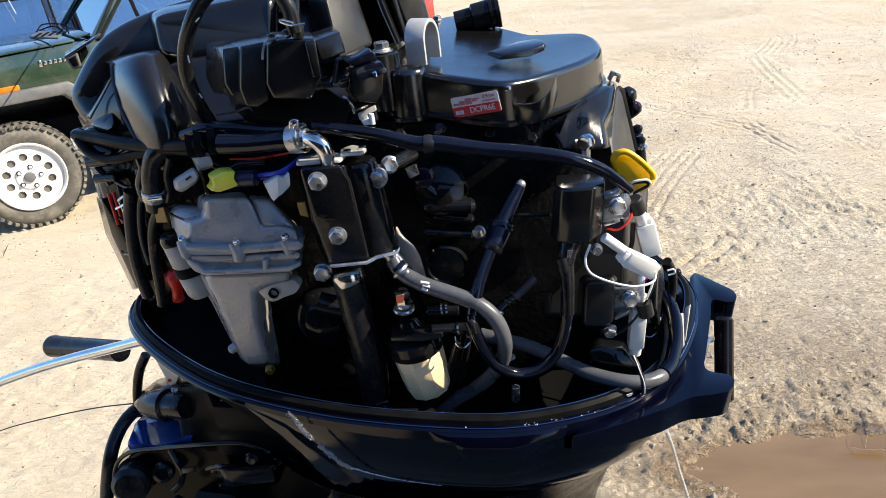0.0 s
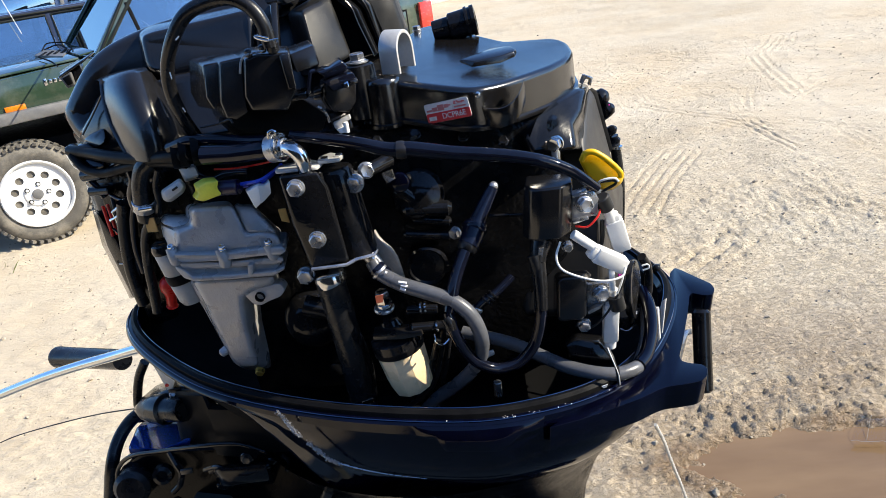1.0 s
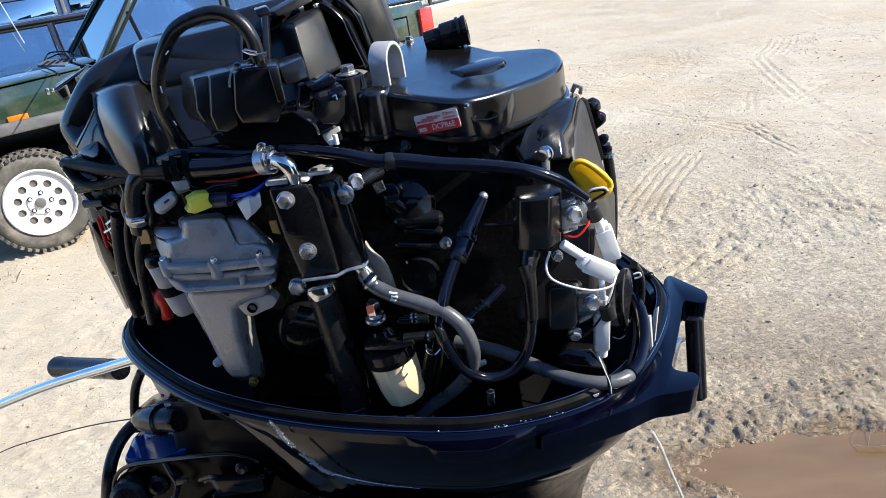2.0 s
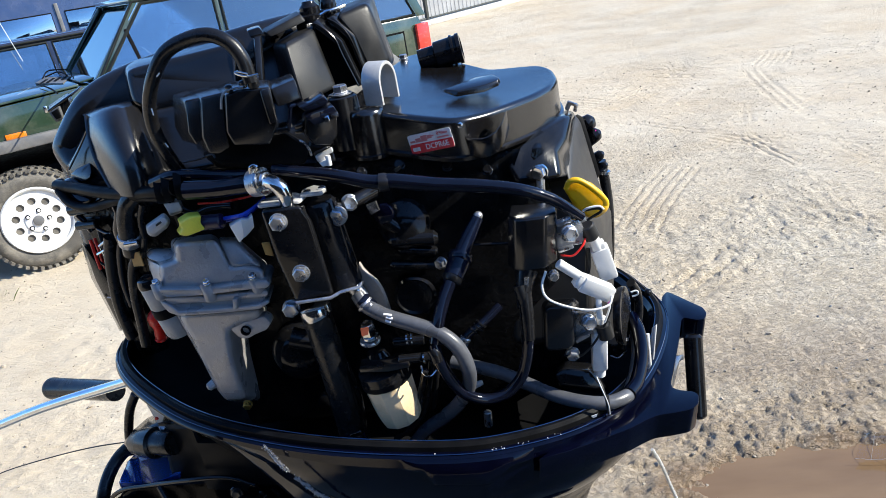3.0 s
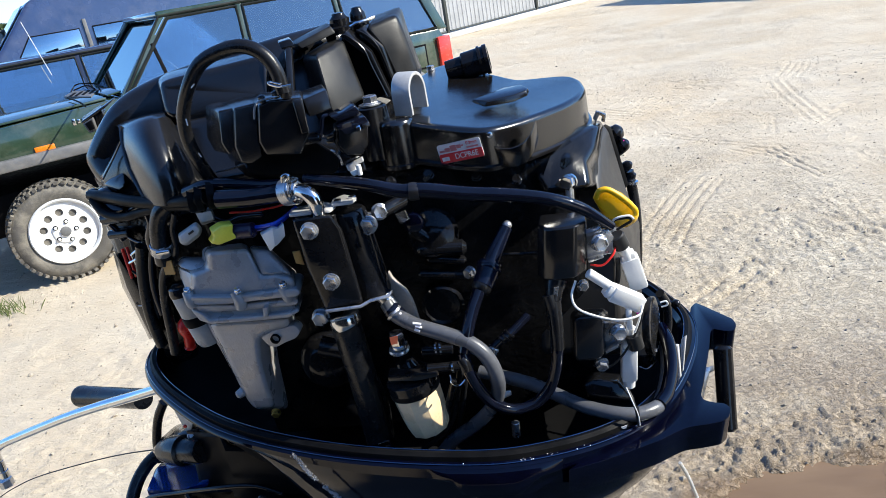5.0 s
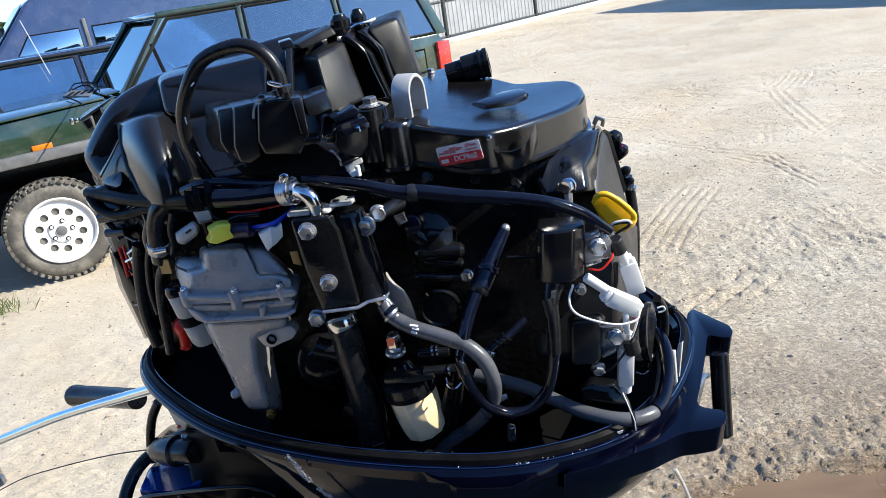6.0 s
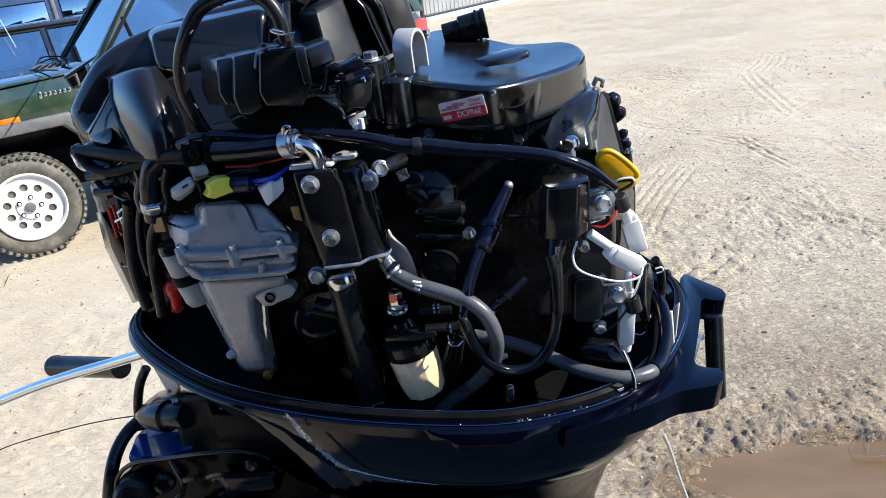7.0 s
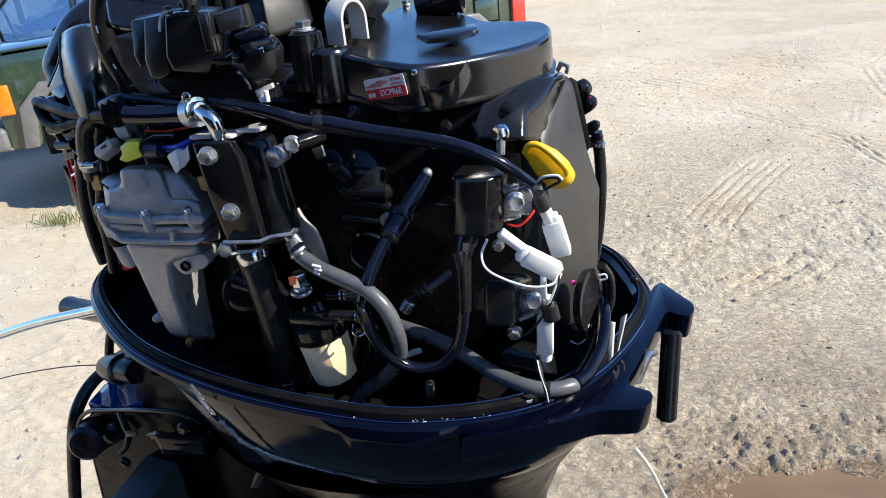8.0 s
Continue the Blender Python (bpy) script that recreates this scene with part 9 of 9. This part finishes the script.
# cream block painted as the sand's reflection in the pan's underside
part("bow_sand_reflection", hexa([(-0.4923, 0.8790, 1.1338), (-0.4486, 0.8445, 1.1244), (-0.4364, 0.8344, 1.1184), (-0.4507, 0.8420, 1.0976), (-0.4632, 0.8502, 1.0893)], [(-0.534, 0.960, 1.089), (-0.508, 0.960, 1.065), (-0.501, 0.960, 1.048), (-0.511, 0.960, 1.021), (-0.524, 0.960, 1.016)], 0.004), mat("painted_sand_reflection", (0.55, 0.48, 0.38), 0.5), MOTOR, "cream block imitating sand reflected under the bow")
part("red_dot", lathe((-0.457, 0.842, 1.106), OUT, [(0, 0.003), (0.002, 0.002)], 10), RED, MOTOR)

# ---- tell-tale water jet, plastic scrap, stand ----
jet = curve_points([(0.254, 1.000, 0.836), (0.280, 1.060, 0.751), (0.308, 1.120, 0.646), (0.337, 1.170, 0.542), (0.368, 1.220, 0.423), (0.403, 1.270, 0.278)], 5)
part("telltale_stream", tube(jet, 0.0026, 8, 3, 0.001), FOAM, MOTOR, "thin clear stream of cooling water")
ca, cb, cc, cd = (Vector(p) for p in ((1.034, 1.885, 0.000), (1.109, 1.988, 0.000), (1.172, 1.979, 0.000), (1.149, 1.864, 0.000)))
bm = bmesh.new()
grid = [[bm.verts.new((ca.lerp(cd, u / 8)).lerp(cb.lerp(cc, u / 8), v / 6) + Vector((0, 0, 0.004 + 0.024 * math.sin(math.pi * v / 7) + 0.010 * noise.noise((u * 0.6, v * 0.7, 3.1))))) for v in range(7)] for u in range(9)]
for u in range(8):
    for v in range(6):
        bm.faces.new((grid[u][v], grid[u + 1][v], grid[u + 1][v + 1], grid[u][v + 1]))
edge = [grid[u][0].co.copy() for u in range(9)] + [grid[8][v].co.copy() for v in range(1, 7)] + [grid[u][6].co.copy() for u in range(7, -1, -1)] + [grid[0][v].co.copy() for v in range(5, -1, -1)]
SCRAP = tagged(part("plastic_scrap", bm, FILMCLEAR), "crumpled scrap of clear plastic lying on mud", "plastic scrap")
SCRAP.visible_shadow = False
part("rolled_edge", tube(edge[:15], 0.0005, 6, 1), FILM, SCRAP)
part("rolled_edge", tube([grid_p for grid_p in (edge[3], (edge[3] + edge[18]) / 2 + Vector((0, 0, 0.014)), edge[18])], 0.0004, 6, 4), FILM, SCRAP)
bm = bmesh.new()
rnd = random.Random(9)
tuft = Vector((-3.451, 4.140, 0.000))
for k in range(90):
    a, lean, hgt = rnd.uniform(0, 6.28), rnd.uniform(0.02, 0.07), rnd.uniform(0.04, 0.11)
    foot = tuft + Vector((rnd.gauss(0, 0.10), rnd.gauss(0, 0.05), 0.0))
    side = Vector((-math.sin(a), math.cos(a), 0)) * 0.003
    tip = foot + Vector((math.cos(a) * lean, math.sin(a) * lean, hgt))
    half = foot.lerp(tip, 0.5) + Vector((0, 0, hgt * 0.12))
    q = [bm.verts.new(p) for p in (foot - side, foot + side, half + side * 0.7, tip, half - side * 0.7)]
    bm.faces.new(q)
tagged(part("grass_tuft", bm, mat("dry_green_grass", (0.13, 0.16, 0.045), 0.6, 0, 0, 0.3, 12)), "small tuft of dry green grass on the sand", "grass", kind="stuff")
STAND = empty("motor_stand", (-0.30, 0.95, 0.0), "dark steel stand that carries the motor by its bracket", "motor stand")
for x, y in ((-0.42, 0.72), (-0.42, 1.2)):
    part("leg", slab([(x - 0.025, y - 0.025, -0.02), (x + 0.025, y - 0.025, -0.02), (x + 0.025, y + 0.025, -0.02), (x - 0.025, y + 0.025, -0.02)], (0, 0, 0.92), 0.004), POST, STAND)
    part("foot", slab([(x - 0.4, y - 0.03, -0.02), (x + 0.5, y - 0.03, -0.02), (x + 0.5, y + 0.03, -0.02), (x - 0.4, y + 0.03, -0.02)], (0, 0, 0.05), 0.004), POST, STAND)
part("cross_beam", slab([(-0.45, 0.69, 0.82), (-0.39, 0.69, 0.82), (-0.39, 1.23, 0.82), (-0.45, 1.23, 0.82)], (0, 0, 0.12), 0.004), POST, STAND)
